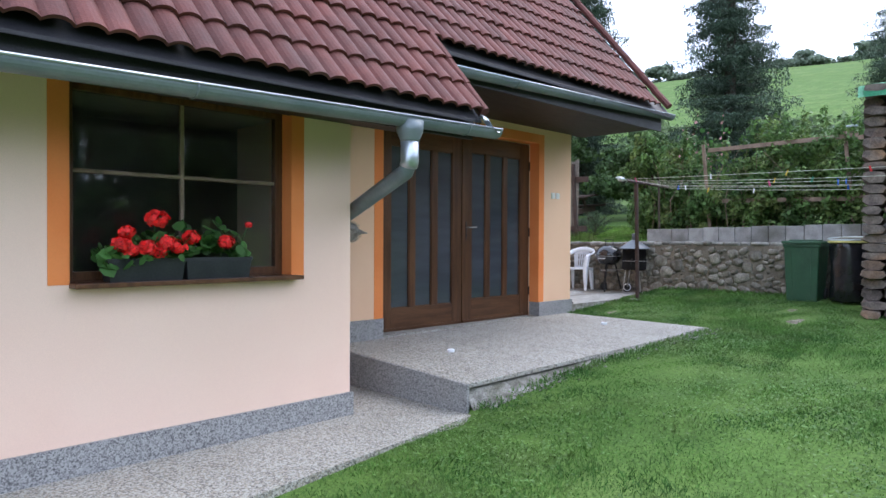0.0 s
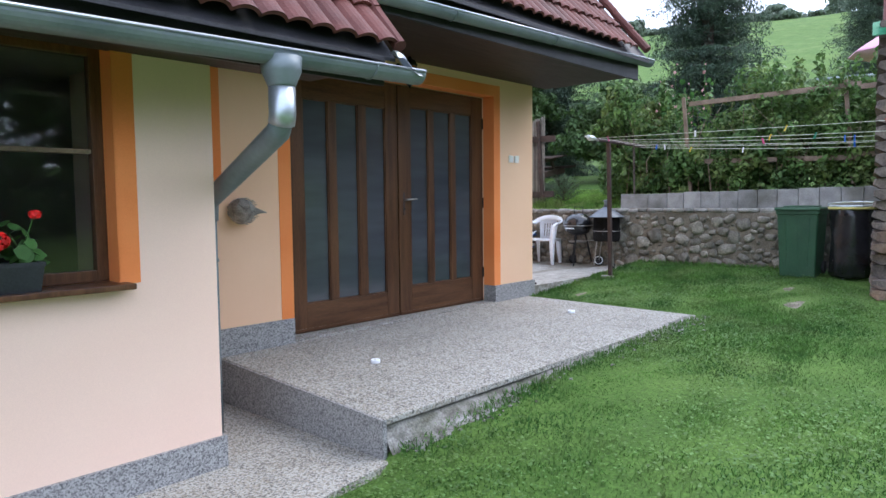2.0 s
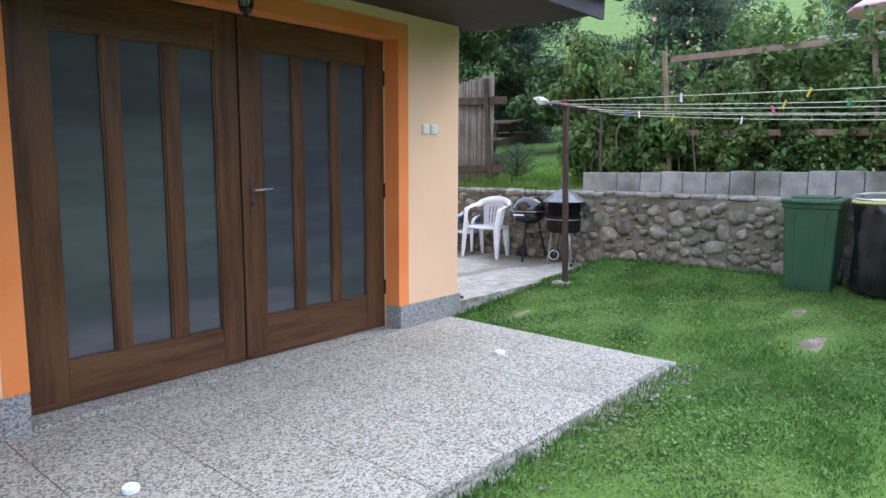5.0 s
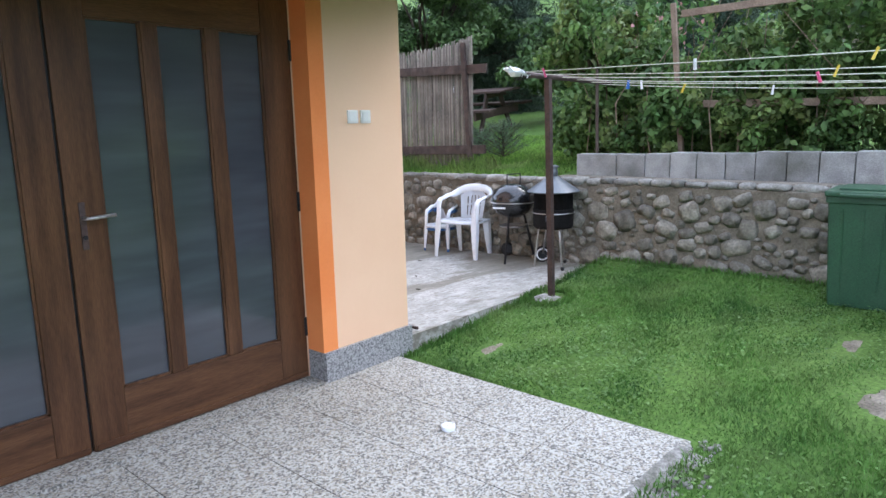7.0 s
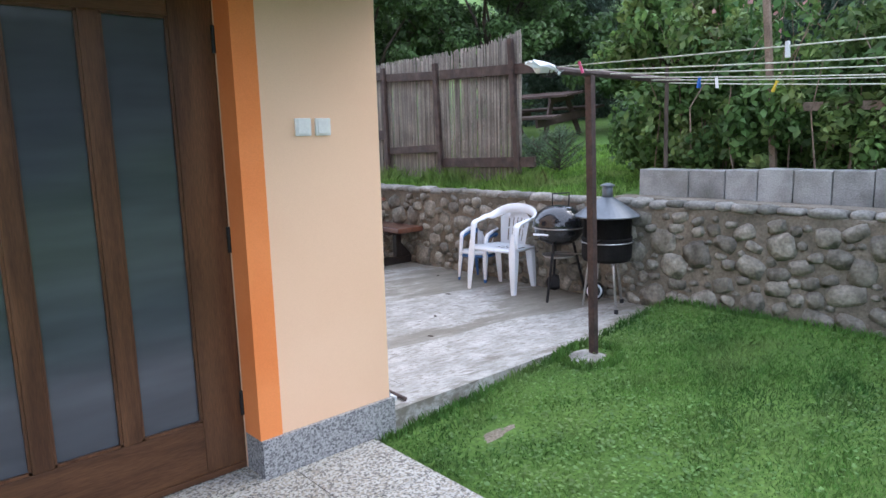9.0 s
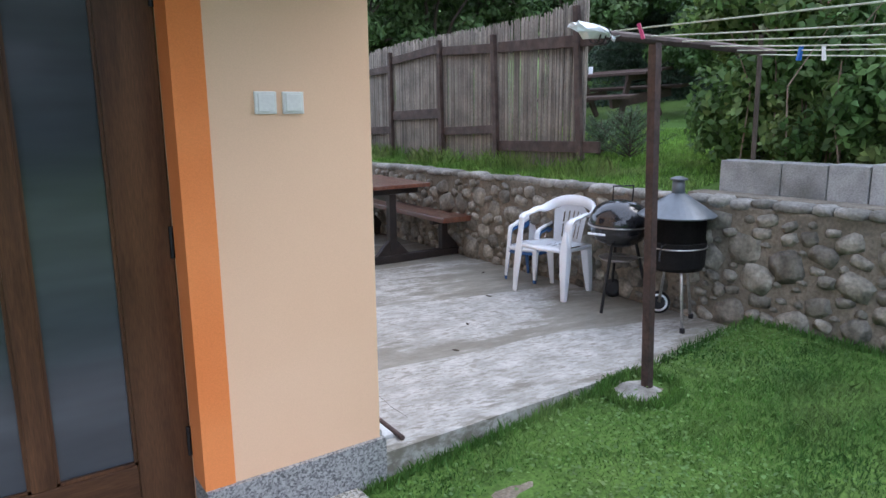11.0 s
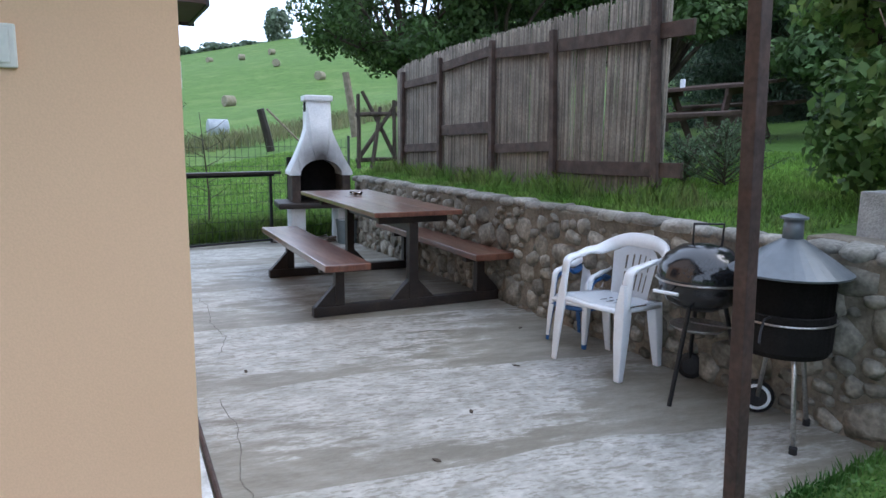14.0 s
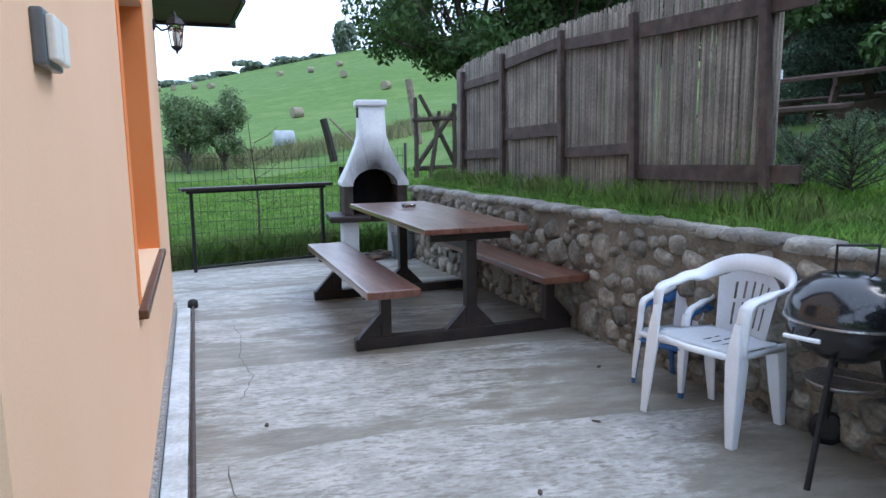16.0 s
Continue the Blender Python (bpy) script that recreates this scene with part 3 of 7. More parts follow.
tagged(part("plinth_front", bm, GRANITE), "grey speckled mosaic plaster plinth beside the door", "plinth", kind="structure")
end_wall(block((0.0, 0.02, 0.3), (0.02, LEN, 0.57)), "plinth_end", GRANITE, "grey speckled plinth of the gable wall", "plinth")


# ---- double door ----
def door_leaf(x0, x1, panes, name, label, pz0, pz1):
    leaf = thing(name, label, "door", (0, 0, 0), kind="structure")
    z0, z1, y0, y1 = 0.366, 2.69, 5.975, 6.02
    edges = [x0] + [v for p in panes for v in p] + [x1]
    for k in range(0, len(edges), 2):
        outer = k in (0, len(edges) - 2)
        part("stile" if outer else "mullion", block((edges[k], y0 if outer else y0 + 0.001, z0 if outer else pz0), (edges[k + 1], y1, z1 if outer else pz1), 0.005), DOORWOOD, leaf)
    part("bottom_rail", block((edges[1], y0 + 0.001, z0), (edges[-2], y1 - 0.001, pz0), 0.005), RAILWOOD, leaf)
    part("top_rail", block((edges[1], y0 + 0.001, pz1), (edges[-2], y1 - 0.001, z1), 0.005), RAILWOOD, leaf)
    part("weather_bar", block((x0 + 0.01, y0 - 0.012, z0 + 0.004), (x1 - 0.01, y0, z0 + 0.035), 0.004), RAILWOOD, leaf)
    for a, b in panes:
        bm = bmesh.new()
        for q in ((a, y0 + 0.008, pz0, a + 0.012, pz1), (b - 0.012, y0 + 0.008, pz0, b, pz1)):
            box(bm, (q[0], q[1], q[2]), (q[3], q[1] + 0.012, q[4]))
        box(bm, (a, y0 + 0.008, pz0), (b, y0 + 0.02, pz0 + 0.012))
        box(bm, (a, y0 + 0.008, pz1 - 0.012), (b, y0 + 0.02, pz1))
        part("glazing_bead", bm, DOORWOOD, leaf)
        part("pane", block((a, y0 + 0.022, pz0), (b, y0 + 0.028, pz1)), FROST, leaf, "clouded grey glass pane")
    return leaf


door_leaf(4.592, 6.001, [(4.85, 5.13), (5.22, 5.49), (5.585, 5.84)], "door_1", "closed brown wooden door leaf with three tall clouded panes", 0.62, 2.445)
leaf = door_leaf(6.017, 7.363, [(6.19, 6.46), (6.54, 6.81), (6.89, 7.165)], "door_2", "closed brown wooden door leaf with lever handle and clouded panes", 0.65, 2.485)
hp = part("handle_plate", block((6.07, 5.967, 1.39), (6.10, 5.975, 1.62), 0.003), RUSTPOST, leaf, "worn brown metal handle plate")
bm = tube(bmesh.new(), [(6.085, 5.966, 1.545), (6.085, 5.925, 1.545), (6.10, 5.918, 1.545), (6.22, 5.918, 1.55)], 0.009, 10)
part("lever", bm, STEEL, hp, "bent metal lever", smooth=True)
bm = lathe(bmesh.new(), [(0.011, 0), (0.011, 0.006)], 14)
bmesh.ops.transform(bm, matrix=pose(6.085, 5.966, 1.45, 90), verts=bm.verts[:])
part("keyhole", bm, BLACKIRON, hp)
for z in (0.7, 1.5, 2.4):
    part("hinge", tube(bmesh.new(), [(7.355, 5.965, z - 0.06), (7.355, 5.965, z + 0.06)], 0.009, 8), BLACKIRON, leaf)
part("gap_seal", block((6.0015, 5.992, 0.37), (6.0165, 6.004, 2.68)), BLACKIRON, leaf)
tagged(part("door_sill", block((4.592, 5.787, 0.25), (7.363, 6.02, 0.364)), AGGREGATE), "washed aggregate threshold under the double door", "sill", kind="structure")


# ---- windows ----
def window(name, x0, x1, z0, z1, y, mullions, transoms, label):
    w = thing(name, label, "window", kind="structure")
    fr = 0.06
    for a, b in (((x0, z0), (x0 + fr, z1)), ((x1 - fr, z0), (x1, z1))):
        part("window_frame", block((a[0], y, a[1]), (b[0], y + 0.06, b[1]), 0.005), DOORWOOD, w)
    for a, b in (((x0 + fr, z0), (x1 - fr, z0 + fr)), ((x0 + fr, z1 - fr), (x1 - fr, z1))):
        part("window_frame", block((a[0], y, a[1]), (b[0], y + 0.06, b[1]), 0.005), DOORWOOD, w)
    for mx in mullions:
        part("glazing_bar", block((mx - 0.012, y + 0.012, z0 + fr), (mx + 0.012, y + 0.05, z1 - fr), 0.003), TRELLIS, w)
    for tz in transoms:
        part("glazing_bar", block((x0 + fr, y + 0.014, tz - 0.012), (x1 - fr, y + 0.048, tz + 0.012), 0.003), TRELLIS, w)
    xs, zs = [x0 + fr, *mullions, x1 - fr], [z0 + fr, *transoms, z1 - fr]
    for a, b in zip(xs, xs[1:]):
        for c, d in zip(zs, zs[1:]):
            p = part("pane", block((a, y + 0.028, c), (b, y + 0.034, d)), PANE, w, "dark reflecting glass pane")
            p.visible_shadow = False
    return w


w1 = window("window_1", 1.14, 2.645, 1.13, 2.34, YA + 0.12, [1.88], [1.80], "brown-framed annex window of four dark panes")
bm = block((1.14, YA - 0.11, 1.098), (2.685, YA + 0.12, 1.128), 0.006)
part("window_sill", bm, DOORWOOD, w1, "dark brown projecting sill")
w2 = window("window_2", 3.2, 3.80, 1.68, 2.56, YM + 0.12, [], [], "small brown-framed window behind the downpipe")
part("window_sill", block((3.2, YM - 0.06, 1.65), (3.82, YM + 0.12, 1.675), 0.005), DOORWOOD, w2, "dark brown sill")
w3 = thing("window_3", "brown-framed window in the gable wall", "window", kind="structure")
w3.matrix_world = EM
for a, b in (((1.975, 1.24), (2.03, 2.62)), ((3.44, 1.24), (3.495, 2.62)), ((2.03, 1.24), (3.44, 1.30)), ((2.03, 2.56), (3.44, 2.62))):
    part("window_frame", block((-0.2, a[0], a[1]), (-0.14, b[0], b[1]), 0.005), DOORWOOD, w3)
part("pane", block((-0.17, 2.03, 1.30), (-0.165, 3.44, 2.56)), PANE, w3).visible_shadow = False
part("window_sill", block((-0.14, 1.83, 1.19), (0.035, 3.54, 1.225), 0.006), DOORWOOD, w3, "red-brown projecting sill")

# ---- eaves, gutters ----
SLOPE = 1.19


def roof_z(y):
    return 2.36 + SLOPE * (y - 3.85)


XV, XG = 3.95, 8.47     # verge of the low roof, verge at the gable
tagged(part("soffit_annex", block((-4.3, 3.975, 2.30), (XV - 0.05, YA + 0.02, 2.325)), SOFFIT), "dark brown boarded soffit", "soffit", kind="structure")
tagged(part("soffit_front", block((XV + 0.06, 4.63, 2.90), (XG - 0.02, YM + 0.02, 2.925)), SOFFIT), "dark brown boarded soffit over the door", "soffit", kind="structure")
tagged(part("soffit_rear", block((5.0, 10.85, 3.0), (8.98, 12.02, 3.04)), SOFFIT), "dark boarded soffit of the rear eaves", "soffit", kind="structure")
tagged(part("fascia_rear", block((5.0, 12.02, 2.97), (9.04, 12.06, 3.2)), FASCIA), "dark fascia board of the rear eaves", "fascia", kind="structure")
tagged(part("fascia_rear_end", block((8.98, 10.85, 2.98), (9.01, 12.02, 3.22)), FASCIA), "dark barge board of the rear eaves", "fascia", kind="structure")
tagged(part("fascia_annex", block((-4.3, 3.945, 2.20), (XV - 0.02, 3.975, 2.42)), FASCIA), "black fascia board behind the gutter", "fascia", kind="structure")
tagged(part("fascia_front", block((XV + 0.05, 4.60, 2.86), (XG - 0.01, 4.63, 3.18)), FASCIA), "black fascia board behind the gutter", "fascia", kind="structure")
bm = bmesh.new()
prism(bm, [(3.95, 2.24), (4.60, 2.96), (4.60, 3.20), (3.95, 2.42)], XV - 0.03, XV - 0.005, "x")
tagged(part("barge_board_annex", bm, FASCIA), "black barge board", "fascia", kind="structure")
bm = bmesh.new()
prism(bm, [(4.64, 2.91), (5.0, 2.91), (8.3, 6.9), (8.3, 7.5), (4.64, 3.20)], XG - 0.05, XG - 0.015, "x")
tagged(part("barge_board_front", bm, SOFFIT), "dark brown barge board", "fascia", kind="structure")


def gutter(name, p, q, r, label, brackets):
    """A half-round trough with a rolled front rim."""
    g = thing(name, label, "gutter", kind="structure")
    bm = bmesh.new()
    p, q = Vector(p), Vector(q)
    n = 12
    prof = [(-r * math.cos(math.pi * i / n), -r * math.sin(math.pi * i / n)) for i in range(n + 1)]
    inner = [(a * 0.95, b * 0.95) for a, b in prof]
    ring = prof + inner[::-1]
    ends = [[bm.verts.new(e + Vector((0, u, v))) for u, v in ring] for e in (p, q)]
    m = len(ring)
    for i in range(m):
        bm.faces.new((ends[0][i], ends[0][(i + 1) % m], ends[1][(i + 1) % m], ends[1][i]))
    for e in ends:
        for i in range(n):
            bm.faces.new((e[i], e[i + 1], e[m - 2 - i], e[m - 1 - i]))
    part("trough", bm, ZINC, g, smooth=False)
    part("rim", tube(bmesh.new(), [p + Vector((0, -r, 0.004)), q + Vector((0, -r, 0.004))], 0.009, 8), GALV, g, "bright rolled rim", True)
    bm = bmesh.new()
    ring2 = [bm.verts.new(q + Vector((0.0, u, v))) for u, v in prof]
    bm.faces.new(ring2)
    ext = bmesh.ops.extrude_face_region(bm, geom=bm.faces[:])
    bmesh.ops.translate(bm, vec=(0.006, 0, 0), verts=[v for v in ext["geom"] if isinstance(v, bmesh.types.BMVert)])
    part("end_cap", bm, ZINC, g)
    for b in brackets:
        c = p.lerp(q, (b - p.x) / (q.x - p.x))
        pts = [c + Vector((0, u * 1.03, v * 1.03)) for u, v in prof]
        part("joint_band", tube(bmesh.new(), pts, 0.006, 6), ZINC, g, smooth=True)
    return g


g1 = gutter("gutter", (-4.3, 3.87, 2.11), (4.13, 3.87, 2.285), 0.068, "grey zinc half-round gutter along the annex eaves", [1.55, 3.75, 0.2])
g2 = gutter("gutter", (4.06, 4.53, 2.94), (8.585, 4.53, 3.075), 0.065, "grey zinc half-round gutter over the double door", [5.2, 6.6])
dp = thing("downpipe", "grey zinc downpipe with funnel and slanting elbow", "downpipe", kind="structure")
bm = bmesh.new()
lathe(bm, [(0.068, 2.096), (0.071, 2.108), (0.097, 2.165), (0.103, 2.24)], 20, (3.17, 3.87, 0))
part("funnel", bm, ZINC, dp, smooth=True)
part("bright_elbow", tube(bmesh.new(), [(3.17, 3.87, 2.105), (3.17, 3.87, 1.955), (3.174, 3.885, 1.92)], 0.066, 18), GALV, dp, "bright metal elbow piece", True)
part("slanting_pipe", tube(bmesh.new(), [(3.17, 3.875, 1.95), (3.18, 3.92, 1.885), (3.41, 5.02, 1.55), (3.428, 5.07, 1.50), (3.43, 5.08, 1.42)], 0.060, 18), ZINC, dp, smooth=True)
part("upright_pipe", tube(bmesh.new(), [(3.43, 5.08, 1.46), (3.43, 5.08, 0.0)], 0.050, 18), ZINC, dp, smooth=True)
for z in (1.15, 0.35):
    part("pipe_clip", tube(bmesh.new(), [(3.43, 5.08, z), (3.43, 5.08, z + 0.02)], 0.056, 18), ZINC, dp)

# ---- paving ----
def plat_z(x, y):
    """The platform falls a little towards its front and left."""
    u, v = np.clip((x - 3.86) / 4.1, 0, 1), np.clip((5.81 - y) / 1.95, 0, 1)
    return (0.338 * (1 - u) + 0.363 * u) * (1 - v) + (0.230 * (1 - u) + 0.342 * u) * v


def front_y(x):
    return 3.94 - 0.055 * (x - 3.86) / 4.1 * 4


plat = thing("platform", "raised platform of washed aggregate slabs before the door", "platform", kind="structure")
xs = [3.88, 4.45, 5.0, 5.55, 6.05, 6.55, 7.05, 7.52, 8.0]
for a, b in zip(xs, xs[1:]):
    rows = [front_y((a + b) / 2), 4.30, 4.80, 5.30, YM - 0.025]
    for k in range(4):
        c = (front_y(a), front_y(b)) if k == 0 else (rows[k], rows[k])
        g, d = 0.0022, rows[k + 1]
        bm = bmesh.new()
        top = [(a + g, c[0] + g), (b - g, c[1] + g), (b - g, d - g), (a + g, d - g)]
        vt = [bm.verts.new((x, y, plat_z(x, y))) for x, y in top]
        vb = [bm.verts.new((x, y, plat_z(x, y) - 0.036)) for x, y in top]
        bm.faces.new(vt)
        bm.faces.new(vb[::-1])
        for i in range(4):
            bm.faces.new((vt[i], vb[i], vb[(i + 1) % 4], vt[(i + 1) % 4]))
        bmesh.ops.bevel(bm, geom=bm.edges[:], offset=0.0018, segments=1, affect="EDGES")
        part("slab", bm, AGGREGATE, plat)
bm = bmesh.new()
out = [(3.90, front_y(3.9) + 0.03), (7.97, front_y(7.97) + 0.03), (7.97, 5.97), (3.90, 5.97)]
vt = [bm.verts.new((x, y, plat_z(x, y) - 0.006)) for x, y in out]
vb = [bm.verts.new((x, y, -0.2)) for x, y in out]
bm.faces.new(vt)
for i in range(4):
    bm.faces.new((vt[i], vb[i], vb[(i + 1) % 4], vt[(i + 1) % 4]))
part("bed", bm, JOINTFILL, plat, "rough concrete bed under the slabs")
bm = bmesh.new()
prism(bm, [(3.935, -0.2), (5.785, -0.2), (5.785, 0.33), (3.935, 0.232)], 3.865, 3.897, "x")
part("riser", bm, GRANITE, plat, "dark speckled riser slab")
path = thing("path", "narrow washed aggregate path along the annex", "path", kind="structure")
for a, b in zip([-4, -1.5, -0.5, 0.5, 1.5, 2.5], [-1.5, -0.5, 0.5, 1.5, 2.5, 3.862]):
    ya, yb = 3.61 + (a - 2.07) * 0.145, 3.61 + (b - 2.07) * 0.145
    bm = bmesh.new()
    pts = [(a + 0.002, ya), (b - 0.002, yb), (b - 0.002, YA - 0.026), (a + 0.002, YA - 0.026)]
    if b > 3.3:
        part("slab", prism(bmesh.new(), [(XA + 0.026, YA - 0.022), (b - 0.002, YA - 0.022), (b - 0.002, 5.78), (XA + 0.026, 5.78)], -0.10, 0.0, "z"), AGGREGATE, path)
    prism(bm, pts, -0.10, 0.0, "z")
    part("slab", bm, AGGREGATE, path)

# patio
bm = bmesh.new()
prism(bm, [(8.15, 5.80), (11.1, 5.80), (11.1, 13.45), (8.15, 12.95)], 0.30, 0.47, "z")
tagged(part("patio", bm, CONCRETE), "worn grey concrete patio with pale streaks", "patio", kind="structure")

# ---- retaining walls ----
sw = thing("stone_wall", "retaining wall of river stones set in mortar", "wall", kind="structure")
part("mortar", block((11.048, 0.0, 0.2), (11.40, 12.75, 1.322), 0.015), MORTAR, sw)
part("mortar_bed", block((11.17, 0.0, 1.30), (11.384, 6.45, 1.378), 0.02), MORTAR, sw, "rough mortar top below the blocks")
rng = random.Random(4)
y = 0.0
while y < 12.7:
    L = rng.uniform(0.10, 0.30)
    y2 = min(y + L, 12.78)
    bm = bmesh.new()
    bmesh.ops.create_icosphere(bm, subdivisions=2, radius=1.0)
    hx, hz = rng.uniform(0.075, 0.12), rng.uniform(0.030, 0.042)
    sd = Vector((rng.uniform(0, 50), 0, 0))
    for v in bm.verts:
        p = v.co.copy()
        k = 1 + 0.22 * noise.noise(p * 1.6 + sd)
        v.co = Vector((math.copysign(abs(p.x) ** 0.6, p.x) * hx * k, math.copysign(abs(p.y) ** 0.5, p.y) * (y2 - y) * 0.49 * k, math.copysign(abs(p.z) ** 0.7, p.z) * hz * k))
    ob = part("coping_stone", bm, COPING, sw, smooth=True)
    ob.matrix_basis = pose(11.115 + rng.uniform(-0.015, 0.02), (y + y2) / 2, 1.312 + (12.7 - y) * 0.004 + rng.uniform(-0.008, 0.008), 0, rng.uniform(-6, 6), rng.uniform(-5, 5))
    y = y2
bw = thing("block_wall", "low wall of pale concrete blocks on the terrace edge", "wall", kind="structure")
ys = [6.33, 5.86, 5.545, 5.285, 5.02, 4.75, 4.48, 4.215, 3.953, 3.68, 3.42, 3.16, 2.9, 2.6, 2.3, 2.0, 1.6, 1.2, 0.8, 0.4]
for a, b in zip(ys, ys[1:]):
    part("concrete_block", block((11.385 + rng.uniform(0, 0.008), b + 0.004, 1.34), (11.60, a - 0.004, 1.60 + (6.33 - a) * 0.019 + rng.uniform(-0.008, 0.006)), 0.008), BLOCKM, bw)

# ---- things at the house front ----
def ground_at(x, y):
    return float(land(x, y))


def wall_lamp(at, rz, label):
    """A small lantern on a curled bracket; local -y points away from the wall."""
    t = thing("wall_lamp", label, "wall lamp", at, rz, "lanterns on the house")
    bm = lathe(bmesh.new(), [(0.04, 0), (0.045, 0.008), (0.02, 0.02)], 16)
    bmesh.ops.transform(bm, matrix=pose(0, 0, 0.10, 90), verts=bm.verts[:])
    part("wall_plate", bm, BLACKIRON, t)
    part("bracket", tube(bmesh.new(), [(0, -0.015, 0.10), (0, -0.06, 0.06), (0, -0.12, 0.08), (0, -0.16, 0.15), (0, -0.16, 0.19), (0, -0.13, 0.2)], 0.008, 8), BLACKIRON, t, smooth=True)
    part("cap", lathe(bmesh.new(), [(0.075, 0.10), (0.078, 0.108), (0.055, 0.145), (0.02, 0.17), (0.006, 0.20), (0.004, 0.215)], 6, (0, -0.16, 0)), BLACKIRON, t)
    for k in range(6):
        a = math.pi / 3 * k
        c, s = math.cos(a), math.sin(a)
        part("corner_bar", tube(bmesh.new(), [(0.066 * c, -0.16 + 0.066 * s, 0.10), (0.042 * c, -0.16 + 0.042 * s, -0.06)], 0.004, 5), BLACKIRON, t)
    part("glass", lathe(bmesh.new(), [(0.038, -0.055), (0.060, 0.098)], 6, (0, -0.16, 0)), CLEAR, t, "clear lantern glass").visible_shadow = False
    part("foot", lathe(bmesh.new(), [(0.006, -0.11), (0.012, -0.09), (0.03, -0.075), (0.046, -0.06), (0.046, -0.052)], 6, (0, -0.16, 0)), BLACKIRON, t)
    part("bulb", lathe(bmesh.new(), [(0.008, -0.05), (0.02, 0.0), (0.022, 0.03), (0.012, 0.055)], 10, (0, -0.16, 0)), WHITEPL, t, "white bulb", True)
    return t


wall_lamp((5.867, YM, 2.71), 0, "black iron lantern on a bracket above the double door")
p = EM @ Vector((0, 4.9, 2.65))
wall_lamp(tuple(p), 90 - math.degrees(math.atan(SKEW)), "black iron lantern on a bracket on the gable wall")

sp = thing("light_switch", "pair of cream square light switches on the peach wall", "switch", (7.741, YM, 2.008))
for dx in (-0.054, 0.054):
    f = part("switch_frame", block((dx - 0.042, -0.012, -0.041), (dx + 0.042, 0, 0.041), 0.004), CREAMPL, sp)
    part("rocker", block((dx - 0.031, -0.017, -0.032), (dx + 0.031, -0.0125, 0.032), 0.003), CREAMPL, f)
sb = thing("outdoor_switch", "grey and white surface-mounted switch box on the gable wall", "switch box", tuple(EM @ Vector((0, 0.44, 2.0))), -math.degrees(math.atan(SKEW)))
part("housing", block((0, -0.075, -0.045), (0.020, 0.075, 0.045), 0.005), HOODGREY, sb, "dark grey housing")
part("cover", block((0.020, -0.066, -0.036), (0.034, -0.004, 0.036), 0.004), CREAMPL, sb, "cream cover")
part("cover", block((0.020, 0.004, -0.036), (0.034, 0.066, 0.036), 0.004), CREAMPL, sb, "cream cover")

# straw ornament on the wall
nest = thing("straw_hedgehog", "grey straw hedgehog ornament fixed to the peach wall", "ornament", (4.075, YM, 1.465))
rng = random.Random(5)
bm = bmesh.new()
lathe(bm, [(0.02, 0), (0.085, 0.005), (0.10, 0.06), (0.085, 0.13), (0.05, 0.17), (0.02, 0.19)], 18)
bmesh.ops.transform(bm, matrix=pose(0, 0, 0, 90, 0, 0), verts=bm.verts[:])
for v in bm.verts:
    v.co += Vector([rng.uniform(-0.006, 0.006) for _ in range(3)])
part("body", bm, WICKER, nest, smooth=False)
bm = bmesh.new()
for k in range(220):
    a, d = rng.uniform(0, 2 * math.pi), rng.uniform(0.01, 0.14)
    r = 0.09 if d < 0.1 else 0.075
    p0 = Vector((r * math.cos(a), -d, r * math.sin(a)))
    tube(bm, [p0, p0 + Vector((math.cos(a) * 0.012 + 0.03, rng.uniform(-0.02, 0.02), math.sin(a) * 0.014))], 0.0022, 3, False)
part("straw", bm, WICKER, nest)
part("snout", tube(bmesh.new(), [(0.06, -0.14, 0.0), (0.11, -0.17, -0.005), (0.15, -0.185, -0.012)], [0.035, 0.014, 0.004], 8), WICKER, nest)

for x, y in ((4.647, 4.855), (7.347, 4.78)):
    k = thing("floor_cap", "small white round plastic cap on the platform", "cap", (x, y, plat_z(x, y)), 0, "white caps on the platform")
    part("rim", lathe(bmesh.new(), [(0.036, 0), (0.038, 0.01), (0.038, 0.024), (0.030, 0.029), (0.024, 0.024), (0.010, 0.024)], 22), WHITEPL, k, smooth=False)
    part("knob", lathe(bmesh.new(), [(0.010, 0.024), (0.010, 0.031), (0.005, 0.034)], 12), CREAMPL, k)

# crumbled concrete bed that shows below the slabs, ragged and partly grown over
vs, fs = [], []
for k in range(81):
    x = 3.90 + k * 0.05
    y, h, g = front_y(x), float(plat_z(x, front_y(x))), ground_at(x, 3.6)
    w = 0.05 + 0.10 * max(0.0, noise.noise(Vector((x * 1.6, 3.1, 0)))) + 0.05 * noise.noise(Vector((x * 7.0, 0, 0))) + (0.10 if 4.0 < x < 5.0 else 0.0) + (0.07 if x > 6.6 else 0.0)
    for f, up in ((0.0, 1.0), (0.10, 0.86), (0.30, 0.52), (0.62, 0.22), (1.0, -0.05)):
        q = noise.noise(Vector((x * 11, f * 9, 2.0)))
        vs.append((x + 0.012 * q, y + 0.025 - (w + 0.03) * f + 0.012 * q, g + max(h - 0.055 - g, 0.03) * up + (0.014 * q if 0 < f < 1 else 0)))
for k in range(80):
    for j in range(4):
        a = k * 5 + j
        fs.append((a, a + 5, a + 6, a + 1))
tagged(quads("platform_edge", vs, fs, RUBBLE, smooth=False), "broken rough concrete edge of the platform", "edge", kind="structure")
bm = bmesh.new()
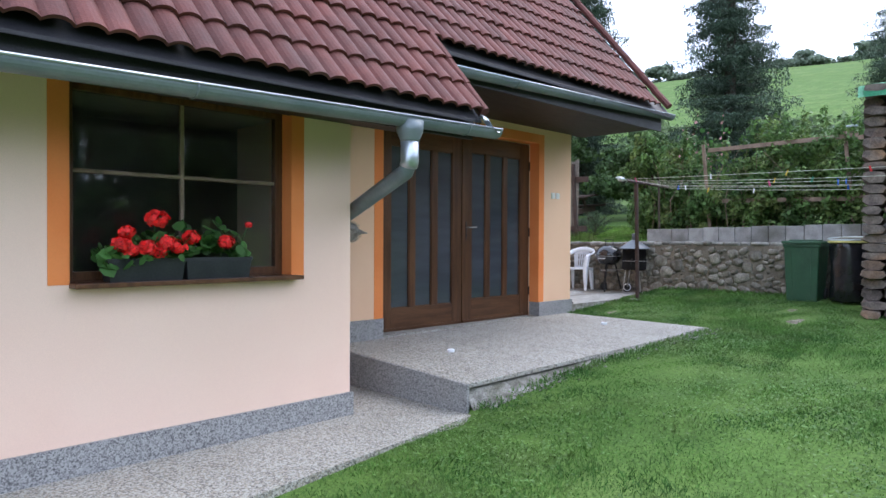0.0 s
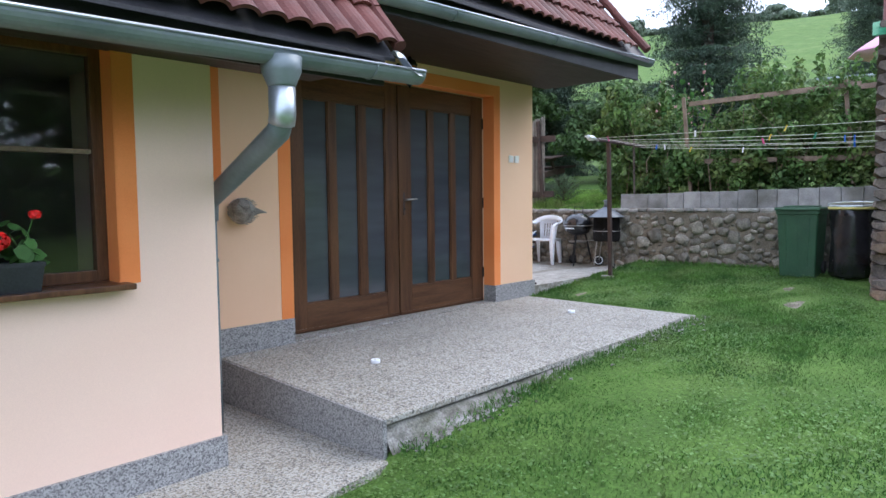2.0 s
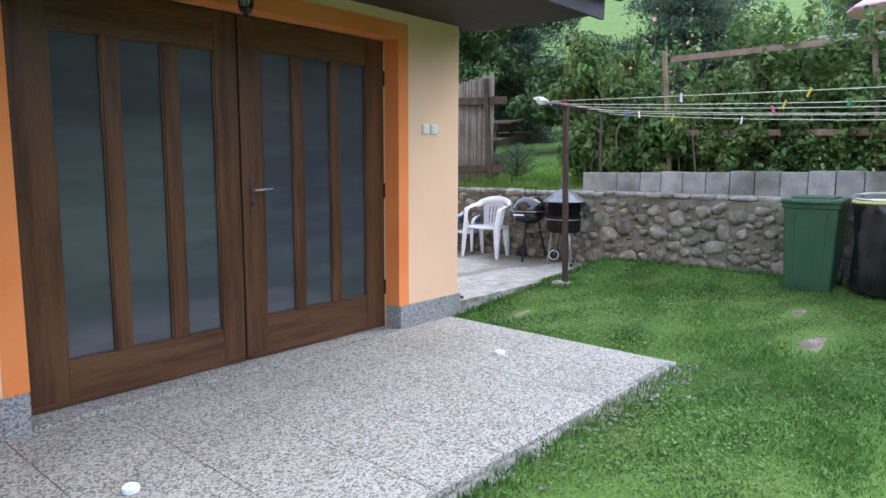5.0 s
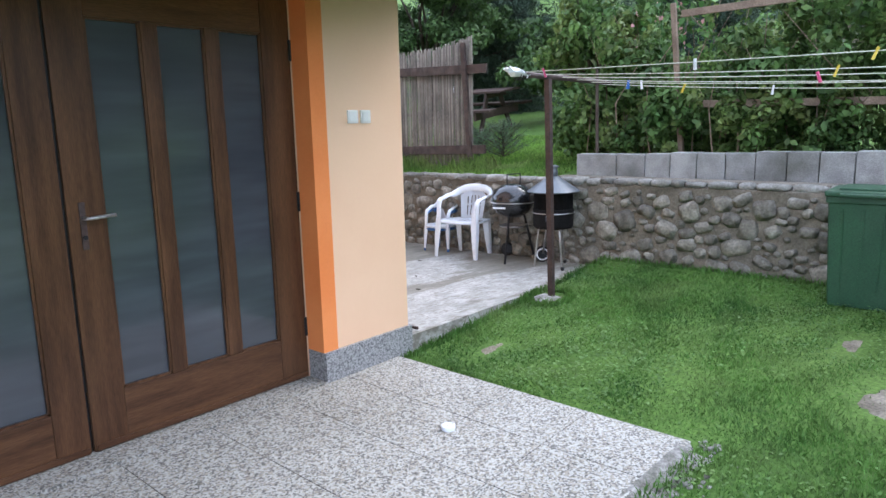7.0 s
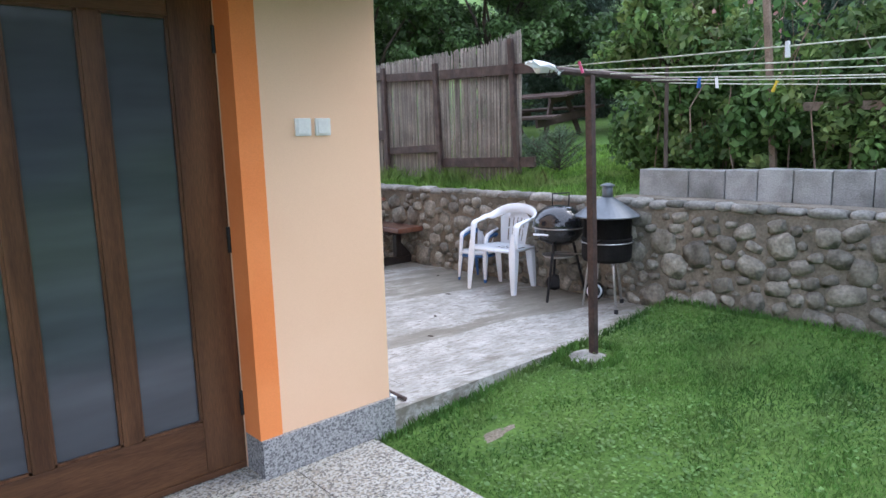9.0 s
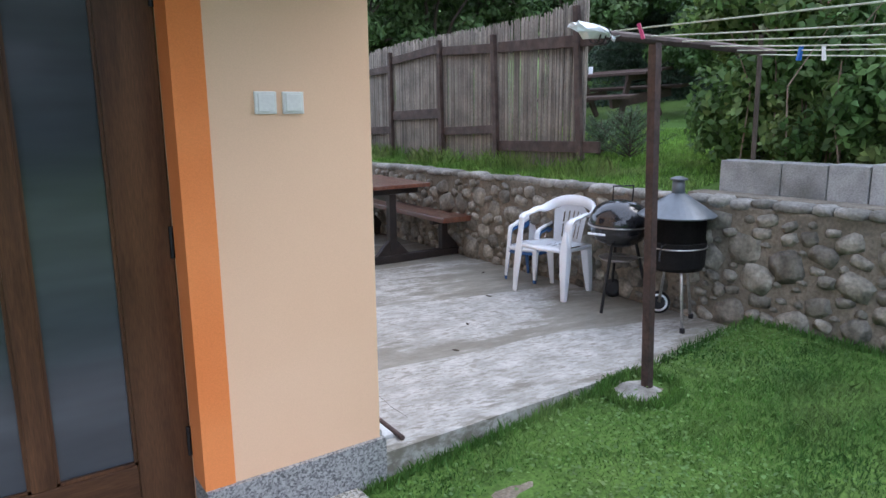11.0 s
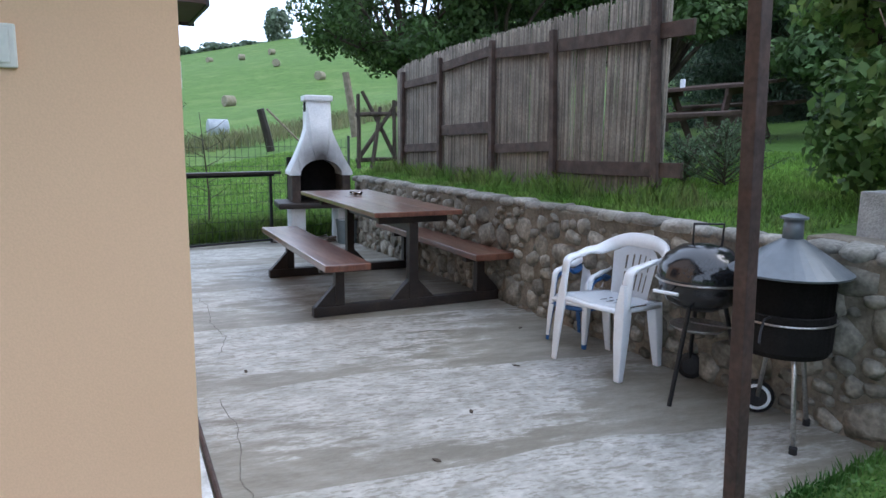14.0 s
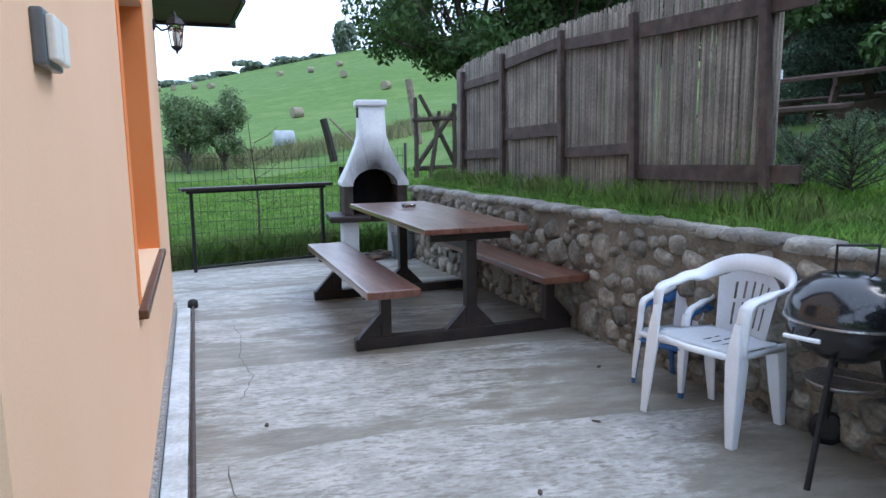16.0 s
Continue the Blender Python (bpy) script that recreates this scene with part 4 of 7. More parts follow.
for _ in range(520):
    x = rng.choice((rng.uniform(3.9, 8.05), rng.uniform(4.0, 5.1), rng.uniform(6.6, 8.05)))
    y = front_y(x) - abs(rng.gauss(0.06, 0.09)) + 0.01
    s = rng.uniform(0.004, 0.021)
    vs = bmesh.ops.create_icosphere(bm, subdivisions=1, radius=s)["verts"]
    for v in vs:
        v.co = Vector((v.co.x * rng.uniform(0.8, 1.6), v.co.y, v.co.z * 0.6)) + Vector([rng.uniform(-0.2, 0.2) * s for _ in range(3)])
    bmesh.ops.translate(bm, vec=(x, y, ground_at(x, min(y, 3.9)) + s * 0.25), verts=vs)
tagged(part("rubble", bm, RUBBLE, None), "grey crumbled concrete and pebbles along the platform edge", "rubble", kind="stuff")


# ---- flower boxes ----
def flower_box(x0, x1, heads, label, seed, count):
    r = random.Random(seed)
    t = thing("flower_box", label, "flower box", ((x0 + x1) / 2, YA - 0.015, 1.128), 0, "flower boxes on the sill")
    w = (x1 - x0) / 2
    bm = bmesh.new()
    lo = [(-w * 0.94, -0.055), (w * 0.94, -0.055), (w * 0.94, 0.055), (-w * 0.94, 0.055)]
    hi = [(-w, -0.07), (w, -0.07), (w, 0.07), (-w, 0.07)]
    rings = [[bm.verts.new((x * s, y * s, z)) for x, y in o] for o, z, s in ((lo, 0, 1), (hi, 0.12, 1), (hi, 0.12, 1.03), (hi, 0.14, 1.03), (hi, 0.14, 0.94), (hi, 0.10, 0.92))]
    for a, b in zip(rings, rings[1:]):
        for i in range(4):
            bm.faces.new((a[i], a[(i + 1) % 4], b[(i + 1) % 4], b[i]))
    bm.faces.new(rings[0])
    bm.faces.new(rings[-1])
    part("trough", bm, PLANTER, t)
    vs, fs = [], []
    for _ in range(count):
        c = Vector((r.uniform(-w - 0.03, w), r.uniform(-0.11 if seed == 1 else -0.06, 0.08), r.uniform(0.10, 0.25) if seed == 1 else 0.15 + abs(r.gauss(0, 0.07))))
        c.z += 0.05 * math.sin(c.x * 9 + seed)
        n = Vector((r.uniform(-1, 1), r.uniform(-1, 0.4), r.uniform(0.1, 1))).normalized()
        u = n.orthogonal().normalized()
        v = n.cross(u)
        s = r.uniform(0.022, 0.048)
        b = len(vs)
        ring = [c + (u * math.cos(k * math.pi / 3) + v * math.sin(k * math.pi / 3)) * s * (1 + 0.15 * (k % 2)) for k in range(6)]
        vs += [tuple(q) for q in ring]
        fs.append((b, b + 1, b + 2, b + 3, b + 4, b + 5))
    quads("leaves", vs, fs, PLANTLEAF, t, "round green leaves")
    for hx, hz, hr in heads:
        st = part("stem", tube(bmesh.new(), [(hx * 0.7, 0, 0.12), (hx, -0.075, hz)], 0.003, 5), PLANTLEAF, t)
        vs, fs = [], []
        for _ in range(130):
            d = Vector((r.gauss(0, 1), r.gauss(0, 1), r.gauss(0, 1))).normalized()
            c = Vector((hx, -0.085, hz)) + Vector((d.x, d.y * 0.8, d.z * 0.75)) * hr * r.uniform(0.75, 1.0)
            n = (d + Vector((r.uniform(-.5, .5), r.uniform(-.5, .5), r.uniform(-.5, .5)))).normalized()
            u = n.orthogonal().normalized()
            v = n.cross(u)
            s = hr * r.uniform(0.18, 0.30)
            b = len(vs)
            vs += [tuple(c + (u * math.cos(k * math.pi * 0.4) + v * math.sin(k * math.pi * 0.4)) * s) for k in range(5)]
            fs.append(tuple(range(b, b + 5)))
        quads("flower_head", vs, fs, PETAL, t, "round bright red flower head")
    return t


flower_box(1.33, 1.80, [(0.045, 0.385, 0.074), (-0.135, 0.30, 0.052), (-0.165, 0.228, 0.062), (-0.01, 0.205, 0.066), (0.10, 0.24, 0.068), (0.175, 0.215, 0.062), (0.265, 0.272, 0.06), (-0.11, 0.19, 0.05), (0.06, 0.18, 0.05)], "black flower box with many red geraniums on the sill", 1, 190)
flower_box(1.81, 2.272, [(0.035, 0.243, 0.058), (0.197, 0.36, 0.028)], "black flower box with a few red geraniums on the sill", 2, 130)

# ---- the patio ----
PZ = 0.47


def picnic_set():
    """Table and two benches on common beams; local y runs along the table."""
    t = thing("picnic_table", "dark trestle table with joined benches, wet red-brown tops", "table", (10.275, 10.02, PZ), -1.8)
    for y in (-0.80, 0.84):
        part("ground_beam", block((-0.83, y - 0.04, 0.0), (0.83, y + 0.04, 0.08), 0.008), BLACKWOOD, t)
        part("table_post", block((-0.038, y - 0.038, 0.08), (0.038, y + 0.038, 0.70), 0.006), BLACKWOOD, t)
        for s in (-1, 1):
            bm = prism(bmesh.new(), [(s * 0.039, 0.081), (s * 0.185, 0.081), (s * 0.039, 0.235)], y - 0.03, y + 0.03, "y")
            part("gusset", bm, BLACKWOOD, t, "triangular brace")
            part("bench_post", block((s * 0.62 - 0.036, y - 0.036, 0.08), (s * 0.62 + 0.036, y + 0.036, 0.385), 0.006), BLACKWOOD, t)
            x0 = s * 0.657
            bm = prism(bmesh.new(), [(x0, 0.081), (x0 + s * 0.155, 0.081), (x0, 0.245)], y - 0.03, y + 0.03, "y")
            part("gusset", bm, BLACKWOOD, t, "triangular brace")
        part("cross_rail", block((-0.30, y - 0.03, 0.70), (0.30, y + 0.03, 0.764), 0.006), BLACKWOOD, t)
    part("long_rail", block((-0.02, -0.75, 0.62), (0.02, 0.79, 0.70), 0.005), BLACKWOOD, t)
    for k, (a, b) in enumerate(((-0.375, -0.126), (-0.1245, 0.1245), (0.126, 0.375))):
        part("table_plank", block((a, -0.95, 0.765), (b, 1.34, 0.805), 0.006), REDWOOD, t)
    for s in (-1, 1):
        part("bench_seat", block((s * 0.625 - 0.178, -1.07, 0.39), (s * 0.625 + 0.178, 1.29, 0.445), 0.010), REDWOOD, t)
        for y in (-0.80, 0.84):
            part("seat_cleat", block((s * 0.625 - 0.15, y - 0.035, 0.345), (s * 0.625 + 0.15, y + 0.035, 0.389), 0.004), BLACKWOOD, t)
    return t


pt = picnic_set()
at = pt.matrix_world @ Vector((0.0, 0.62, 0.806))
ash = thing("ashtray", "small clear glass ashtray on the table", "ashtray", tuple(at))
part("bowl", lathe(bmesh.new(), [(0.04, 0), (0.06, 0.008), (0.065, 0.035), (0.055, 0.035), (0.048, 0.014), (0.01, 0.012)], 20), CLEAR, ash, smooth=True)
part("ash", lathe(bmesh.new(), [(0.035, 0.013), (0.03, 0.018)], 12), WHITEPL, ash)


def plastic_chair(name, mtl, w, d, seat, top, label, at, rz, arm, slots=True, group=""):
    """A moulded garden chair; local -y is its front."""
    t = thing(name, label, "chair", at, rz, group)
    hw = w / 2
    # seat: dished shell
    bm = bmesh.new()
    nx, ny = 10, 8
    g = [[None] * (ny + 1) for _ in range(nx + 1)]
    for i in range(nx + 1):
        for j in range(ny + 1):
            u, v = i / nx * 2 - 1, j / ny
            x = u * hw * (1.0 - 0.18 * v)
            g[i][j] = bm.verts.new((x, -d * 0.52 + v * d * 0.95, seat - 0.022 * (1 - u * u) * math.sin(math.pi * min(v * 1.1, 1)) - 0.02 * v - (0.025 if j == 0 else 0)))
    for i in range(nx):
        for j in range(ny):
            bm.faces.new((g[i][j], g[i + 1][j], g[i + 1][j + 1], g[i][j + 1]))
    ext = bmesh.ops.solidify(bm, geom=bm.faces[:], thickness=0.012)
    part("seat", bm, mtl, t, smooth=True)
    # seat is not pierced: grey strips carry the shade of its slots
    if slots:
        for k in range(5):
            for y0 in (-0.08, 0.03):
                x = (k - 2) * 0.055
                part("seat_slot", block((x - 0.004, y0 * d / 0.5, seat - 0.034), (x + 0.004, (y0 + 0.075) * d / 0.5, seat - 0.0275)), SLOTGREY, t, "dark strip coloured like a shaded slot")
    # apron
    bm = bmesh.new()
    tube(bm, [(-hw * 0.9, -d * 0.5, seat - 0.03), (0, -d * 0.53, seat - 0.035), (hw * 0.9, -d * 0.5, seat - 0.03)], 0.017, 8)
    for s in (-1, 1):
        tube(bm, [(s * hw * 0.9, -d * 0.5, seat - 0.03), (s * hw * 0.82, d * 0.42, seat - 0.045)], 0.016, 8)
    part("apron", bm, mtl, t, smooth=True)
    # back: one curved shell with two rows of slots
    by, lean = d * 0.40, 0.085
    us = [-1.0, -0.74]
    for k in range(5):
        c = (k - 2) * 0.27
        us += [c - 0.035, c + 0.035]
    us += [0.74, 1.0]
    vs = (0.0, 0.10, 0.16, 0.34, 0.50, 0.56, 0.70, 0.82, 0.90, 1.0)
    bm = bmesh.new()
    g = []
    for v in vs:
        row = []
        for u in us:
            zt = top - 0.075 - 0.055 * abs(u) ** 2.0
            row.append(bm.verts.new((u * hw * (0.56 + 0.12 * v), by + lean * v - (0.035 + 0.035 * v) * u * u, seat - 0.04 + v * (zt - seat + 0.04))))
        g.append(row)
    for j in range(len(vs) - 1):
        for i in range(len(us) - 1):
            if slots and 2 <= i <= len(us) - 4 and i % 2 == 0 and j in (2, 3, 5, 6):
                continue
            bm.faces.new((g[j][i], g[j][i + 1], g[j + 1][i + 1], g[j + 1][i]))
    bmesh.ops.solidify(bm, geom=bm.faces[:], thickness=0.010)
    part("backrest", bm, mtl, t, smooth=False)
    # one moulded band: front post, armrest, round the back and down the other side
    k = w / 0.53
    half = [(0.0, by + lean * 0.97, top - 0.046, (0, 0.16, 1), 0.094), (hw * 0.36, by + lean * 0.93, top - 0.052, (0, 0.16, 1), 0.094), (hw * 0.66, by + lean * 0.76, top - 0.072, (0.12, 0.1, 1), 0.09),
            (hw * 0.86, by + lean * 0.35, top - 0.098, (0.35, 0.1, 0.9), 0.084), (hw * 0.97, by - d * 0.10, top - 0.125, (0.7, 0.1, 0.65), 0.076), (hw * 1.00, by - d * 0.32, arm + 0.030, (0.95, 0, 0.3), 0.068),
            (hw * 1.00, by - d * 0.50, arm + 0.014, (1, 0, 0.1), 0.066), (hw * 1.00, -d * 0.28, arm + 0.004, (1, 0, 0.05), 0.066), (hw * 1.00, -d * 0.37, arm - 0.012, (1, 0, 0), 0.066), (hw * 0.99, -d * 0.42, arm - 0.05, (1, 0.3, 0), 0.066), (hw * 0.98, -d * 0.47, seat - 0.01, (1, 0.5, 0), 0.066)]
    run = [((-x, y, z), (-u[0], u[1], u[2]), ww) for x, y, z, u, ww in half[::-1]] + [((x, y, z), u, ww) for x, y, z, u, ww in half[1:]]
    fine = []
    for i in range(len(run) - 1):
        q = [run[max(i - 1, 0)], run[i], run[i + 1], run[min(i + 2, len(run) - 1)]]
        for s in range(5):
            f = s / 5
            cm = (-0.5 * f + f * f - 0.5 * f ** 3, 1 - 2.5 * f * f + 1.5 * f ** 3, 0.5 * f + 2 * f * f - 1.5 * f ** 3, -0.5 * f * f + 0.5 * f ** 3)
            fine.append(tuple(tuple(sum(c * e[part_i][a] for c, e in zip(cm, q)) for a in range(3)) for part_i in (0, 1)) + (sum(c * e[2] for c, e in zip(cm, q)),))
    run = fine + [run[-1]]
    # keep the width vector turning one way along the run
    bm = bmesh.new()
    rings, last = [], None
    for i, (p, u, ww) in enumerate(run):
        p = Vector(p)
        d0 = (Vector(run[min(i + 1, len(run) - 1)][0]) - Vector(run[max(i - 1, 0)][0])).normalized()
        u = Vector(u)
        u = (u - d0 * u.dot(d0)).normalized()
        if last is not None and u.dot(last) < 0:
            u = -u
        last = u
        v = d0.cross(u) * 0.010
        u = u * ww * k / 2
        rings.append([bm.verts.new(p + q) for q in (u * 0.92 + v, u + v * 0.3, u * 0.92 - v, -u * 0.92 - v, -u - v * 0.3, -u * 0.92 + v)])
    for r0, r1 in zip(rings, rings[1:]):
        for i in range(6):
            bm.faces.new((r0[i], r0[(i + 1) % 6], r1[(i + 1) % 6], r1[i]))
    bm.faces.new(rings[0])
    bm.faces.new(rings[-1])
    part("arm_band", bm, mtl, t, smooth=True)
    for s in (-1, 1):
        for y0, y1, nm in ((-d * 0.465, -d * 0.56, "front_leg"), (d * 0.38, d * 0.50, "rear_leg")):
            bm = bmesh.new()
            top_z = seat - 0.02
            a = [(s * hw * 0.93, y0), (s * hw * 1.02, y1)] if nm == "front_leg" else [(s * hw * 0.72, y0), (s * hw * 0.77, y1)]
            k = w / 0.53
            rows = []
            front = nm == "front_leg"
            rise = ((a[0], seat + 0.13, 0.42), (a[0], seat + 0.03, 0.88), (a[0], seat - 0.05, 1.12)) if front else ((a[0], seat - 0.02, 1.1),)
            for (x, y), z, q in (*rise, (((a[0][0] + a[1][0]) / 2, (a[0][1] + a[1][1]) / 2), top_z / 2, 0.95), (a[1], 0.0, 0.62)):
                o = 0.034 * k * q
                rows.append([bm.verts.new((x + ox * o, y + oy * o, z)) for ox, oy in ((s, -1), (s, 1), (s * 0.6, 1), (s * 0.6, -0.5), (-s, -0.5), (-s, -1))])
            for r0, r1 in zip(rows, rows[1:]):
                for i in range(6):
                    bm.faces.new((r0[i], r0[(i + 1) % 6], r1[(i + 1) % 6], r1[i]))
            bm.faces.new(rows[-1])
            bm.faces.new(rows[0])
            bmesh.ops.recalc_face_normals(bm, faces=bm.faces[:])
            bmesh.ops.bevel(bm, geom=bm.edges[:], offset=0.006 * k, segments=2, affect="EDGES", profile=0.6)
            part(nm, bm, mtl, t, smooth=True)
    return t


plastic_chair("garden_chair", WHITEPL, 0.50, 0.405, 0.43, 0.80, "white moulded plastic garden chair with slotted back", (10.768, 7.392, PZ), -82.5, 0.645)
plastic_chair("child_chair", BLUEPL, 0.30, 0.29, 0.29, 0.575, "blue plastic child's chair under a white one", (10.915, 7.875, PZ), -76, 0.445, False, "stacked children's chairs")
plastic_chair("child_chair", WHITEPL, 0.30, 0.29, 0.29, 0.60, "white plastic child's chair stacked on a blue one", (10.912, 7.872, PZ + 0.032), -76, 0.445, False, "stacked children's chairs")


def wheel(parent, at, r, rz, rim=WHITEPL):
    m = pose(*at, 90, 0, rz)
    bm = lathe(bmesh.new(), [(r * 0.78, -0.016), (r, -0.014), (r, 0.014), (r * 0.78, 0.016)], 24)
    bmesh.ops.transform(bm, matrix=m, verts=bm.verts[:])
    w = part("wheel", bm, BLACKIRON, parent, "black plastic wheel", True)
    bm = lathe(bmesh.new(), [(r * 0.60, -0.019), (r * 0.80, -0.019), (r * 0.80, 0.019), (r * 0.60, 0.019)], 24)
    bmesh.ops.transform(bm, matrix=m, verts=bm.verts[:])
    part("rim", bm, rim, w, "pale rim", True)
    bm = lathe(bmesh.new(), [(r * 0.60, -0.0205), (r * 0.62, -0.018), (r * 0.62, 0.018), (r * 0.60, 0.0205)], 20)
    bmesh.ops.transform(bm, matrix=m, verts=bm.verts[:])
    part("hub", bm, BLACKIRON, w, "black hub")
    return w


kg = thing("kettle_grill", "black enamelled kettle grill with a lid on three legs", "grill", (10.845, 6.80, PZ))
part("bowl", lathe(bmesh.new(), [(0.02, 0.47), (0.10, 0.48), (0.18, 0.525), (0.22, 0.60), (0.225, 0.635), (0.232, 0.64)], 36), ENAMEL, kg, smooth=True)
lid = part("lid", lathe(bmesh.new(), [(0.234, 0.643), (0.236, 0.658), (0.226, 0.71), (0.19, 0.772), (0.12, 0.818), (0.03, 0.834)], 36), ENAMEL, kg, "glossy black domed lid", True)
part("lid_handle", tube(bmesh.new(), [(0.10, -0.03, 0.80), (0.105, -0.032, 0.935), (-0.035, 0.045, 0.935), (-0.035, 0.045, 0.82)], 0.007, 8), BLACKIRON, lid, "black wire lid handle")
bm = lathe(bmesh.new(), [(0.028, 0), (0.028, 0.006), (0.01, 0.010)], 14)
bmesh.ops.transform(bm, matrix=pose(0.02, -0.165, 0.765, 50, 0, 8), verts=bm.verts[:])
part("vent_disc", bm, STEEL, lid, "bright metal vent disc")
part("rim_band", tube(bmesh.new(), [(0.235 * math.cos(k * math.pi / 18), 0.235 * math.sin(k * math.pi / 18), 0.64) for k in range(37)], 0.006, 6), STEEL, kg)
for a, foot in ((198, True), (322, True), (50, True)):
    c, s = math.cos(radians(a)), math.sin(radians(a))
    part("leg", tube(bmesh.new(), [(0.13 * c, 0.13 * s, 0.50), ((0.29 if a == 198 else 0.25) * c, (0.29 if a == 198 else 0.25) * s, 0.0 if a != 50 else 0.06)], 0.012, 8), BLACKIRON, kg)
part("ash_tray", lathe(bmesh.new(), [(0.005, 0.36), (0.12, 0.362), (0.15, 0.385), (0.152, 0.385), (0.13, 0.366)], 30), STEEL, kg, "round metal ash tray", True)
wheel(kg, (0.16, 0.18, 0.075), 0.075, -50, BLACKIRON)
hd = part("side_handle", tube(bmesh.new(), [(-0.22, -0.02, 0.615), (-0.275, -0.04, 0.60), (-0.285, 0.02, 0.60), (-0.24, 0.05, 0.615)], 0.006, 6), BLACKIRON, kg)
part("handle_grip", tube(bmesh.new(), [(-0.275, -0.10, 0.60), (-0.315, 0.03, 0.60)], 0.009, 10), WHITEPL, hd, "pale wooden grip")
part("fork", tube(bmesh.new(), [(0.14, -0.30, 0.40), (0.05, -0.1, 0.395), (-0.02, 0.03, 0.395)], 0.005, 6), STEEL, kg, "metal tongs on the tray")

sm = thing("smoker_grill", "black drum grill with a grey conical hood and chimney", "grill", (10.81, 6.265, PZ))
part("drum", lathe(bmesh.new(), [(0.02, 0.40), (0.19, 0.405), (0.205, 0.43), (0.21, 0.60), (0.205, 0.605), (0.20, 0.60)], 36), SOOT, sm, smooth=False)
bm = bmesh.new()
ring = [[bm.verts.new((0.20 * math.cos(k * math.pi / 18 - 1.9), 0.20 * math.sin(k * math.pi / 18 - 1.9), z)) for z in (0.60, 0.80)] for k in range(0, 37)]
for p, q in zip(ring, ring[1:]):
    bm.faces.new((p[0], q[0], q[1], p[1]))
bmesh.ops.solidify(bm, geom=bm.faces[:], thickness=0.006)
part("wind_guard", bm, SOOT, sm, "sooty curved wind guard")
part("grate", lathe(bmesh.new(), [(0.17, 0.615), (0.185, 0.615), (0.185, 0.622), (0.17, 0.622)], 30), STEEL, sm)
part("hood", lathe(bmesh.new(), [(0.262, 0.775), (0.267, 0.785), (0.165, 0.858), (0.07, 0.92), (0.045, 0.935)], 36), HOODGREY, sm, "grey conical hood", False)
ch = part("chimney", lathe(bmesh.new(), [(0.045, 0.92), (0.042, 1.03), (0.038, 1.03)], 20), HOODGREY, sm, "short grey chimney", True)
part("chimney_cap", lathe(bmesh.new(), [(0.06, 1.025), (0.06, 1.035), (0.02, 1.05)], 20), HOODGREY, ch)
for k, (x, y) in enumerate(((-0.157, -0.208), (0.19, -0.03), (0.10, 0.185))):
    z0 = 0.0 if k < 2 else 0.09
    part("leg", tube(bmesh.new(), [(x * 0.45, y * 0.45, 0.42), (x * 0.62, y * 0.62, 0.405), (x * 0.7, y * 0.7, 0.35), (x, y, z0)], 0.011, 8), STEEL, sm, "bent steel leg", True)
    if k < 2:
        part("foot_cap", lathe(bmesh.new(), [(0.018, 0), (0.018, 0.03), (0.013, 0.035)], 10, (x, y, 0)), BLACKIRON, sm)
part("far_leg", tube(bmesh.new(), [(-0.08, 0.12, 0.42), (-0.11, 0.16, 0.0)], 0.009, 8), STEEL, sm)
wheel(sm, (0.11, 0.20, 0.085), 0.085, -50)
part("crank", tube(bmesh.new(), [(-0.20, -0.07, 0.60), (-0.27, -0.09, 0.60), (-0.30, -0.10, 0.55), (-0.33, -0.12, 0.51)], 0.006, 6), BLACKIRON, sm)
part("hoop", tube(bmesh.new(), [(0.215 * math.cos(k * math.pi / 18), 0.215 * math.sin(k * math.pi / 18), 0.565) for k in range(37)], 0.005, 6), STEEL, sm)


# ---- garden fireplace ----
SOOTBRICK = mat("smoked_concrete", (0.035, 0.026, 0.022), (0.075, 0.055, 0.045), scale=7, rough=0.9, bump=0.3)
fp = thing("garden_fireplace", "white concrete garden fireplace with a sooty arch and chimney", "fireplace", (10.66, 13.05, PZ - 0.045), -8)
for s in (-1, 1):
    part("pedestal", block((s * 0.30 - 0.09, -0.22, 0.0), (s * 0.30 + 0.09, 0.25, 0.51), 0.012), WHITEWASH, fp)
part("shelf", block((-0.56, -0.36, 0.51), (0.50, 0.30, 0.585), 0.02), BLACKWOOD, fp, "dark grey shelf slab")
arch = [(0.27 * math.cos(k * math.pi / 12), 0.93 + 0.20 * math.sin(k * math.pi / 12)) for k in range(13)]
bm = bmesh.new()
hood_out = [(-0.40, 0.97), (-0.375, 1.02), (-0.30, 1.16), (-0.20, 1.40), (-0.165, 1.52), (-0.155, 1.62), (-0.155, 1.92)]
prof = [(-0.40, 0.93)] + hood_out + [(-x, z) for x, z in hood_out[::-1]] + [(0.40, 0.93)] + arch
fv = [bm.verts.new((x, -0.26 if z < 1.05 else -0.26 + (z - 1.05) * 0.32 if z < 1.62 else -0.08, z)) for x, z in prof]
bv = [bm.verts.new((x, 0.26 if z < 1.05 else 0.26 - (z - 1.05) * 0.12 if z < 1.62 else 0.18, z)) for x, z in prof]
n = len(prof)
bm.faces.new(fv)
bm.faces.new(bv[::-1])
for i in range(n):
    bm.faces.new((fv[i], fv[(i + 1) % n], bv[(i + 1) % n], bv[i]))
bmesh.ops.triangulate(bm, faces=bm.faces[:])


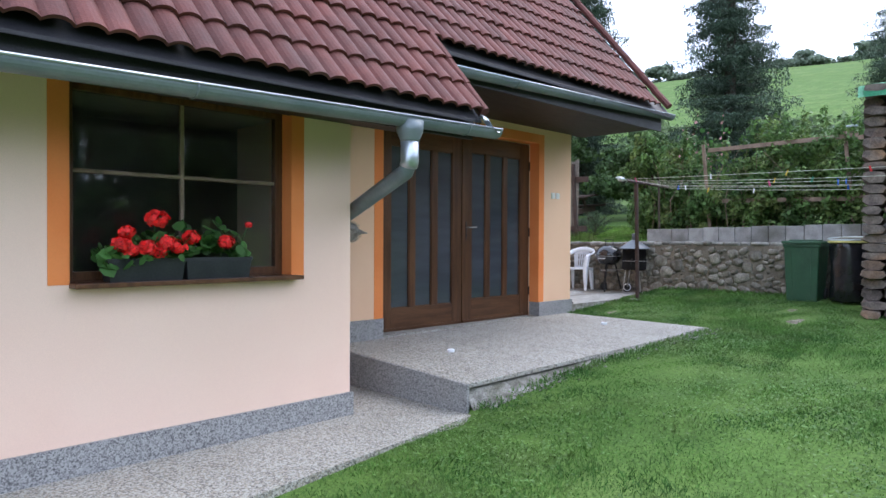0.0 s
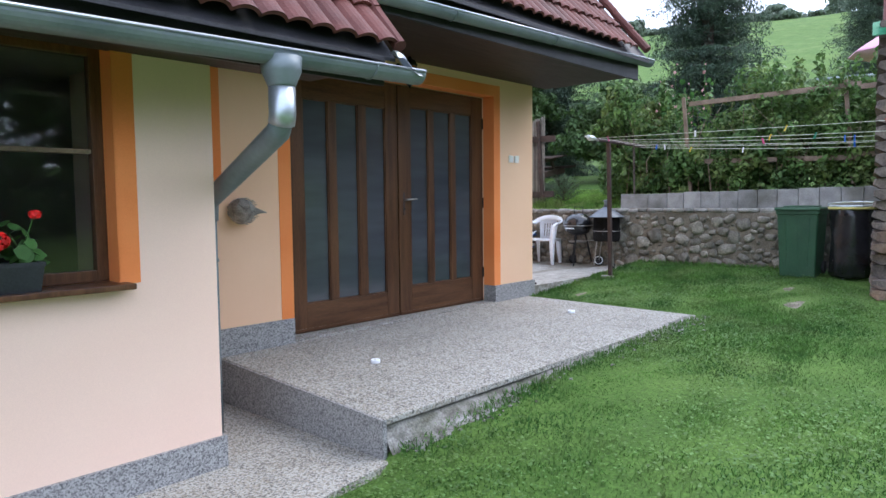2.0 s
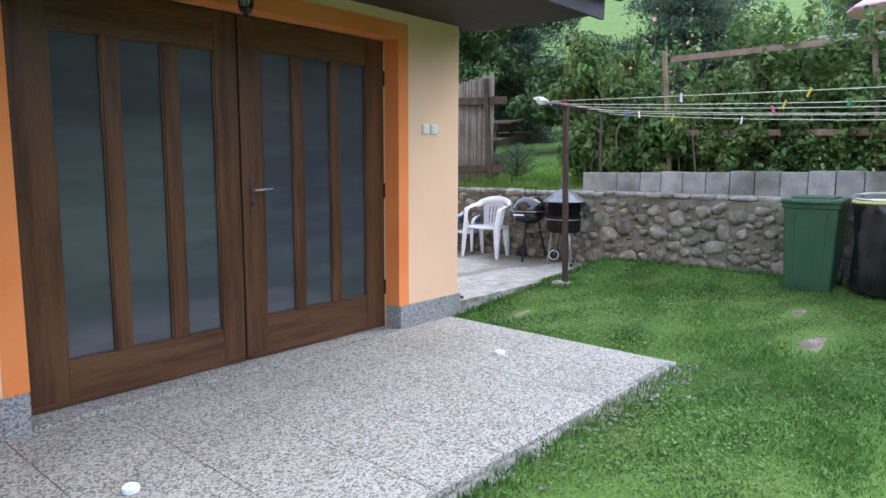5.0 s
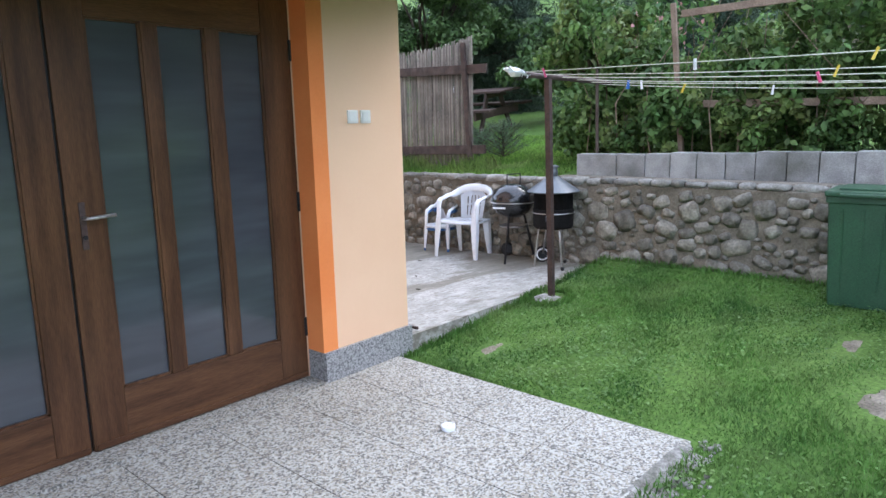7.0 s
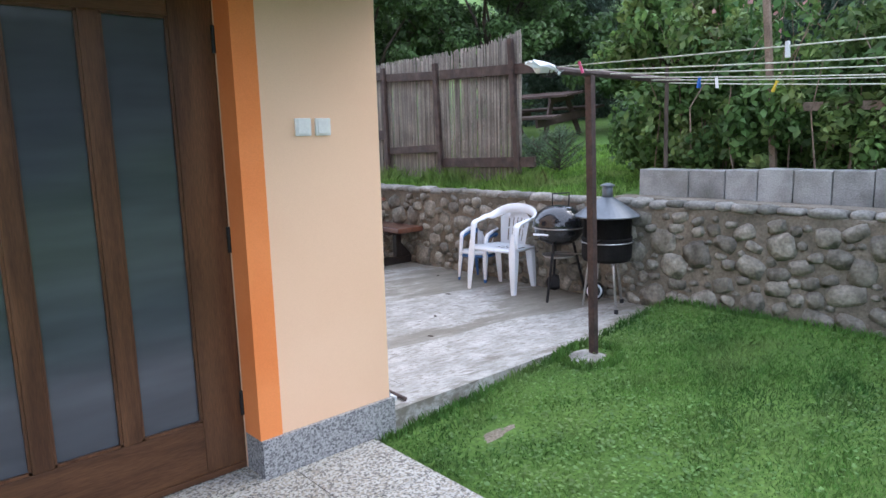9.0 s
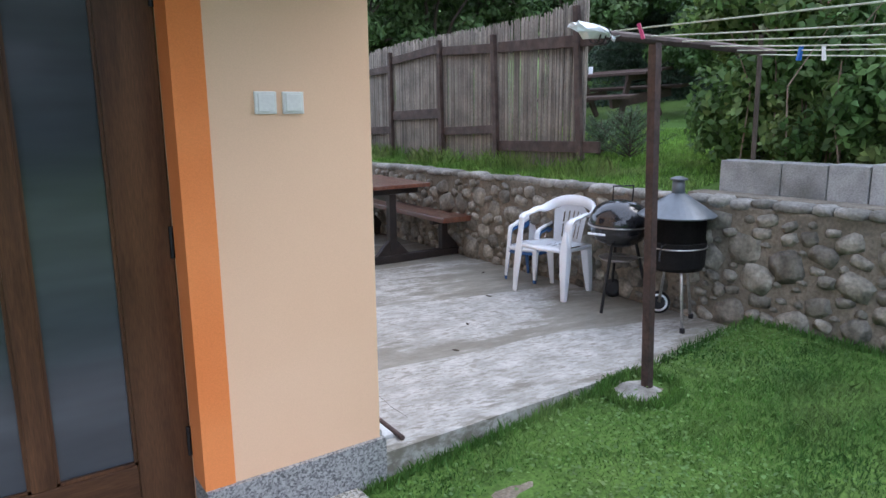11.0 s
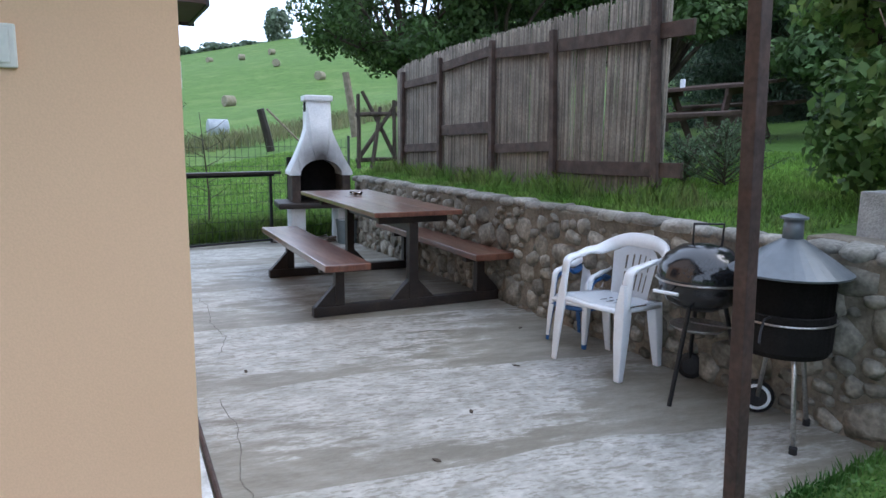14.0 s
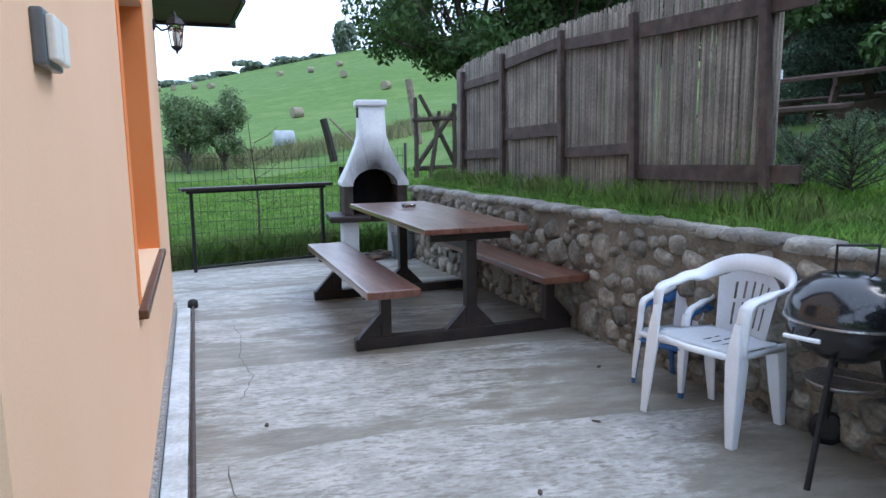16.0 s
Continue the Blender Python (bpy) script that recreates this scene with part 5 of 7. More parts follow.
def sooty_white():
    """Whitewashed concrete, blackened round the arch."""
    m = WHITEWASH.copy()
    m.name = "smoke_stained_concrete"
    nt = m.node_tree
    nn, ll = nt.nodes, nt.links
    b = nn["Principled BSDF"]
    old = b.inputs["Base Color"].links[0].from_socket
    tc, ln, rp, nz = nn.new("ShaderNodeTexCoord"), nn.new("ShaderNodeVectorMath"), nn.new("ShaderNodeMapRange"), nn.new("ShaderNodeTexNoise")
    nz.inputs["Scale"].default_value = 5
    mp = nn.new("ShaderNodeMapping")
    mp.inputs["Location"].default_value = (0, 0.24, -0.98)
    mp.inputs["Scale"].default_value = (0.95, 1.0, 0.9)
    ll.new(tc.outputs["Object"], mp.inputs[0])
    ln.operation = "LENGTH"
    ll.new(mp.outputs[0], ln.inputs[0])
    ad = nn.new("ShaderNodeMath")
    ad.operation = "MULTIPLY_ADD"
    ad.inputs[1].default_value = 0.12
    ll.new(nz.outputs["Fac"], ad.inputs[0])
    ll.new(ln.outputs["Value"], ad.inputs[2])
    rp.inputs["From Min"].default_value, rp.inputs["From Max"].default_value = 0.14, 0.50
    ll.new(ad.outputs[0], rp.inputs["Value"])
    x = nn.new("ShaderNodeMix")
    x.data_type = "RGBA"
    x.inputs["A"].default_value = (0.045, 0.04, 0.038, 1)
    ll.new(rp.outputs["Result"], x.inputs["Factor"])
    ll.new(old, x.inputs["B"])
    ll.new(x.outputs["Result"], b.inputs["Base Color"])
    return m


part("hood", bm, sooty_white(), fp, "white hood blackened by smoke round the arch")
for q in (-1, 1):
    part("firebox_side", block((min(q * 0.27, q * 0.375), -0.245, 0.585), (max(q * 0.27, q * 0.375), 0.255, 0.93), 0.006), SOOTBRICK, fp, "smoke-blackened side wall")
part("firebox_back", block((-0.38, 0.255, 0.585), (0.38, 0.29, 1.15), 0.004), SOOT, fp, "sooty back wall")
part("chimney_cap", block((-0.185, -0.12, 1.87), (0.185, 0.21, 1.945), 0.02), WHITEWASH, fp)
part("smoke_slot", block((-0.168, -0.02, 1.74), (-0.1552, 0.10, 1.86)), SOOT, fp, "dark smoke opening")
bk = thing("metal_bucket", "dented grey zinc bucket beside the stone wall", "bucket", (10.93, 12.72, PZ))
part("pail", lathe(bmesh.new(), [(0.115, 0), (0.12, 0.01), (0.145, 0.30), (0.15, 0.31), (0.14, 0.30), (0.11, 0.02)], 26), ZINC, bk, smooth=True)
part("bail", tube(bmesh.new(), [(0.148 * math.cos(k * math.pi / 10), 0.02 * math.sin(k * math.pi / 10), 0.29 + 0.03 * math.sin(k * math.pi / 10)) for k in range(11)], 0.004, 5), STEEL, bk)
wp = thing("kindling_heap", "small heap of dark kindling under the fireplace", "firewood", (10.62, 12.88, PZ))
for k in range(9):
    a = rng.uniform(-60, 60)
    bm = bmesh.new()
    beam(bm, (-0.16, 0, 0.025 + 0.02 * (k // 3)), (0.16, 0, 0.025 + 0.022 * (k // 3)), 0.035, 0.03, 0.004)
    ob = part("stick", bm, LOGSIDE, wp)
    ob.matrix_basis = pose(rng.uniform(-0.12, 0.12), rng.uniform(-0.12, 0.08), 0, 0, 0, a)

# counter rail at the end of the patio
ra = 11.9
cr = thing("counter_rail", "black steel rail with a narrow dark counter board", "rail", (8.52, 12.81, PZ), ra)
part("counter_board", block((-0.08, -0.09, 0.895), (1.67, 0.09, 0.93), 0.006), BLACKWOOD, cr)
for x in (0.03, 1.557):
    part("upright", block((x - 0.017, -0.017, 0.0), (x + 0.017, 0.017, 0.87), 0.003), BLACKIRON, cr)
part("top_bar", block((-0.02, -0.02, 0.865), (1.60, 0.02, 0.894), 0.003), BLACKIRON, cr)
part("low_bar", block((0.03, -0.014, 0.03), (1.557, 0.014, 0.055), 0.003), BLACKIRON, cr)


def mesh_fence():
    t = thing("wire_fence", "dark green wire mesh fence behind the patio", "fence", (8.15, 13.05, 0.36), math.degrees(math.atan2(0.6, 3.3)))
    vs, fs = [], []
    def strand(p, q, r=0.003):
        p, q = np.array(p), np.array(q)
        d = q - p
        s = np.array((0, 0, 1.0)) if abs(d[2]) < 0.1 else np.array((1.0, 0, 0))
        b = len(vs)
        for o in (s, np.array((0, 1.0, 0))):
            b = len(vs)
            vs.extend([p - o * r, q - o * r, q + o * r, p + o * r])
            fs.append((b, b + 1, b + 2, b + 3))
    for x in np.arange(0, 3.2, 0.085):
        strand((x, rng.uniform(-0.006, 0.006), 0), (x + rng.uniform(-0.01, 0.01), 0, 1.45))
    for z in np.arange(0.02, 1.46, 0.12):
        pts = [(x, 0, z + 0.012 * math.sin(x * 4 + z * 9)) for x in np.arange(0, 3.21, 0.4)]
        for p, q in zip(pts, pts[1:]):
            strand(p, q)
    quads("mesh", vs, fs, WIRE, t)
    for x in (0.0, 3.2):
        part("fence_post", tube(bmesh.new(), [(x, 0.03, 0), (x, 0.03, 1.5)], 0.02, 8), WIRE, t)
    return t


mesh_fence()


def post_thing(name, base, top, w, mtl, label):
    t = thing(name, label, "post", base)
    bm = bmesh.new()
    q = Vector(top) - Vector(base)
    tube(bm, [(0, 0, -0.1), q * 0.5 + Vector((0.01, 0, 0)), q], [w, w * 0.95, w * 0.85], 8)
    part("shaft", bm, mtl, t)
    return t


for bx, by, hx, hz, w, mt, lab in ((13.75, 28.5, -0.35, 1.45, 0.15, BLACKWOOD, "dark leaning wooden fence post in the meadow"), (16.5, 27.5, -0.35, 2.2, 0.15, GREYWOOD, "grey leaning wooden post in the meadow")):
    z = ground_at(bx, by)
    post_thing("fence_post", (bx, by, z), (bx + hx, by, z + hz), w, mt, lab)
z = ground_at(14.6, 28.4)
br = thing("post_brace", "slanting brace of the meadow fence", "post", (14.9, 28.3, z))
part("pole", tube(bmesh.new(), [(0, 0, 0), (-1.3, 0.1, 1.3)], 0.04, 6), GREYWOOD, br)

rk = thing("rustic_gate", "rustic crossed-pole trestle beside the reed fence", "gate", (11.78, 13.75, ground_at(11.78, 13.75)), -15)
for p, q in (((-0.28, 0, 0), (-0.28, 0.02, 1.08)), ((0.25, 0, 0), (0.24, 0, 1.0)), ((-0.30, 0, 0.12), (0.30, 0.03, 0.98)), ((0.30, 0.05, 0.1), (-0.22, 0.05, 1.12)), ((-0.32, 0.02, 0.78), (0.34, 0.02, 0.80)), ((-0.32, 0.02, 0.12), (0.34, 0.02, 0.14)), ((-0.1, -0.1, 0), (0.05, 0.08, 0.9))):
    part("pole", tube(bmesh.new(), [p, tuple((a + b) / 2 + 0.008 for a, b in zip(p, q)), q], [0.035, 0.032, 0.027], 7), BARK, rk)

# drain channel and pipe at the foot of the gable wall
dc = thing("drain_channel", "pale whitish concrete drain strip along the gable wall", "drain", kind="structure")
dc.matrix_world = EM
part("channel", block((0.024, 0.1, 0.46), (0.125, LEN + 0.05, 0.492), 0.006), PALESTRIP, dc)
pp = thing("ground_pipe", "thin dark pipe with a black cap along the patio edge", "pipe")
pp.matrix_world = EM
part("pipe", tube(bmesh.new(), [(0.145, 0.05, 0.483), (0.145, LEN + 0.12, 0.483)], 0.012, 8), RUSTPOST, pp)
part("end_cap", lathe(bmesh.new(), [(0.04, 0.47), (0.045, 0.49), (0.04, 0.53), (0.015, 0.545)], 14, (0.145, LEN + 0.14, 0)), BLACKIRON, pp, "black round end cap", True)

# ---- clothes line ----
cl = thing("clothes_line", "brown steel clothes-line post with crossbar and cords", "clothes line", (9.69, 5.60, 0.42))
bm = lathe(bmesh.new(), [(0.19, -0.08), (0.185, 0.005), (0.15, 0.03), (0.09, 0.05), (0.04, 0.055)], 22)
for v in bm.verts:
    q = 1 + 0.22 * noise.noise(v.co * 9) + 0.16 * noise.noise(Vector((v.co.x * 4, v.co.y * 4, 7.0)))
    v.co = Vector((v.co.x * q, v.co.y * q * 0.9, v.co.z + 0.02 * noise.noise(v.co * 14)))
part("footing", bm, EDGECON, cl, "lumpy round concrete footing")
part("post", block((-0.0235, -0.0235, 0.03), (0.0235, 0.0235, 1.90), 0.004, Matrix(((1, 0, -0.04, 0.02), (0, 1, 0, 0), (0, 0, 1, 0), (0, 0, 0, 1)))), RUSTPOST, cl)
part("crossbar", tube(bmesh.new(), [(-0.45, 0, 1.895), (0.3, -0.01, 1.885), (0.98, -0.02, 1.87)], 0.024, 10), RUSTPOST, cl, "rusty tube crossbar")
bm = bmesh.new()
lathe(bm, [(0.026, 0.0), (0.034, 0.04), (0.048, 0.10), (0.052, 0.17), (0.036, 0.22), (0.030, 0.26), (0.016, 0.28)], 9)
for v in bm.verts:
    v.co = Vector((v.co.x * 0.62, v.co.y, v.co.z)) + Vector([rng.uniform(-0.011, 0.011) for _ in range(3)])
bmesh.ops.transform(bm, matrix=pose(-0.36, 0, 1.885, 0, -82), verts=bm.verts[:])
bag = part("peg_bag", bm, WHITEPL, cl, "white plastic bag tied over the bar end")
for k in range(3):
    bm = tube(bmesh.new(), [(-0.42 - 0.035 * k, 0.036 * math.cos(a), 1.888 + 0.036 * math.sin(a)) for a in (i * math.pi / 6 for i in range(13))], 0.004, 5)
    part("tie", bm, BLACKIRON, bag, "dark string")
far_bar = Vector((9.4, -2.2, 2.25))
lines = []
for k, x in enumerate((-0.36, -0.12, 0.12, 0.36, 0.6, 0.84)):
    a = Vector((x, 0, 1.915 - 0.012 * k))
    b = Vector((far_bar.x - 9.66 + x * 1.0, far_bar.y - 5.61, far_bar.z - 0.42))
    sag = (0.02, 0.10, 0.12, 0.15, 0.14, 0.17)[k]
    pts = [a.lerp(b, i / 16) + Vector((0, 0, -sag * 4 * (i / 16) * (1 - i / 16))) for i in range(17)]
    lines.append(pts)
    part("cord", tube(bmesh.new(), pts, 0.0035, 5), CORD, cl)
part("far_post", block((-0.3, -7.84, -0.3), (-0.24, -7.78, 1.83), 0.004), RUSTPOST, cl)
part("far_crossbar", tube(bmesh.new(), [(-0.75, -7.81, 1.83), (0.7, -7.81, 1.83)], 0.024, 10), RUSTPOST, cl)
pegs = {}
peg_cols = {"white": (0.75, 0.76, 0.76), "yellow": (0.65, 0.48, 0.05), "pink": (0.62, 0.08, 0.20), "blue": (0.03, 0.16, 0.55), "green": (0.04, 0.28, 0.16), "red": (0.5, 0.03, 0.03)}
for nm, c in peg_cols.items():
    pegs[nm] = mat(nm + "_peg_plastic", c, tuple(v * 0.9 for v in c), rough=0.45, bump=0, fine_amount=0.05)
for k, f, nm in ((0, 0.02, "pink"), (4, 0.05, "blue"), (4, 0.065, "white"), (5, 0.10, "yellow"), (0, 0.17, "white"), (5, 0.19, "white"), (1, 0.27, "yellow"), (2, 0.25, "pink"), (1, 0.33, "green"), (2, 0.36, "blue"), (2, 0.372, "blue"), (0, 0.42, "red"), (3, 0.44, "white"), (4, 0.36, "blue"), (0, 0.30, "yellow")):
    i = min(int(f * 16), 15)
    p = lines[k][i].lerp(lines[k][i + 1], f * 16 - i) + Vector((9.69, 5.60, 0.42))
    t = thing("clothes_peg", nm + " plastic clothes peg clipped on the cord", "clothes peg", tuple(p), rng.uniform(-25, 25), "pegs on the line")
    tilt = rng.uniform(-25, 25)
    for s in (-1, 1):
        bm = bmesh.new()
        prism(bm, [(s * 0.002, -0.05), (s * 0.012, -0.05), (s * 0.008, 0.005), (s * 0.010, 0.022), (s * 0.001, 0.022)], -0.007, 0.007, "y")
        ob = part("jaw", bm, pegs[nm], t)
        ob.matrix_basis = pose(0, 0, 0, tilt, 0, 0)
    part("spring", tube(bmesh.new(), [(-0.009, 0, -0.012), (0.009, 0, -0.012)], 0.005, 6), STEEL, t)

# ---- bins ----
bz = ground_at(10.6, 3.5)
bn = thing("wheeled_bin", "green plastic wheeled bin by the stone wall", "bin", (10.72, 3.45, bz), 2)
bm = bmesh.new()
rows = []
for z, w, d in ((0.0, 0.20, 0.22), (0.06, 0.205, 0.225), (0.78, 0.235, 0.265), (0.79, 0.25, 0.28), (0.83, 0.25, 0.28)):
    rows.append([bm.verts.new((x * d, y * w, z)) for x, y in ((-1, -0.94), (-0.94, -1), (0.94, -1), (1, -0.94), (1, 0.94), (0.94, 1), (-0.94, 1), (-1, 0.94))])
for a, b in zip(rows, rows[1:]):
    for i in range(8):
        bm.faces.new((a[i], a[(i + 1) % 8], b[(i + 1) % 8], b[i]))
bm.faces.new(rows[0])
bm.faces.new(rows[-1])
part("body", bm, BINGREEN, bn)
for k in (-0.12, 0.0, 0.12):
    bm = bmesh.new()
    beam(bm, (-0.222, k, 0.10), (-0.262, k * 1.15, 0.74), 0.02, 0.012, 0.003)
    part("rib", bm, BINGREEN, bn)
lidb = part("lid", block((-0.30, -0.26, 0.832), (0.28, 0.26, 0.875), 0.015), BINGREEN, bn)
part("lid_rib", block((-0.20, -0.18, 0.875), (0.2, 0.18, 0.892), 0.008), BINGREEN, lidb)
part("lid_grip", block((-0.325, -0.16, 0.835), (-0.29, 0.16, 0.86), 0.008), BINGREEN, lidb)
part("handle_bar", tube(bmesh.new(), [(0.31, -0.2, 0.84), (0.31, 0.2, 0.84)], 0.014, 8), BINGREEN, bn)
for s in (-1, 1):
    w = lathe(bmesh.new(), [(0.06, -0.02), (0.09, -0.02), (0.09, 0.02), (0.06, 0.02)], 20)
    bmesh.ops.transform(w, matrix=pose(0.21, s * 0.215, 0.09, 90), verts=w.verts[:])
    part("wheel", w, BLACKIRON, bn)
bz2 = ground_at(10.7, 2.9)
bs = thing("bag_stand", "black rubbish bag on a metal stand with a yellow ring", "rubbish bag", (10.66, 2.87, bz2))
bm = bmesh.new()
seg = 28
rr = []
for z, r in ((0.01, 0.20), (0.04, 0.235), (0.2, 0.235), (0.5, 0.235), (0.75, 0.245), (0.83, 0.25), (0.84, 0.24)):
    rr.append([bm.verts.new((r * (1 + 0.06 * math.sin(5 * a + z * 6) + rng.uniform(-0.03, 0.03)) * math.cos(a), r * (1 + 0.06 * math.sin(4 * a + z * 9) + rng.uniform(-0.03, 0.03)) * math.sin(a), z)) for a in (2 * math.pi * j / seg for j in range(seg))])
for a, b in zip(rr, rr[1:]):
    for j in range(seg):
        bm.faces.new((a[j], a[(j + 1) % seg], b[(j + 1) % seg], b[j]))
bm.faces.new(rr[0])
part("bag", bm, BAGBLACK, bs, "crumpled glossy black bag", True)
part("ring_lid", lathe(bmesh.new(), [(0.27, 0.84), (0.275, 0.85), (0.27, 0.868), (0.1, 0.88), (0.01, 0.88)], 30), YELLOWPL, bs, "pale yellow lid", True)
part("hoop", tube(bmesh.new(), [(0.26 * math.cos(a), 0.27 * math.sin(a), 0.90 + 0.025 * math.cos(a)) for a in (2 * math.pi * j / 24 for j in range(25))], 0.012, 8), GALV, bs, "pale metal hoop")
for a in (40, 160, 280):
    c, s = math.cos(radians(a)), math.sin(radians(a))
    part("stand_leg", tube(bmesh.new(), [(0.17 * c, 0.17 * s, 0), (0.2 * c, 0.2 * s, 0.86)], 0.010, 6), GALV, bs)

# ---- firewood stack ----
fx, fy = 9.5, 2.47
fz = ground_at(fx, fy)
ws = thing("firewood_stack", "tall stack of split firewood under a green tarpaulin", "firewood", (fx, fy, fz), 10)
z = 0.0
while z < 2.75:
    h = rng.uniform(0.10, 0.17)
    y = 0.0
    for col in range(5):
        w = rng.uniform(0.22, 0.36)
        bm = bmesh.new()
        off = rng.uniform(-0.09, 0.07)
        rows = []
        for xx, q in ((0, 0.92), (0.05, 1.0), (0.5, 1.02), (0.95, 1.0), (1.0, 0.9)):
            sh = [(-0.5, 0.02), (-0.35, 0.42), (0.1, 0.5), (0.45, 0.4), (0.5, -0.1), (0.2, -0.48), (-0.35, -0.42)]
            rows.append([bm.verts.new((off + xx, -(y + w / 2) + u * w * q * rng.uniform(0.92, 1.05), z + h / 2 + v * h * q * rng.uniform(0.9, 1.08))) for u, v in sh])
        for r0, r1 in zip(rows, rows[1:]):
            for i in range(7):
                bm.faces.new((r0[i], r0[(i + 1) % 7], r1[(i + 1) % 7], r1[i]))
        bm.faces.new(rows[0])
        bm.faces.new(rows[-1])
        part("log", bm, LOGSIDE, ws)
        y += w + 0.01
    z += h * 0.97
bm = bmesh.new()
g = [[bm.verts.new((-0.16 + 0.16 * i + rng.uniform(-0.02, 0.02), 0.05 - 0.25 * j, z + 0.02 + 0.03 * math.sin(i * 2 + j * 3) - (0.20 if i == 0 else 0.06 if i == 1 else 0))) for j in range(7)] for i in range(8)]
for i in range(7):
    for j in range(6):
        bm.faces.new((g[i][j], g[i + 1][j], g[i + 1][j + 1], g[i][j + 1]))
bmesh.ops.solidify(bm, geom=bm.faces[:], thickness=0.006)
part("tarpaulin", bm, TARP, ws, "crumpled bright green tarpaulin", True)


# ---- reed fence on the terrace ----
fe = thing("reed_fence", "weathered reed fence with dark brown timber posts and rails", "fence", (11.72, 7.94, 1.42))
FB = 1.42
posts = ((8.15, 2.81, 1.48), (9.41, 2.80, 1.50), (10.47, 2.83, 1.49), (11.66, 2.77, 1.49), (12.74, 2.69, 1.50))
for k, (y, zt, zb) in enumerate(posts):
    bm = bmesh.new()
    beam(bm, (-0.02, y - 8.05 + 0.012 * k, zb - FB - 0.15), (-0.02, y - 7.94 - 0.02 * k, zt - FB + (0.14 if k == 0 else 0.0)), 0.05, 0.062, 0.006)
    part("post", bm, DARKWOOD, fe)
rails = ((7.85, 9.38, 2.62, 2.66, 0.11), (7.88, 9.38, 1.63, 1.60, 0.11), (9.44, 10.44, 2.66, 2.70, 0.10), (9.44, 10.46, 1.78, 1.74, 0.09), (10.5, 11.62, 2.74, 2.66, 0.10), (10.5, 11.63, 1.96, 1.93, 0.12), (11.7, 12.72, 2.56, 2.52, 0.09), (11.68, 12.72, 1.74, 1.70, 0.10))
for a, b, za, zb, h in rails:
    bm = bmesh.new()
    beam(bm, (0.002, a - 8, za - FB), (0.002, b - 8, zb - FB), 0.03, h, 0.004)
    part("rail", bm, DARKWOOD, fe)
for (ya, *_), (yb, *_) in zip(posts, posts[1:] + ((13.0, 0, 0),)):
    if ya == 8.15:
        ya = 8.10
    vs, fs = [], []
    y = ya
    while y < yb:
        w = rng.uniform(0.010, 0.017)
        d = rng.uniform(-0.006, 0.008)
        top = float(np.interp(y, (8.1, 8.7, 9.4, 10.5, 11.6, 12.7, 13.0), (3.02, 2.92, 2.90, 2.88, 2.86, 2.78, 2.72))) + rng.uniform(-0.035, 0.03) - FB
        lean = rng.uniform(-0.012, 0.012)
        b = len(vs)
        for zz, ly in ((-0.06, 0), (top, lean)):
            vs += [(0.035 + d, y - 8 + ly, zz), (0.028 + d, y - 8 + w / 2 + ly, zz), (0.035 + d, y - 8 + w + ly, zz), (0.043 + d, y - 8 + w / 2 + ly, zz)]
        fs += [(b + i, b + (i + 1) % 4, b + 4 + (i + 1) % 4, b + 4 + i) for i in range(4)] + [(b + 4, b + 5, b + 6, b + 7)]
        y += w * 0.6
    quads("reed_mat", vs, fs, REED, fe, "grey-brown dry reeds bound upright")

# ---- second picnic table on the terrace ----
PX, PY = 15.4, 10.95
def far_picnic(at, rz):
    t = thing("picnic_bench_table", "dark brown A-frame picnic table on the grassy terrace", "table", at, rz)
    t.matrix_world = pose(*at, 0, -7.5, 0) @ pose(0, 0, 0, 0, 0, rz)
    for k in range(4):
        part("top_plank", block((-0.95, -0.37 + 0.19 * k, 0.72), (0.95, -0.195 + 0.19 * k, 0.76), 0.006), TABLEBROWN, t)
    for s in (-1, 1):
        part("seat_plank", block((-0.95, s * 0.68 - 0.13, 0.42), (0.95, s * 0.68 + 0.13, 0.465), 0.006), TABLEBROWN, t)
    for x in (-0.62, 0.62):
        part("cross_beam", block((x - 0.025, -0.78, 0.28), (x + 0.025, 0.78, 0.42), 0.005), TABLEBROWN, t)
        part("top_beam", block((x - 0.025, -0.36, 0.63), (x + 0.025, 0.36, 0.72), 0.005), TABLEBROWN, t)
        for s in (-1, 1):
            bm = bmesh.new()
            beam(bm, (x + 0.05, s * 0.55, 0.0), (x + 0.05, s * 0.22, 0.70), 0.04, 0.10, 0.005)
            part("leg", bm, TABLEBROWN, t)
    return t


far_picnic((PX, PY, ground_at(PX, PY)), 95)
pc = thing("paint_can", "small striped white can on the picnic table", "can", (PX - 0.2, PY + 0.25, ground_at(PX, PY) + 0.735))
part("tin", lathe(bmesh.new(), [(0.035, 0), (0.035, 0.11), (0.03, 0.115)], 16), WHITEPL, pc)

# trellis
tr = thing("trellis", "brown wooden trellis grown through by brambles", "trellis", (11.90, 5.36, 1.5))
for y in (5.4, 3.14, 0.8):
    bm = bmesh.new()
    beam(bm, (0, y - 5.4, -0.1), (0, y - 5.4 + 0.16, 1.62), 0.05, 0.05, 0.005)
    part("post", bm, TRELLIS, tr)
for z, z2 in ((1.50, 1.54), (0.60, 0.56)):
    for a, b in ((0.05, -2.3), (-2.3, -4.6)):
        bm = bmesh.new()
        beam(bm, (-0.045, a, z), (-0.045, b, z2), 0.03, 0.07, 0.004)
        part("rail", bm, TRELLIS, tr)
part("stake", tube(bmesh.new(), [(-0.36, 0.80, -0.2), (-0.25, 0.88, 1.0)], 0.018, 8), BARK, tr, "dark round stake")

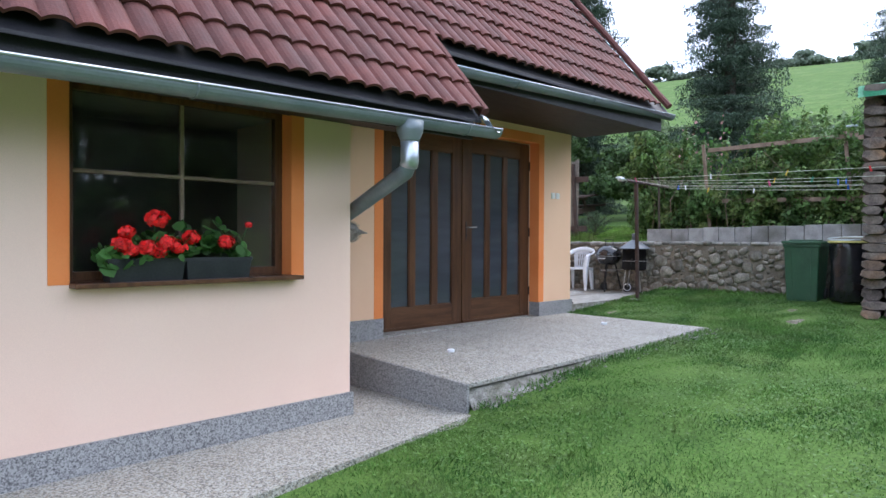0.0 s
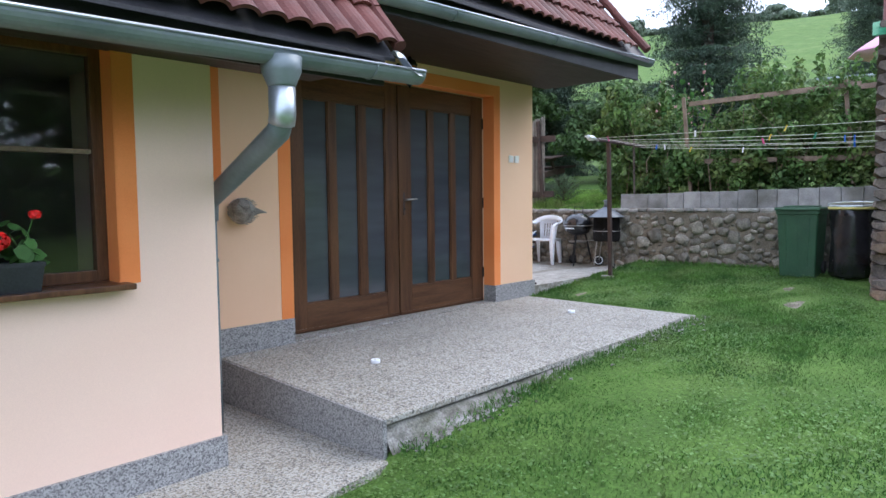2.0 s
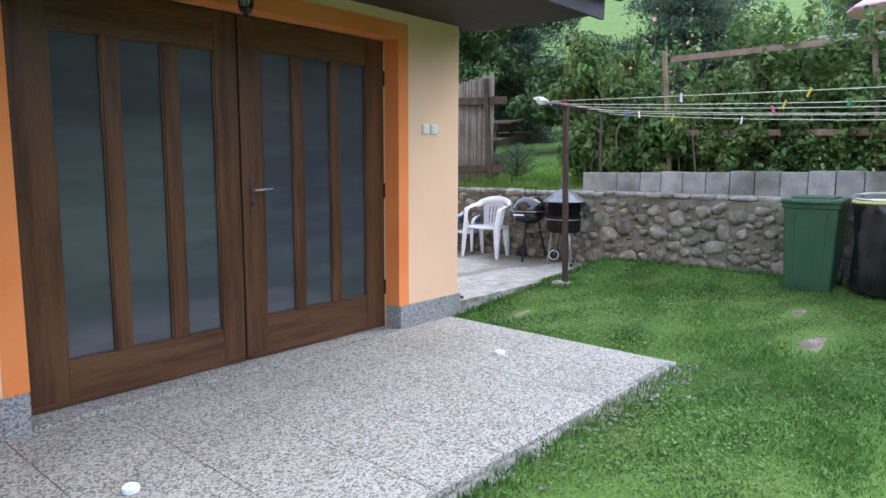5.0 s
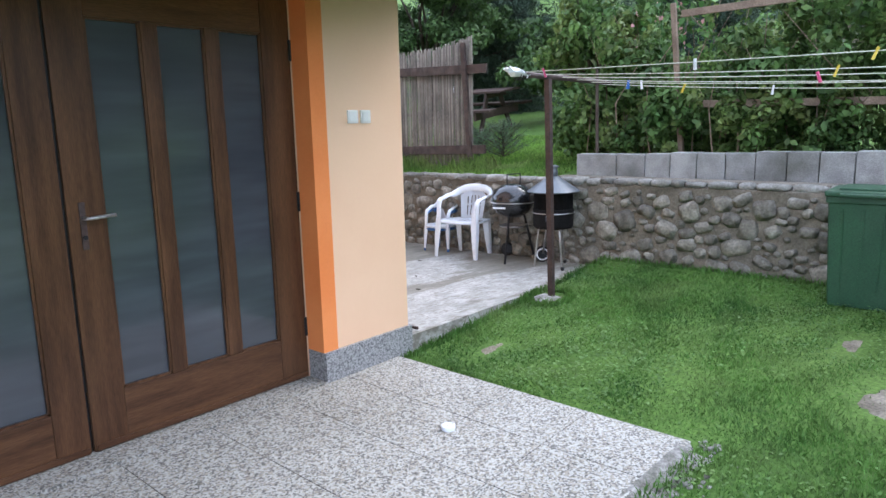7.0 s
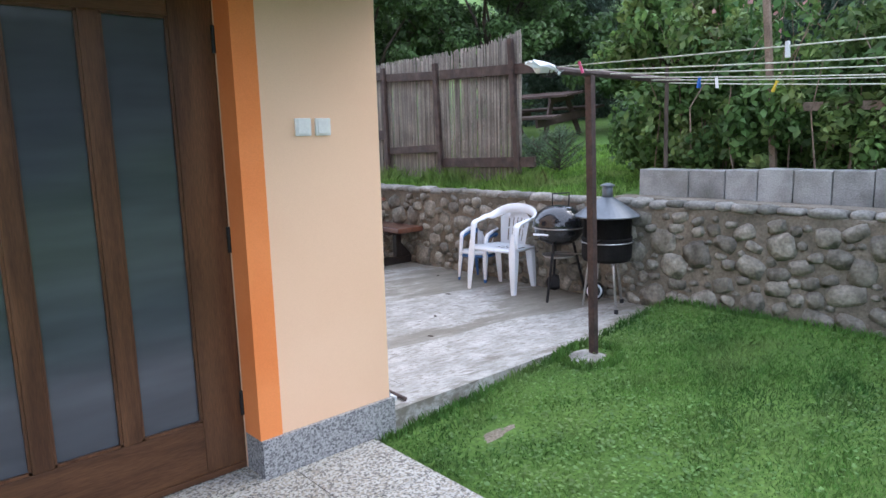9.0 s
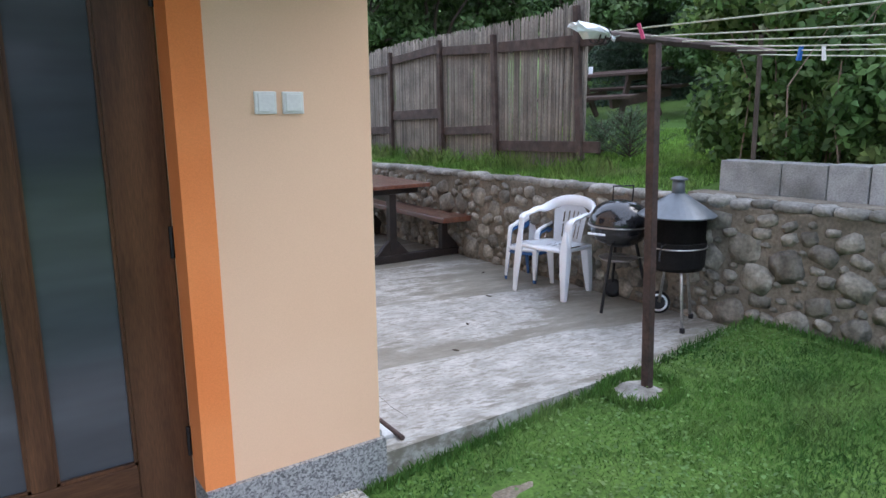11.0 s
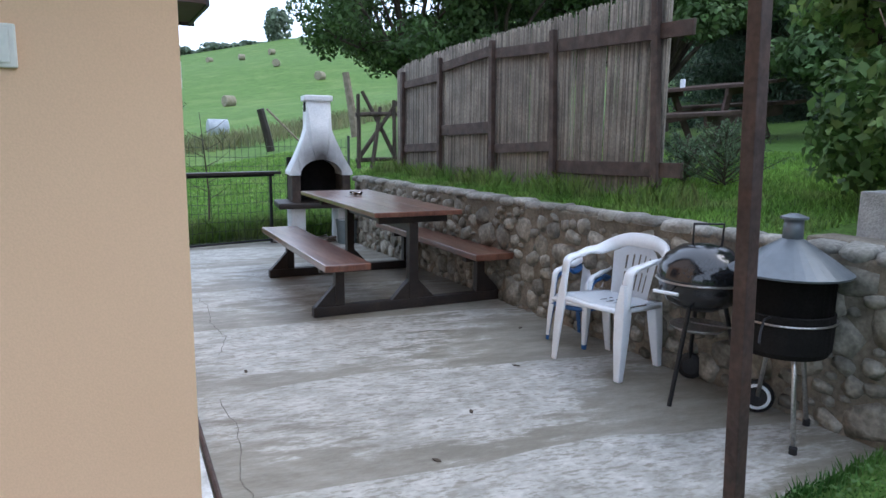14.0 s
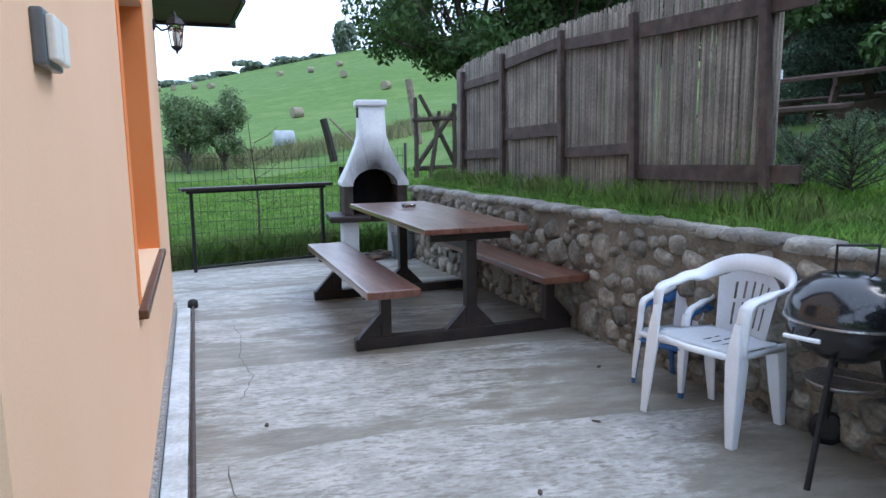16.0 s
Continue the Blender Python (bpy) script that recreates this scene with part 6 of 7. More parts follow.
# bent flashing at the end of the low eaves
fl = thing("eave_flashing", "bent bright metal flashing at the end of the eaves", "flashing", (3.86, 3.84, 2.33), kind="structure")
bm = bmesh.new()
rows = [[bm.verts.new((0.04 + 0.19 * i / 6, u, 0.05 * math.cos(u * 30) + 0.02 * math.sin(i) - 0.012 * i)) for u in (-0.05, -0.025, 0.0, 0.03)] for i in range(7)]
for p, q in zip(rows, rows[1:]):
    for i in range(3):
        bm.faces.new((p[i], p[i + 1], q[i + 1], q[i]))
bmesh.ops.solidify(bm, geom=bm.faces[:], thickness=0.003)
part("strip", bm, GALV, fl)
# cracks and litter on the patio
for pts in (((8.42, 6.05), (8.45, 6.5), (8.41, 6.9), (8.5, 7.4), (8.49, 7.9)), ((8.62, 8.6), (8.72, 9.0), (8.68, 9.4), (8.75, 9.9), (8.72, 10.3)), ((8.70, 9.0), (8.80, 8.9), (8.86, 8.95))):
    bm = bmesh.new()
    fine = []
    for (x0, y0), (x1, y1) in zip(pts, pts[1:]):
        for k in range(6):
            f = k / 6
            fine.append((x0 + (x1 - x0) * f + rng.uniform(-0.012, 0.012), y0 + (y1 - y0) * f))
    w = 0.0024
    vs = [(bm.verts.new((x - w * rng.uniform(0.5, 1.3), y, PZ + 0.002)), bm.verts.new((x + w * rng.uniform(0.5, 1.3), y, PZ + 0.002))) for x, y in fine]
    for p, q in zip(vs, vs[1:]):
        bm.faces.new((p[0], p[1], q[1], q[0]))
    tagged(part("crack", bm, JOINTFILL), "fine crack in the concrete patio", "crack", kind="structure")
for x, y in ((10.2, 7.6), (9.6, 7.1), (10.7, 8.3), (10.1, 9.4), (9.2, 6.7), (8.7, 8.2)):
    lf = thing("dead_leaf", "small dark dead leaf on the patio", "leaf", (x, y, PZ), rng.uniform(0, 360), "leaves on the patio")
    bm = prism(bmesh.new(), [(-0.022, 0), (-0.005, 0.011), (0.014, 0.008), (0.026, 0), (0.010, -0.010), (-0.008, -0.008)], 0.001, 0.006, "z")
    part("blade", bm, BARK, lf)

# ---- grass ----
gen = np.random.default_rng(7)


def blades(name, xy, hmin, hmax, width, material, label, lean=0.5, tufted=False):
    n = len(xy)
    z = land(xy[:, 0], xy[:, 1])
    a = gen.uniform(0, 2 * np.pi, n)
    h = gen.uniform(hmin, hmax, n)
    if tufted:
        h *= 0.62 + 0.30 * np.sin(xy[:, 0] * 5.1 + 2 * np.sin(xy[:, 1] * 3.7)) * np.sin(xy[:, 1] * 6.3 + xy[:, 0] * 1.9) + 0.28 * np.sin(xy[:, 0] * 1.3 + 0.7) * np.sin(xy[:, 1] * 1.7) + 0.10 * gen.normal(0, 1, n)
        h = np.maximum(h, 0.006)
    t = gen.uniform(0, 2 * np.pi, n)
    l = gen.uniform(0, lean, n) * h
    w = width * gen.uniform(0.6, 1.4, n)
    base = np.stack([xy[:, 0], xy[:, 1], z - 0.004], -1)
    side = np.stack([np.cos(a), np.sin(a), np.zeros(n)], -1) * w[:, None]
    tip = base + np.stack([np.cos(t) * l, np.sin(t) * l, h], -1)
    mid = (base + tip) / 2 + np.stack([-np.cos(t) * l * 0.15, -np.sin(t) * l * 0.15, h * 0.08], -1)
    v = np.stack([base - side, base + side, mid + side * 0.7, tip, mid - side * 0.7], 1).reshape(-1, 3)
    f = np.arange(n * 5).reshape(-1, 5)
    ob = quads(name, v, f, material)
    return tagged(ob, label, "grass", kind="stuff")


def off_paving(p, margin=0.0):
    x, y = p[:, 0], p[:, 1]
    ok = ~((x > 3.86 - margin) & (x < 8.03 + margin) & (y > front_y(x) - 0.03 - margin))
    ok &= ~((x <= 3.9) & (y > 3.6 + (x - 2.07) * 0.145 - margin))
    ok &= ~((x > 8.1) & (y > 5.79 - margin))
    ok &= ~((x > 7.9) & (y > 5.79)) & (x < 11.05)
    ok &= ~((x <= 8.13) & (y > 5.75))
    return ok


bare = [(9.75, 3.33, 0.22, 0.10), (8.95, 3.05, 0.36, 0.16), (8.5, 5.35, 0.22, 0.08), (9.66, 5.61, 0.2, 0.2)]


def off_bare(p):
    keep = np.ones(len(p), bool)
    for cx, cy, rx, ry in bare:
        q = ((p[:, 0] - cx) / rx) ** 2 + ((p[:, 1] - cy) / ry) ** 2
        keep &= gen.uniform(0, 1, len(p)) < np.clip(q / 2.2 - 0.12, 0.06, 1)
    return keep


pts = np.concatenate([gen.uniform((0.5, 0.2), (11.05, 5.8), (360000, 2)), gen.uniform((5.0, 2.4), (10.9, 5.8), (90000, 2))])
patch = 0.5 + 0.5 * np.sin(pts[:, 0] * 2.3 + np.sin(pts[:, 1] * 1.7) * 2) * np.sin(pts[:, 1] * 2.9 + pts[:, 0])
pts = pts[(gen.uniform(0, 1, len(pts)) < 0.55 + 0.45 * patch)]
pts = pts[off_paving(pts)]
pts = pts[off_bare(pts)]
blades("lawn_grass", pts, 0.010, 0.046, 0.0028, BLADE, "short green lawn grass with clover", 1.15, True)
# clover leaves in the turf
cp = gen.uniform((1.5, 0.6), (10.9, 5.8), (56000, 2))
cp = cp[off_paving(cp, 0.02)]
cp = cp[off_bare(cp)]
cp = cp[np.sin(cp[:, 0] * 1.9 + 1) * np.sin(cp[:, 1] * 2.3) + gen.normal(0, 0.4, len(cp)) > 0.1]
n = len(cp)
cz = land(cp[:, 0], cp[:, 1]) + gen.uniform(0.015, 0.04, n)
a = gen.uniform(0, 2 * np.pi, n)
s = gen.uniform(0.005, 0.0115, n)
tx, ty = gen.uniform(-0.4, 0.4, n), gen.uniform(-0.4, 0.4, n)
vv = []
for k in range(6):
    c, d = np.cos(a + k * np.pi / 3) * s * (1.25 if k % 2 else 0.8), np.sin(a + k * np.pi / 3) * s * (1.25 if k % 2 else 0.8)
    vv.append(np.stack([cp[:, 0] + c, cp[:, 1] + d, cz + c * tx + d * ty], -1))
tagged(quads("clover", np.stack(vv, 1).reshape(-1, 3), np.arange(n * 6).reshape(-1, 6), CLOVERLEAF), "small clover leaves among the lawn grass", "clover", kind="stuff")
# longer tufts at edges and on the terrace
ed = []
for _ in range(5200):
    k = gen.integers(0, 4)
    if k == 0:
        x = gen.uniform(8.0, 11.0); y = 5.78 - abs(gen.normal(0, 0.03))
    elif k == 1:
        x = gen.uniform(3.9, 8.0); y = front_y(x) - 0.03 - abs(gen.normal(0, 0.09))
    elif k == 2:
        x = 11.0 - abs(gen.normal(0, 0.03)); y = gen.uniform(2.4, 5.7)
    else:
        q = gen.uniform(0, 2 * np.pi); x = 9.66 + 0.2 * math.cos(q) + gen.normal(0, 0.02); y = min(5.61 + 0.2 * math.sin(q) + gen.normal(0, 0.02), 5.78)
    ed.append((x, y))
blades("edge_grass", np.array(ed), 0.025, 0.075, 0.004, BLADE, "longer grass along paving and walls", 0.7)
tp = np.concatenate([gen.uniform((11.32, 6.6), (14.5, 13.6), (60000, 2)), gen.uniform((11.32, 7.5), (11.7, 13.2), (9000, 2))])
tp = tp[~((tp[:, 0] < 11.66) & (tp[:, 1] < 6.42))]
blades("terrace_grass", tp, 0.02, 0.065, 0.0065, LUSHGRASS, "green grass on the terrace behind the wall", 0.8)
ft = np.stack([11.60 + gen.normal(0, 0.10, 5200), gen.uniform(7.6, 13.2, 5200)], -1)
ft = ft[(ft[:, 0] > 11.36) & (np.sin(ft[:, 1] * 5) + gen.normal(0, 0.5, len(ft)) > -0.3)]
blades("fence_grass", ft, 0.05, 0.22, 0.0045, TALLGRASS, "tall tufts of grass at the foot of the reed fence", 0.9)
mp_ = gen.uniform((6.5, 12.95), (14, 27), (70000, 2))
mp_ = mp_[(mp_[:, 1] > 13.3 + (mp_[:, 0] - 8.2) * 0.18)]
blades("meadow_grass", mp_, 0.03, 0.09, 0.009, LUSHGRASS, "uncut meadow grass beyond the patio", 0.9)
mf = np.stack([gen.uniform(8.2, 11.2, 9000), 13.25 + np.abs(gen.normal(0, 0.35, 9000))], -1)
mf[:, 1] += (mf[:, 0] - 8.2) * 0.18
blades("fence_meadow_grass", mf, 0.12, 0.42, 0.006, TALLGRASS, "tall grass growing through the wire fence", 0.8)
rd = np.stack([gen.uniform(2, 40, 16000), gen.uniform(31, 36, 16000)], -1)
blades("dry_grass", rd, 0.2, 0.6, 0.012, mat("dry_meadow_grass", (0.15, 0.17, 0.075), (0.22, 0.21, 0.10), scale=1, rough=0.8, bump=0, island=0.3), "brownish tall dry grass strip in the meadow", 0.7)
for cx, cy, rx, ry in bare:
    bm = bmesh.new()
    ring = []
    c0 = bm.verts.new((cx, cy, ground_at(cx, cy) + 0.006))
    for k in range(20):
        q = 2 * math.pi * k / 20
        f = 1 + 0.2 * math.sin(3 * q + cx) + 0.1 * math.sin(7 * q)
        x, y = cx + 0.85 * rx * f * math.cos(q), cy + 0.85 * ry * f * math.sin(q)
        ring.append(bm.verts.new((x, y, ground_at(x, y) - 0.004)))
    for k in range(20):
        bm.faces.new((c0, ring[k], ring[(k + 1) % 20]))
    tagged(part("bare_patch", bm, SOIL), "worn bare patch of dry soil in the lawn", "bare soil", kind="structure")


# ---- leaves ----
def leaf_cloud(centres, normals, size, ratio=0.55, droop=0.0):
    """A pointed leaf at every centre."""
    n = len(centres)
    s = size * gen.uniform(0.6, 1.3, n)
    nn = normals / np.maximum(np.linalg.norm(normals, axis=1, keepdims=True), 1e-6)
    r = gen.normal(0, 1, (n, 3))
    r[:, 2] -= droop
    u = r - nn * np.sum(r * nn, 1, keepdims=True)
    u /= np.maximum(np.linalg.norm(u, axis=1, keepdims=True), 1e-6)
    v = np.cross(nn, u)
    p = [centres - u * s[:, None], centres - v * (s * ratio)[:, None] - u * (s * 0.1)[:, None] + nn * (s * 0.15)[:, None], centres + u * s[:, None] - nn * (s * 0.2)[:, None], centres + v * (s * ratio)[:, None] - u * (s * 0.1)[:, None] + nn * (s * 0.15)[:, None]]
    return np.stack(p, 1).reshape(-1, 3), np.arange(n * 4).reshape(-1, 4)


def clumps(blobs, per):
    """Points near the skins of uneven blobs (x, y, z, rx, ry, rz), with their outward normals."""
    cs, ns = [], []
    for x, y, z, rx, ry, rz in blobs:
        k = max(int(per * (rx * ry + ry * rz + rx * rz) / 3), 8)
        d = gen.normal(0, 1, (k, 3))
        d /= np.linalg.norm(d, axis=1, keepdims=True)
        rad = gen.uniform(0.35, 1.08, (k, 1)) ** 0.6
        cs.append(np.array((x, y, z)) + d * rad * np.array((rx, ry, rz)))
        ns.append(d + gen.normal(0, 0.6, (k, 3)) + np.array((0, 0, 0.35)))
    return np.concatenate(cs), np.concatenate(ns)


def hedge():
    t = thing("bramble_hedge", "dense green raspberry and bramble hedge along the trellis", "hedge", (12.4, 3.0, 1.5))
    blobs = []
    for _ in range(460):
        y = gen.uniform(-3.0, 6.9)
        x = 11.97 + 1.3 * gen.uniform(0, 1) ** 1.25
        hmax = 1.45 + 0.28 * math.sin(y * 1.9) + 0.2 * math.sin(y * 4.3 + 1) - max(0, y - 5.9) * 0.75 - (0.3 if x < 11.9 else 0)
        z = gen.uniform(0.1, max(hmax, 0.3))
        r = gen.uniform(0.13, 0.30)
        blobs.append((x - 12.4, y - 3.0, z, r, r, r * 1.1))
    for _ in range(64):
        y = gen.uniform(-2, 6.2)
        blobs.append((gen.uniform(11.9, 12.8) - 12.4, y - 3.0, 1.5 + gen.uniform(0.1, 0.5), 0.08, 0.08, 0.22))
    for _ in range(270):      # loose sprays in front of the rails
        y, z = gen.uniform(-2.5, 6.5), gen.uniform(0.05, 1.6)
        r = gen.uniform(0.07, 0.17)
        blobs.append((gen.uniform(11.70, 11.98) - 12.4, y - 3.0, z * (1.0 if gen.uniform() < 0.5 else 0.45), r, r, r * 1.2))
    c, nr = clumps(blobs, 3200)
    v, f = leaf_cloud(c, nr, 0.044, 0.58, 0.6)
    quads("leaves", v, f, HEDGELEAF, t)
    bm = bmesh.new()
    for _ in range(130):
        x, y = gen.uniform(-0.7, 0.6), gen.uniform(-6, 3.7)
        h = gen.uniform(0.6, 1.7)
        tube(bm, [(x, y, -0.1), (x + gen.normal(0, 0.1), y + gen.normal(0, 0.1), h * 0.6), (x + gen.normal(0, 0.2), y + gen.normal(0, 0.2), h)], [0.008, 0.006, 0.003], 5)
    tagged(part("cane_tangle", bm, TRELLIS, t, "brown canes"), kind="stuff")


hedge()
for x, y, h in ((12.3, 6.05, 2.15), (12.4, 5.85, 2.35), (12.3, 5.55, 2.05), (12.5, 5.4, 2.3)):
    g0 = ground_at(x, y)
    t = thing("hollyhock", "tall hollyhock stalk with pale red flowers above the hedge", "flower", (x, y, g0), 0, "hollyhocks in the hedge")
    part("stalk", tube(bmesh.new(), [(0, 0, 0), (0.02, 0.01, h * 0.6), (0.0, 0.03, h)], [0.012, 0.009, 0.004], 6), PLANTLEAF, t)
    zc = gen.uniform(0.6, 0.98, 11) * h
    d = gen.normal(0, 1, (11, 3)) * (1, 1, 0.2)
    v, f = leaf_cloud(np.stack([d[:, 0] * 0.035, d[:, 1] * 0.035 + 0.02, zc], -1), d, 0.028, 0.9)
    tagged(quads("blossom", v, f, ROSEPETAL, t), kind="stuff")
    zc = gen.uniform(0.15, 0.9, 34) * h
    d = gen.normal(0, 1, (34, 3))
    v, f = leaf_cloud(np.stack([d[:, 0] * 0.07, d[:, 1] * 0.07, zc], -1), d + (0, 0, 1), 0.05, 0.8)
    quads("leaves", v, f, PLANTLEAF, t)


def spruce(x, y, h, r, label, low=0.06, dens=0.8, name="spruce_tree"):
    """A straight trunk with whorls of drooping limbs, hung with needle sprays."""
    t = thing(name, label, "tree", (x, y, ground_at(x, y)))
    part("trunk", tube(bmesh.new(), [(0, 0, -0.3), (0.03, 0, h * 0.5), (0, 0.02, h)], [h * 0.018, h * 0.010, 0.01], 9), BARK, t)
    bm = bmesh.new()
    cs, ns = [], []
    levels = int(h * 3.2)
    for k in range(levels):
        fz = low + (1 - low) * (k + gen.uniform(-0.3, 0.3)) / levels
        if fz >= 0.99:
            continue
        L0 = r * (1 - fz) ** 0.85 * (0.88 + 0.14 * math.sin(k * 2.4))
        for j in range(10):
            a = gen.uniform(0, 2 * np.pi)
            L = L0 * gen.uniform(0.6, 1.12) + 0.10
            z0 = fz * h
            ca, sa = math.cos(a), math.sin(a)
            p = [Vector((0, 0, z0)), Vector((ca * L * 0.5, sa * L * 0.5, z0 - L * 0.10)), Vector((ca * L, sa * L, z0 - L * 0.16 + 0.05 * L))]
            tube(bm, p, [0.03 * L / r + 0.008, 0.012, 0.004], 4, False)
            m = int(230 * L * dens) + 8
            u = gen.uniform(0.12, 1.02, m)
            wd = L * 0.24 * (1.1 - u * 0.7)
            off = gen.normal(0, 1, m) * wd
            hang = np.abs(gen.normal(0, 0.16, m)) * (0.5 + L * 0.45)
            cs.append(np.stack([ca * L * u - sa * off, sa * L * u + ca * off, z0 - L * 0.2 * u + 0.06 * L * u * u - hang], -1))
            nv = gen.normal(0, 0.7, (m, 3))
            nv[:, 2] += 0.8
            ns.append(nv)
    tagged(part("branchwork", bm, BARK, t), kind="stuff")
    c, nr = np.concatenate(cs), np.concatenate(ns)
    v, f = leaf_cloud(c, nr, 0.0028 * h + 0.040, 0.17, 1.4)
    quads("crown", v, f, NEEDLE, t, "dark drooping needle sprays")
    return t


spruce(22.6, 9.3, 13.5, 2.5, "tall dark spruce above the hedge", 0.02, 1.1)
spruce(19.4, 12.9, 12.0, 2.2, "dark spruce behind the house corner", 0.02, 1.2)
spruce(41.0, 8.0, 14.0, 3.0, "dark spruce at the edge of the garden", 0.03, 0.8)
spruce(23.0, 16.8, 12.5, 3.0, "dark spruce among the garden trees", 0.02, 0.9)


def tree(x, y, h, crown, label, material, trunk_r=0.12, seed=3, per=420, leaf=0.07, name="tree", base=None, puff=1.0):
    """A leaning trunk that forks into limbs, each with clumps of leaves; crown: (dx, dy, z, spread, height)."""
    r = random.Random(seed)
    z0 = ground_at(x, y)
    t = thing(name, label, "tree", (x, y, z0))
    bm = bmesh.new()
    dx, dy, cz, sp, ch = crown
    fork = Vector((dx * 0.4, dy * 0.4, (base or cz - ch * 0.5) * 0.8))
    tube(bm, [(0, 0, -0.2), fork * 0.5 + Vector((0.04, 0, 0)), fork], [trunk_r * 1.2, trunk_r, trunk_r * 0.8], 9)
    part("trunk", bm, BARK, t)
    blobs = []
    bm = bmesh.new()
    for _ in range(26):
        a, q = r.uniform(0, 2 * math.pi), r.uniform(0.2, 1.0) ** 0.6
        e = Vector((dx + math.cos(a) * sp * q, dy + math.sin(a) * sp * q, cz + r.uniform(-0.5, 0.5) * ch * (1.1 - q * 0.4)))
        mid = fork.lerp(e, 0.5) + Vector((r.uniform(-.2, .2), r.uniform(-.2, .2), 0.15))
        tube(bm, [fork, mid, e], [trunk_r * 0.45, trunk_r * 0.22, 0.012], 6)
        for _ in range(4):
            s = r.uniform(0.16, 0.30) * (sp / 1.6) ** 0.5 * puff
            o = Vector((r.gauss(0, 0.28), r.gauss(0, 0.28), r.gauss(0, 0.22))) * (sp / 1.6)
            b = e + o
            blobs.append((b.x, b.y, b.z, s * 1.3, s * 1.3, s))
            tube(bm, [e.lerp(mid, 0.2), b], [0.012, 0.005], 4, False)
    tagged(part("branchwork", bm, BARK, t), kind="stuff")
    c, nr = clumps(blobs, per / 0.15)
    v, f = leaf_cloud(c, nr, leaf, 0.5, 0.5)
    quads("crown", v, f, material, t, "uneven leafy crown")
    return t


tree(13.3, 15.6, 5, (-0.35, 0.0, 2.75, 2.0, 2.5), "apple tree leaning over the end of the reed fence", TREELEAF, 0.12, 3, 280, 0.055, "apple_tree")
tree(14.2, 14.4, 5, (0.2, 0.1, 2.5, 1.9, 2.9), "leafy dark garden tree behind the reed fence", TREELEAF, 0.13, 5, 420, 0.06)
tree(16.9, 13.3, 6, (0.0, 0.2, 2.6, 1.9, 3.4), "leafy dark garden tree behind the reed fence", TREELEAF, 0.14, 8, 420, 0.065)
tree(16.7, 9.0, 5, (0.1, 0.0, 1.35, 1.3, 1.7), "leafy dark tree beside the picnic table", TREELEAF, 0.13, 9, 420, 0.065)
tree(12.75, 6.85, 3, (0.0, -0.1, 1.25, 0.6, 1.3), "young leafy fruit tree on the terrace", HEDGELEAF, 0.06, 11, 460, 0.05, "fruit_tree", 0.7)
tree(9.0, 30.5, 3, (0, 0, 1.55, 0.62, 2.2), "round willow bush at the meadow's edge", BUSHLEAF, 0.06, 12, 100, 0.06, "willow_bush", 0.3, 1.7)
tree(10.25, 30.8, 3, (0, 0, 1.6, 0.66, 2.3), "round willow bush at the meadow's edge", BUSHLEAF, 0.06, 13, 100, 0.06, "willow_bush", 0.3, 1.7)
tree(32.5, 13.5, 3, (0, 0, 1.6, 1.5, 2.0), "round bush on the hillside", BUSHLEAF, 0.07, 14, 220, 0.10, "bush", 0.4)


def young_conifer(x, y, h):
    """A knee-high conifer: many rising twigs clad in short needles."""
    t = thing("young_conifer", "small feathery blue-green conifer shrub on the terrace", "shrub", (x, y, ground_at(x, y)), 0, "young conifers on the terrace")
    bm = bmesh.new()
    cs, ns = [], []
    for k in range(54):
        a, f = gen.uniform(0, 2 * np.pi), gen.uniform(0.02, 0.9)
        z0 = f * h * 0.85
        L = h * (0.95 - 0.62 * f) * gen.uniform(0.6, 1.15)
        d = np.array((math.cos(a) * 0.88, math.sin(a) * 0.88, 0.40 + 0.35 * f))
        tube(bm, [(0, 0, z0), tuple(d * L * 0.6 + (0, 0, z0)), tuple(d * L + (0, 0, z0 + 0.02))], [0.006, 0.004, 0.002], 4, False)
        u = gen.uniform(0.15, 1.05, 60)
        cs.append(u[:, None] * d * L + (0, 0, z0) + gen.normal(0, 0.016, (60, 3)))
        ns.append(gen.normal(0, 1, (60, 3)))
    tube(bm, [(0, 0, -0.05), (0.01, 0, h)], [0.016, 0.004], 6)
    tagged(part("twigwork", bm, BARK, t), kind="stuff")
    v, f = leaf_cloud(np.concatenate(cs), np.concatenate(ns), 0.024, 0.15)
    quads("needles", v, f, YOUNGNEEDLE, t, "blue-green needles")


young_conifer(12.45, 8.07, 0.52)
young_conifer(12.5, 8.52, 0.42)

# bare sapling behind the rail
t = thing("bare_sapling", "thin leafless sapling behind the counter rail", "sapling", (9.35, 13.75, ground_at(9.35, 13.75)))
part("stem", tube(bmesh.new(), [(0, 0, 0), (0.02, 0, 0.7), (-0.02, 0, 1.25), (-0.06, 0, 1.75)], [0.016, 0.012, 0.008, 0.003], 6), BARK, t)
for k in range(9):
    z = 0.6 + 0.11 * k
    s = -1 if k % 2 else 1
    part("twig", tube(bmesh.new(), [(0, 0, z), (s * 0.16, 0.03, z + 0.08), (s * 0.30, 0.0, z + 0.20)], [0.006, 0.004, 0.002], 5), BARK, t)


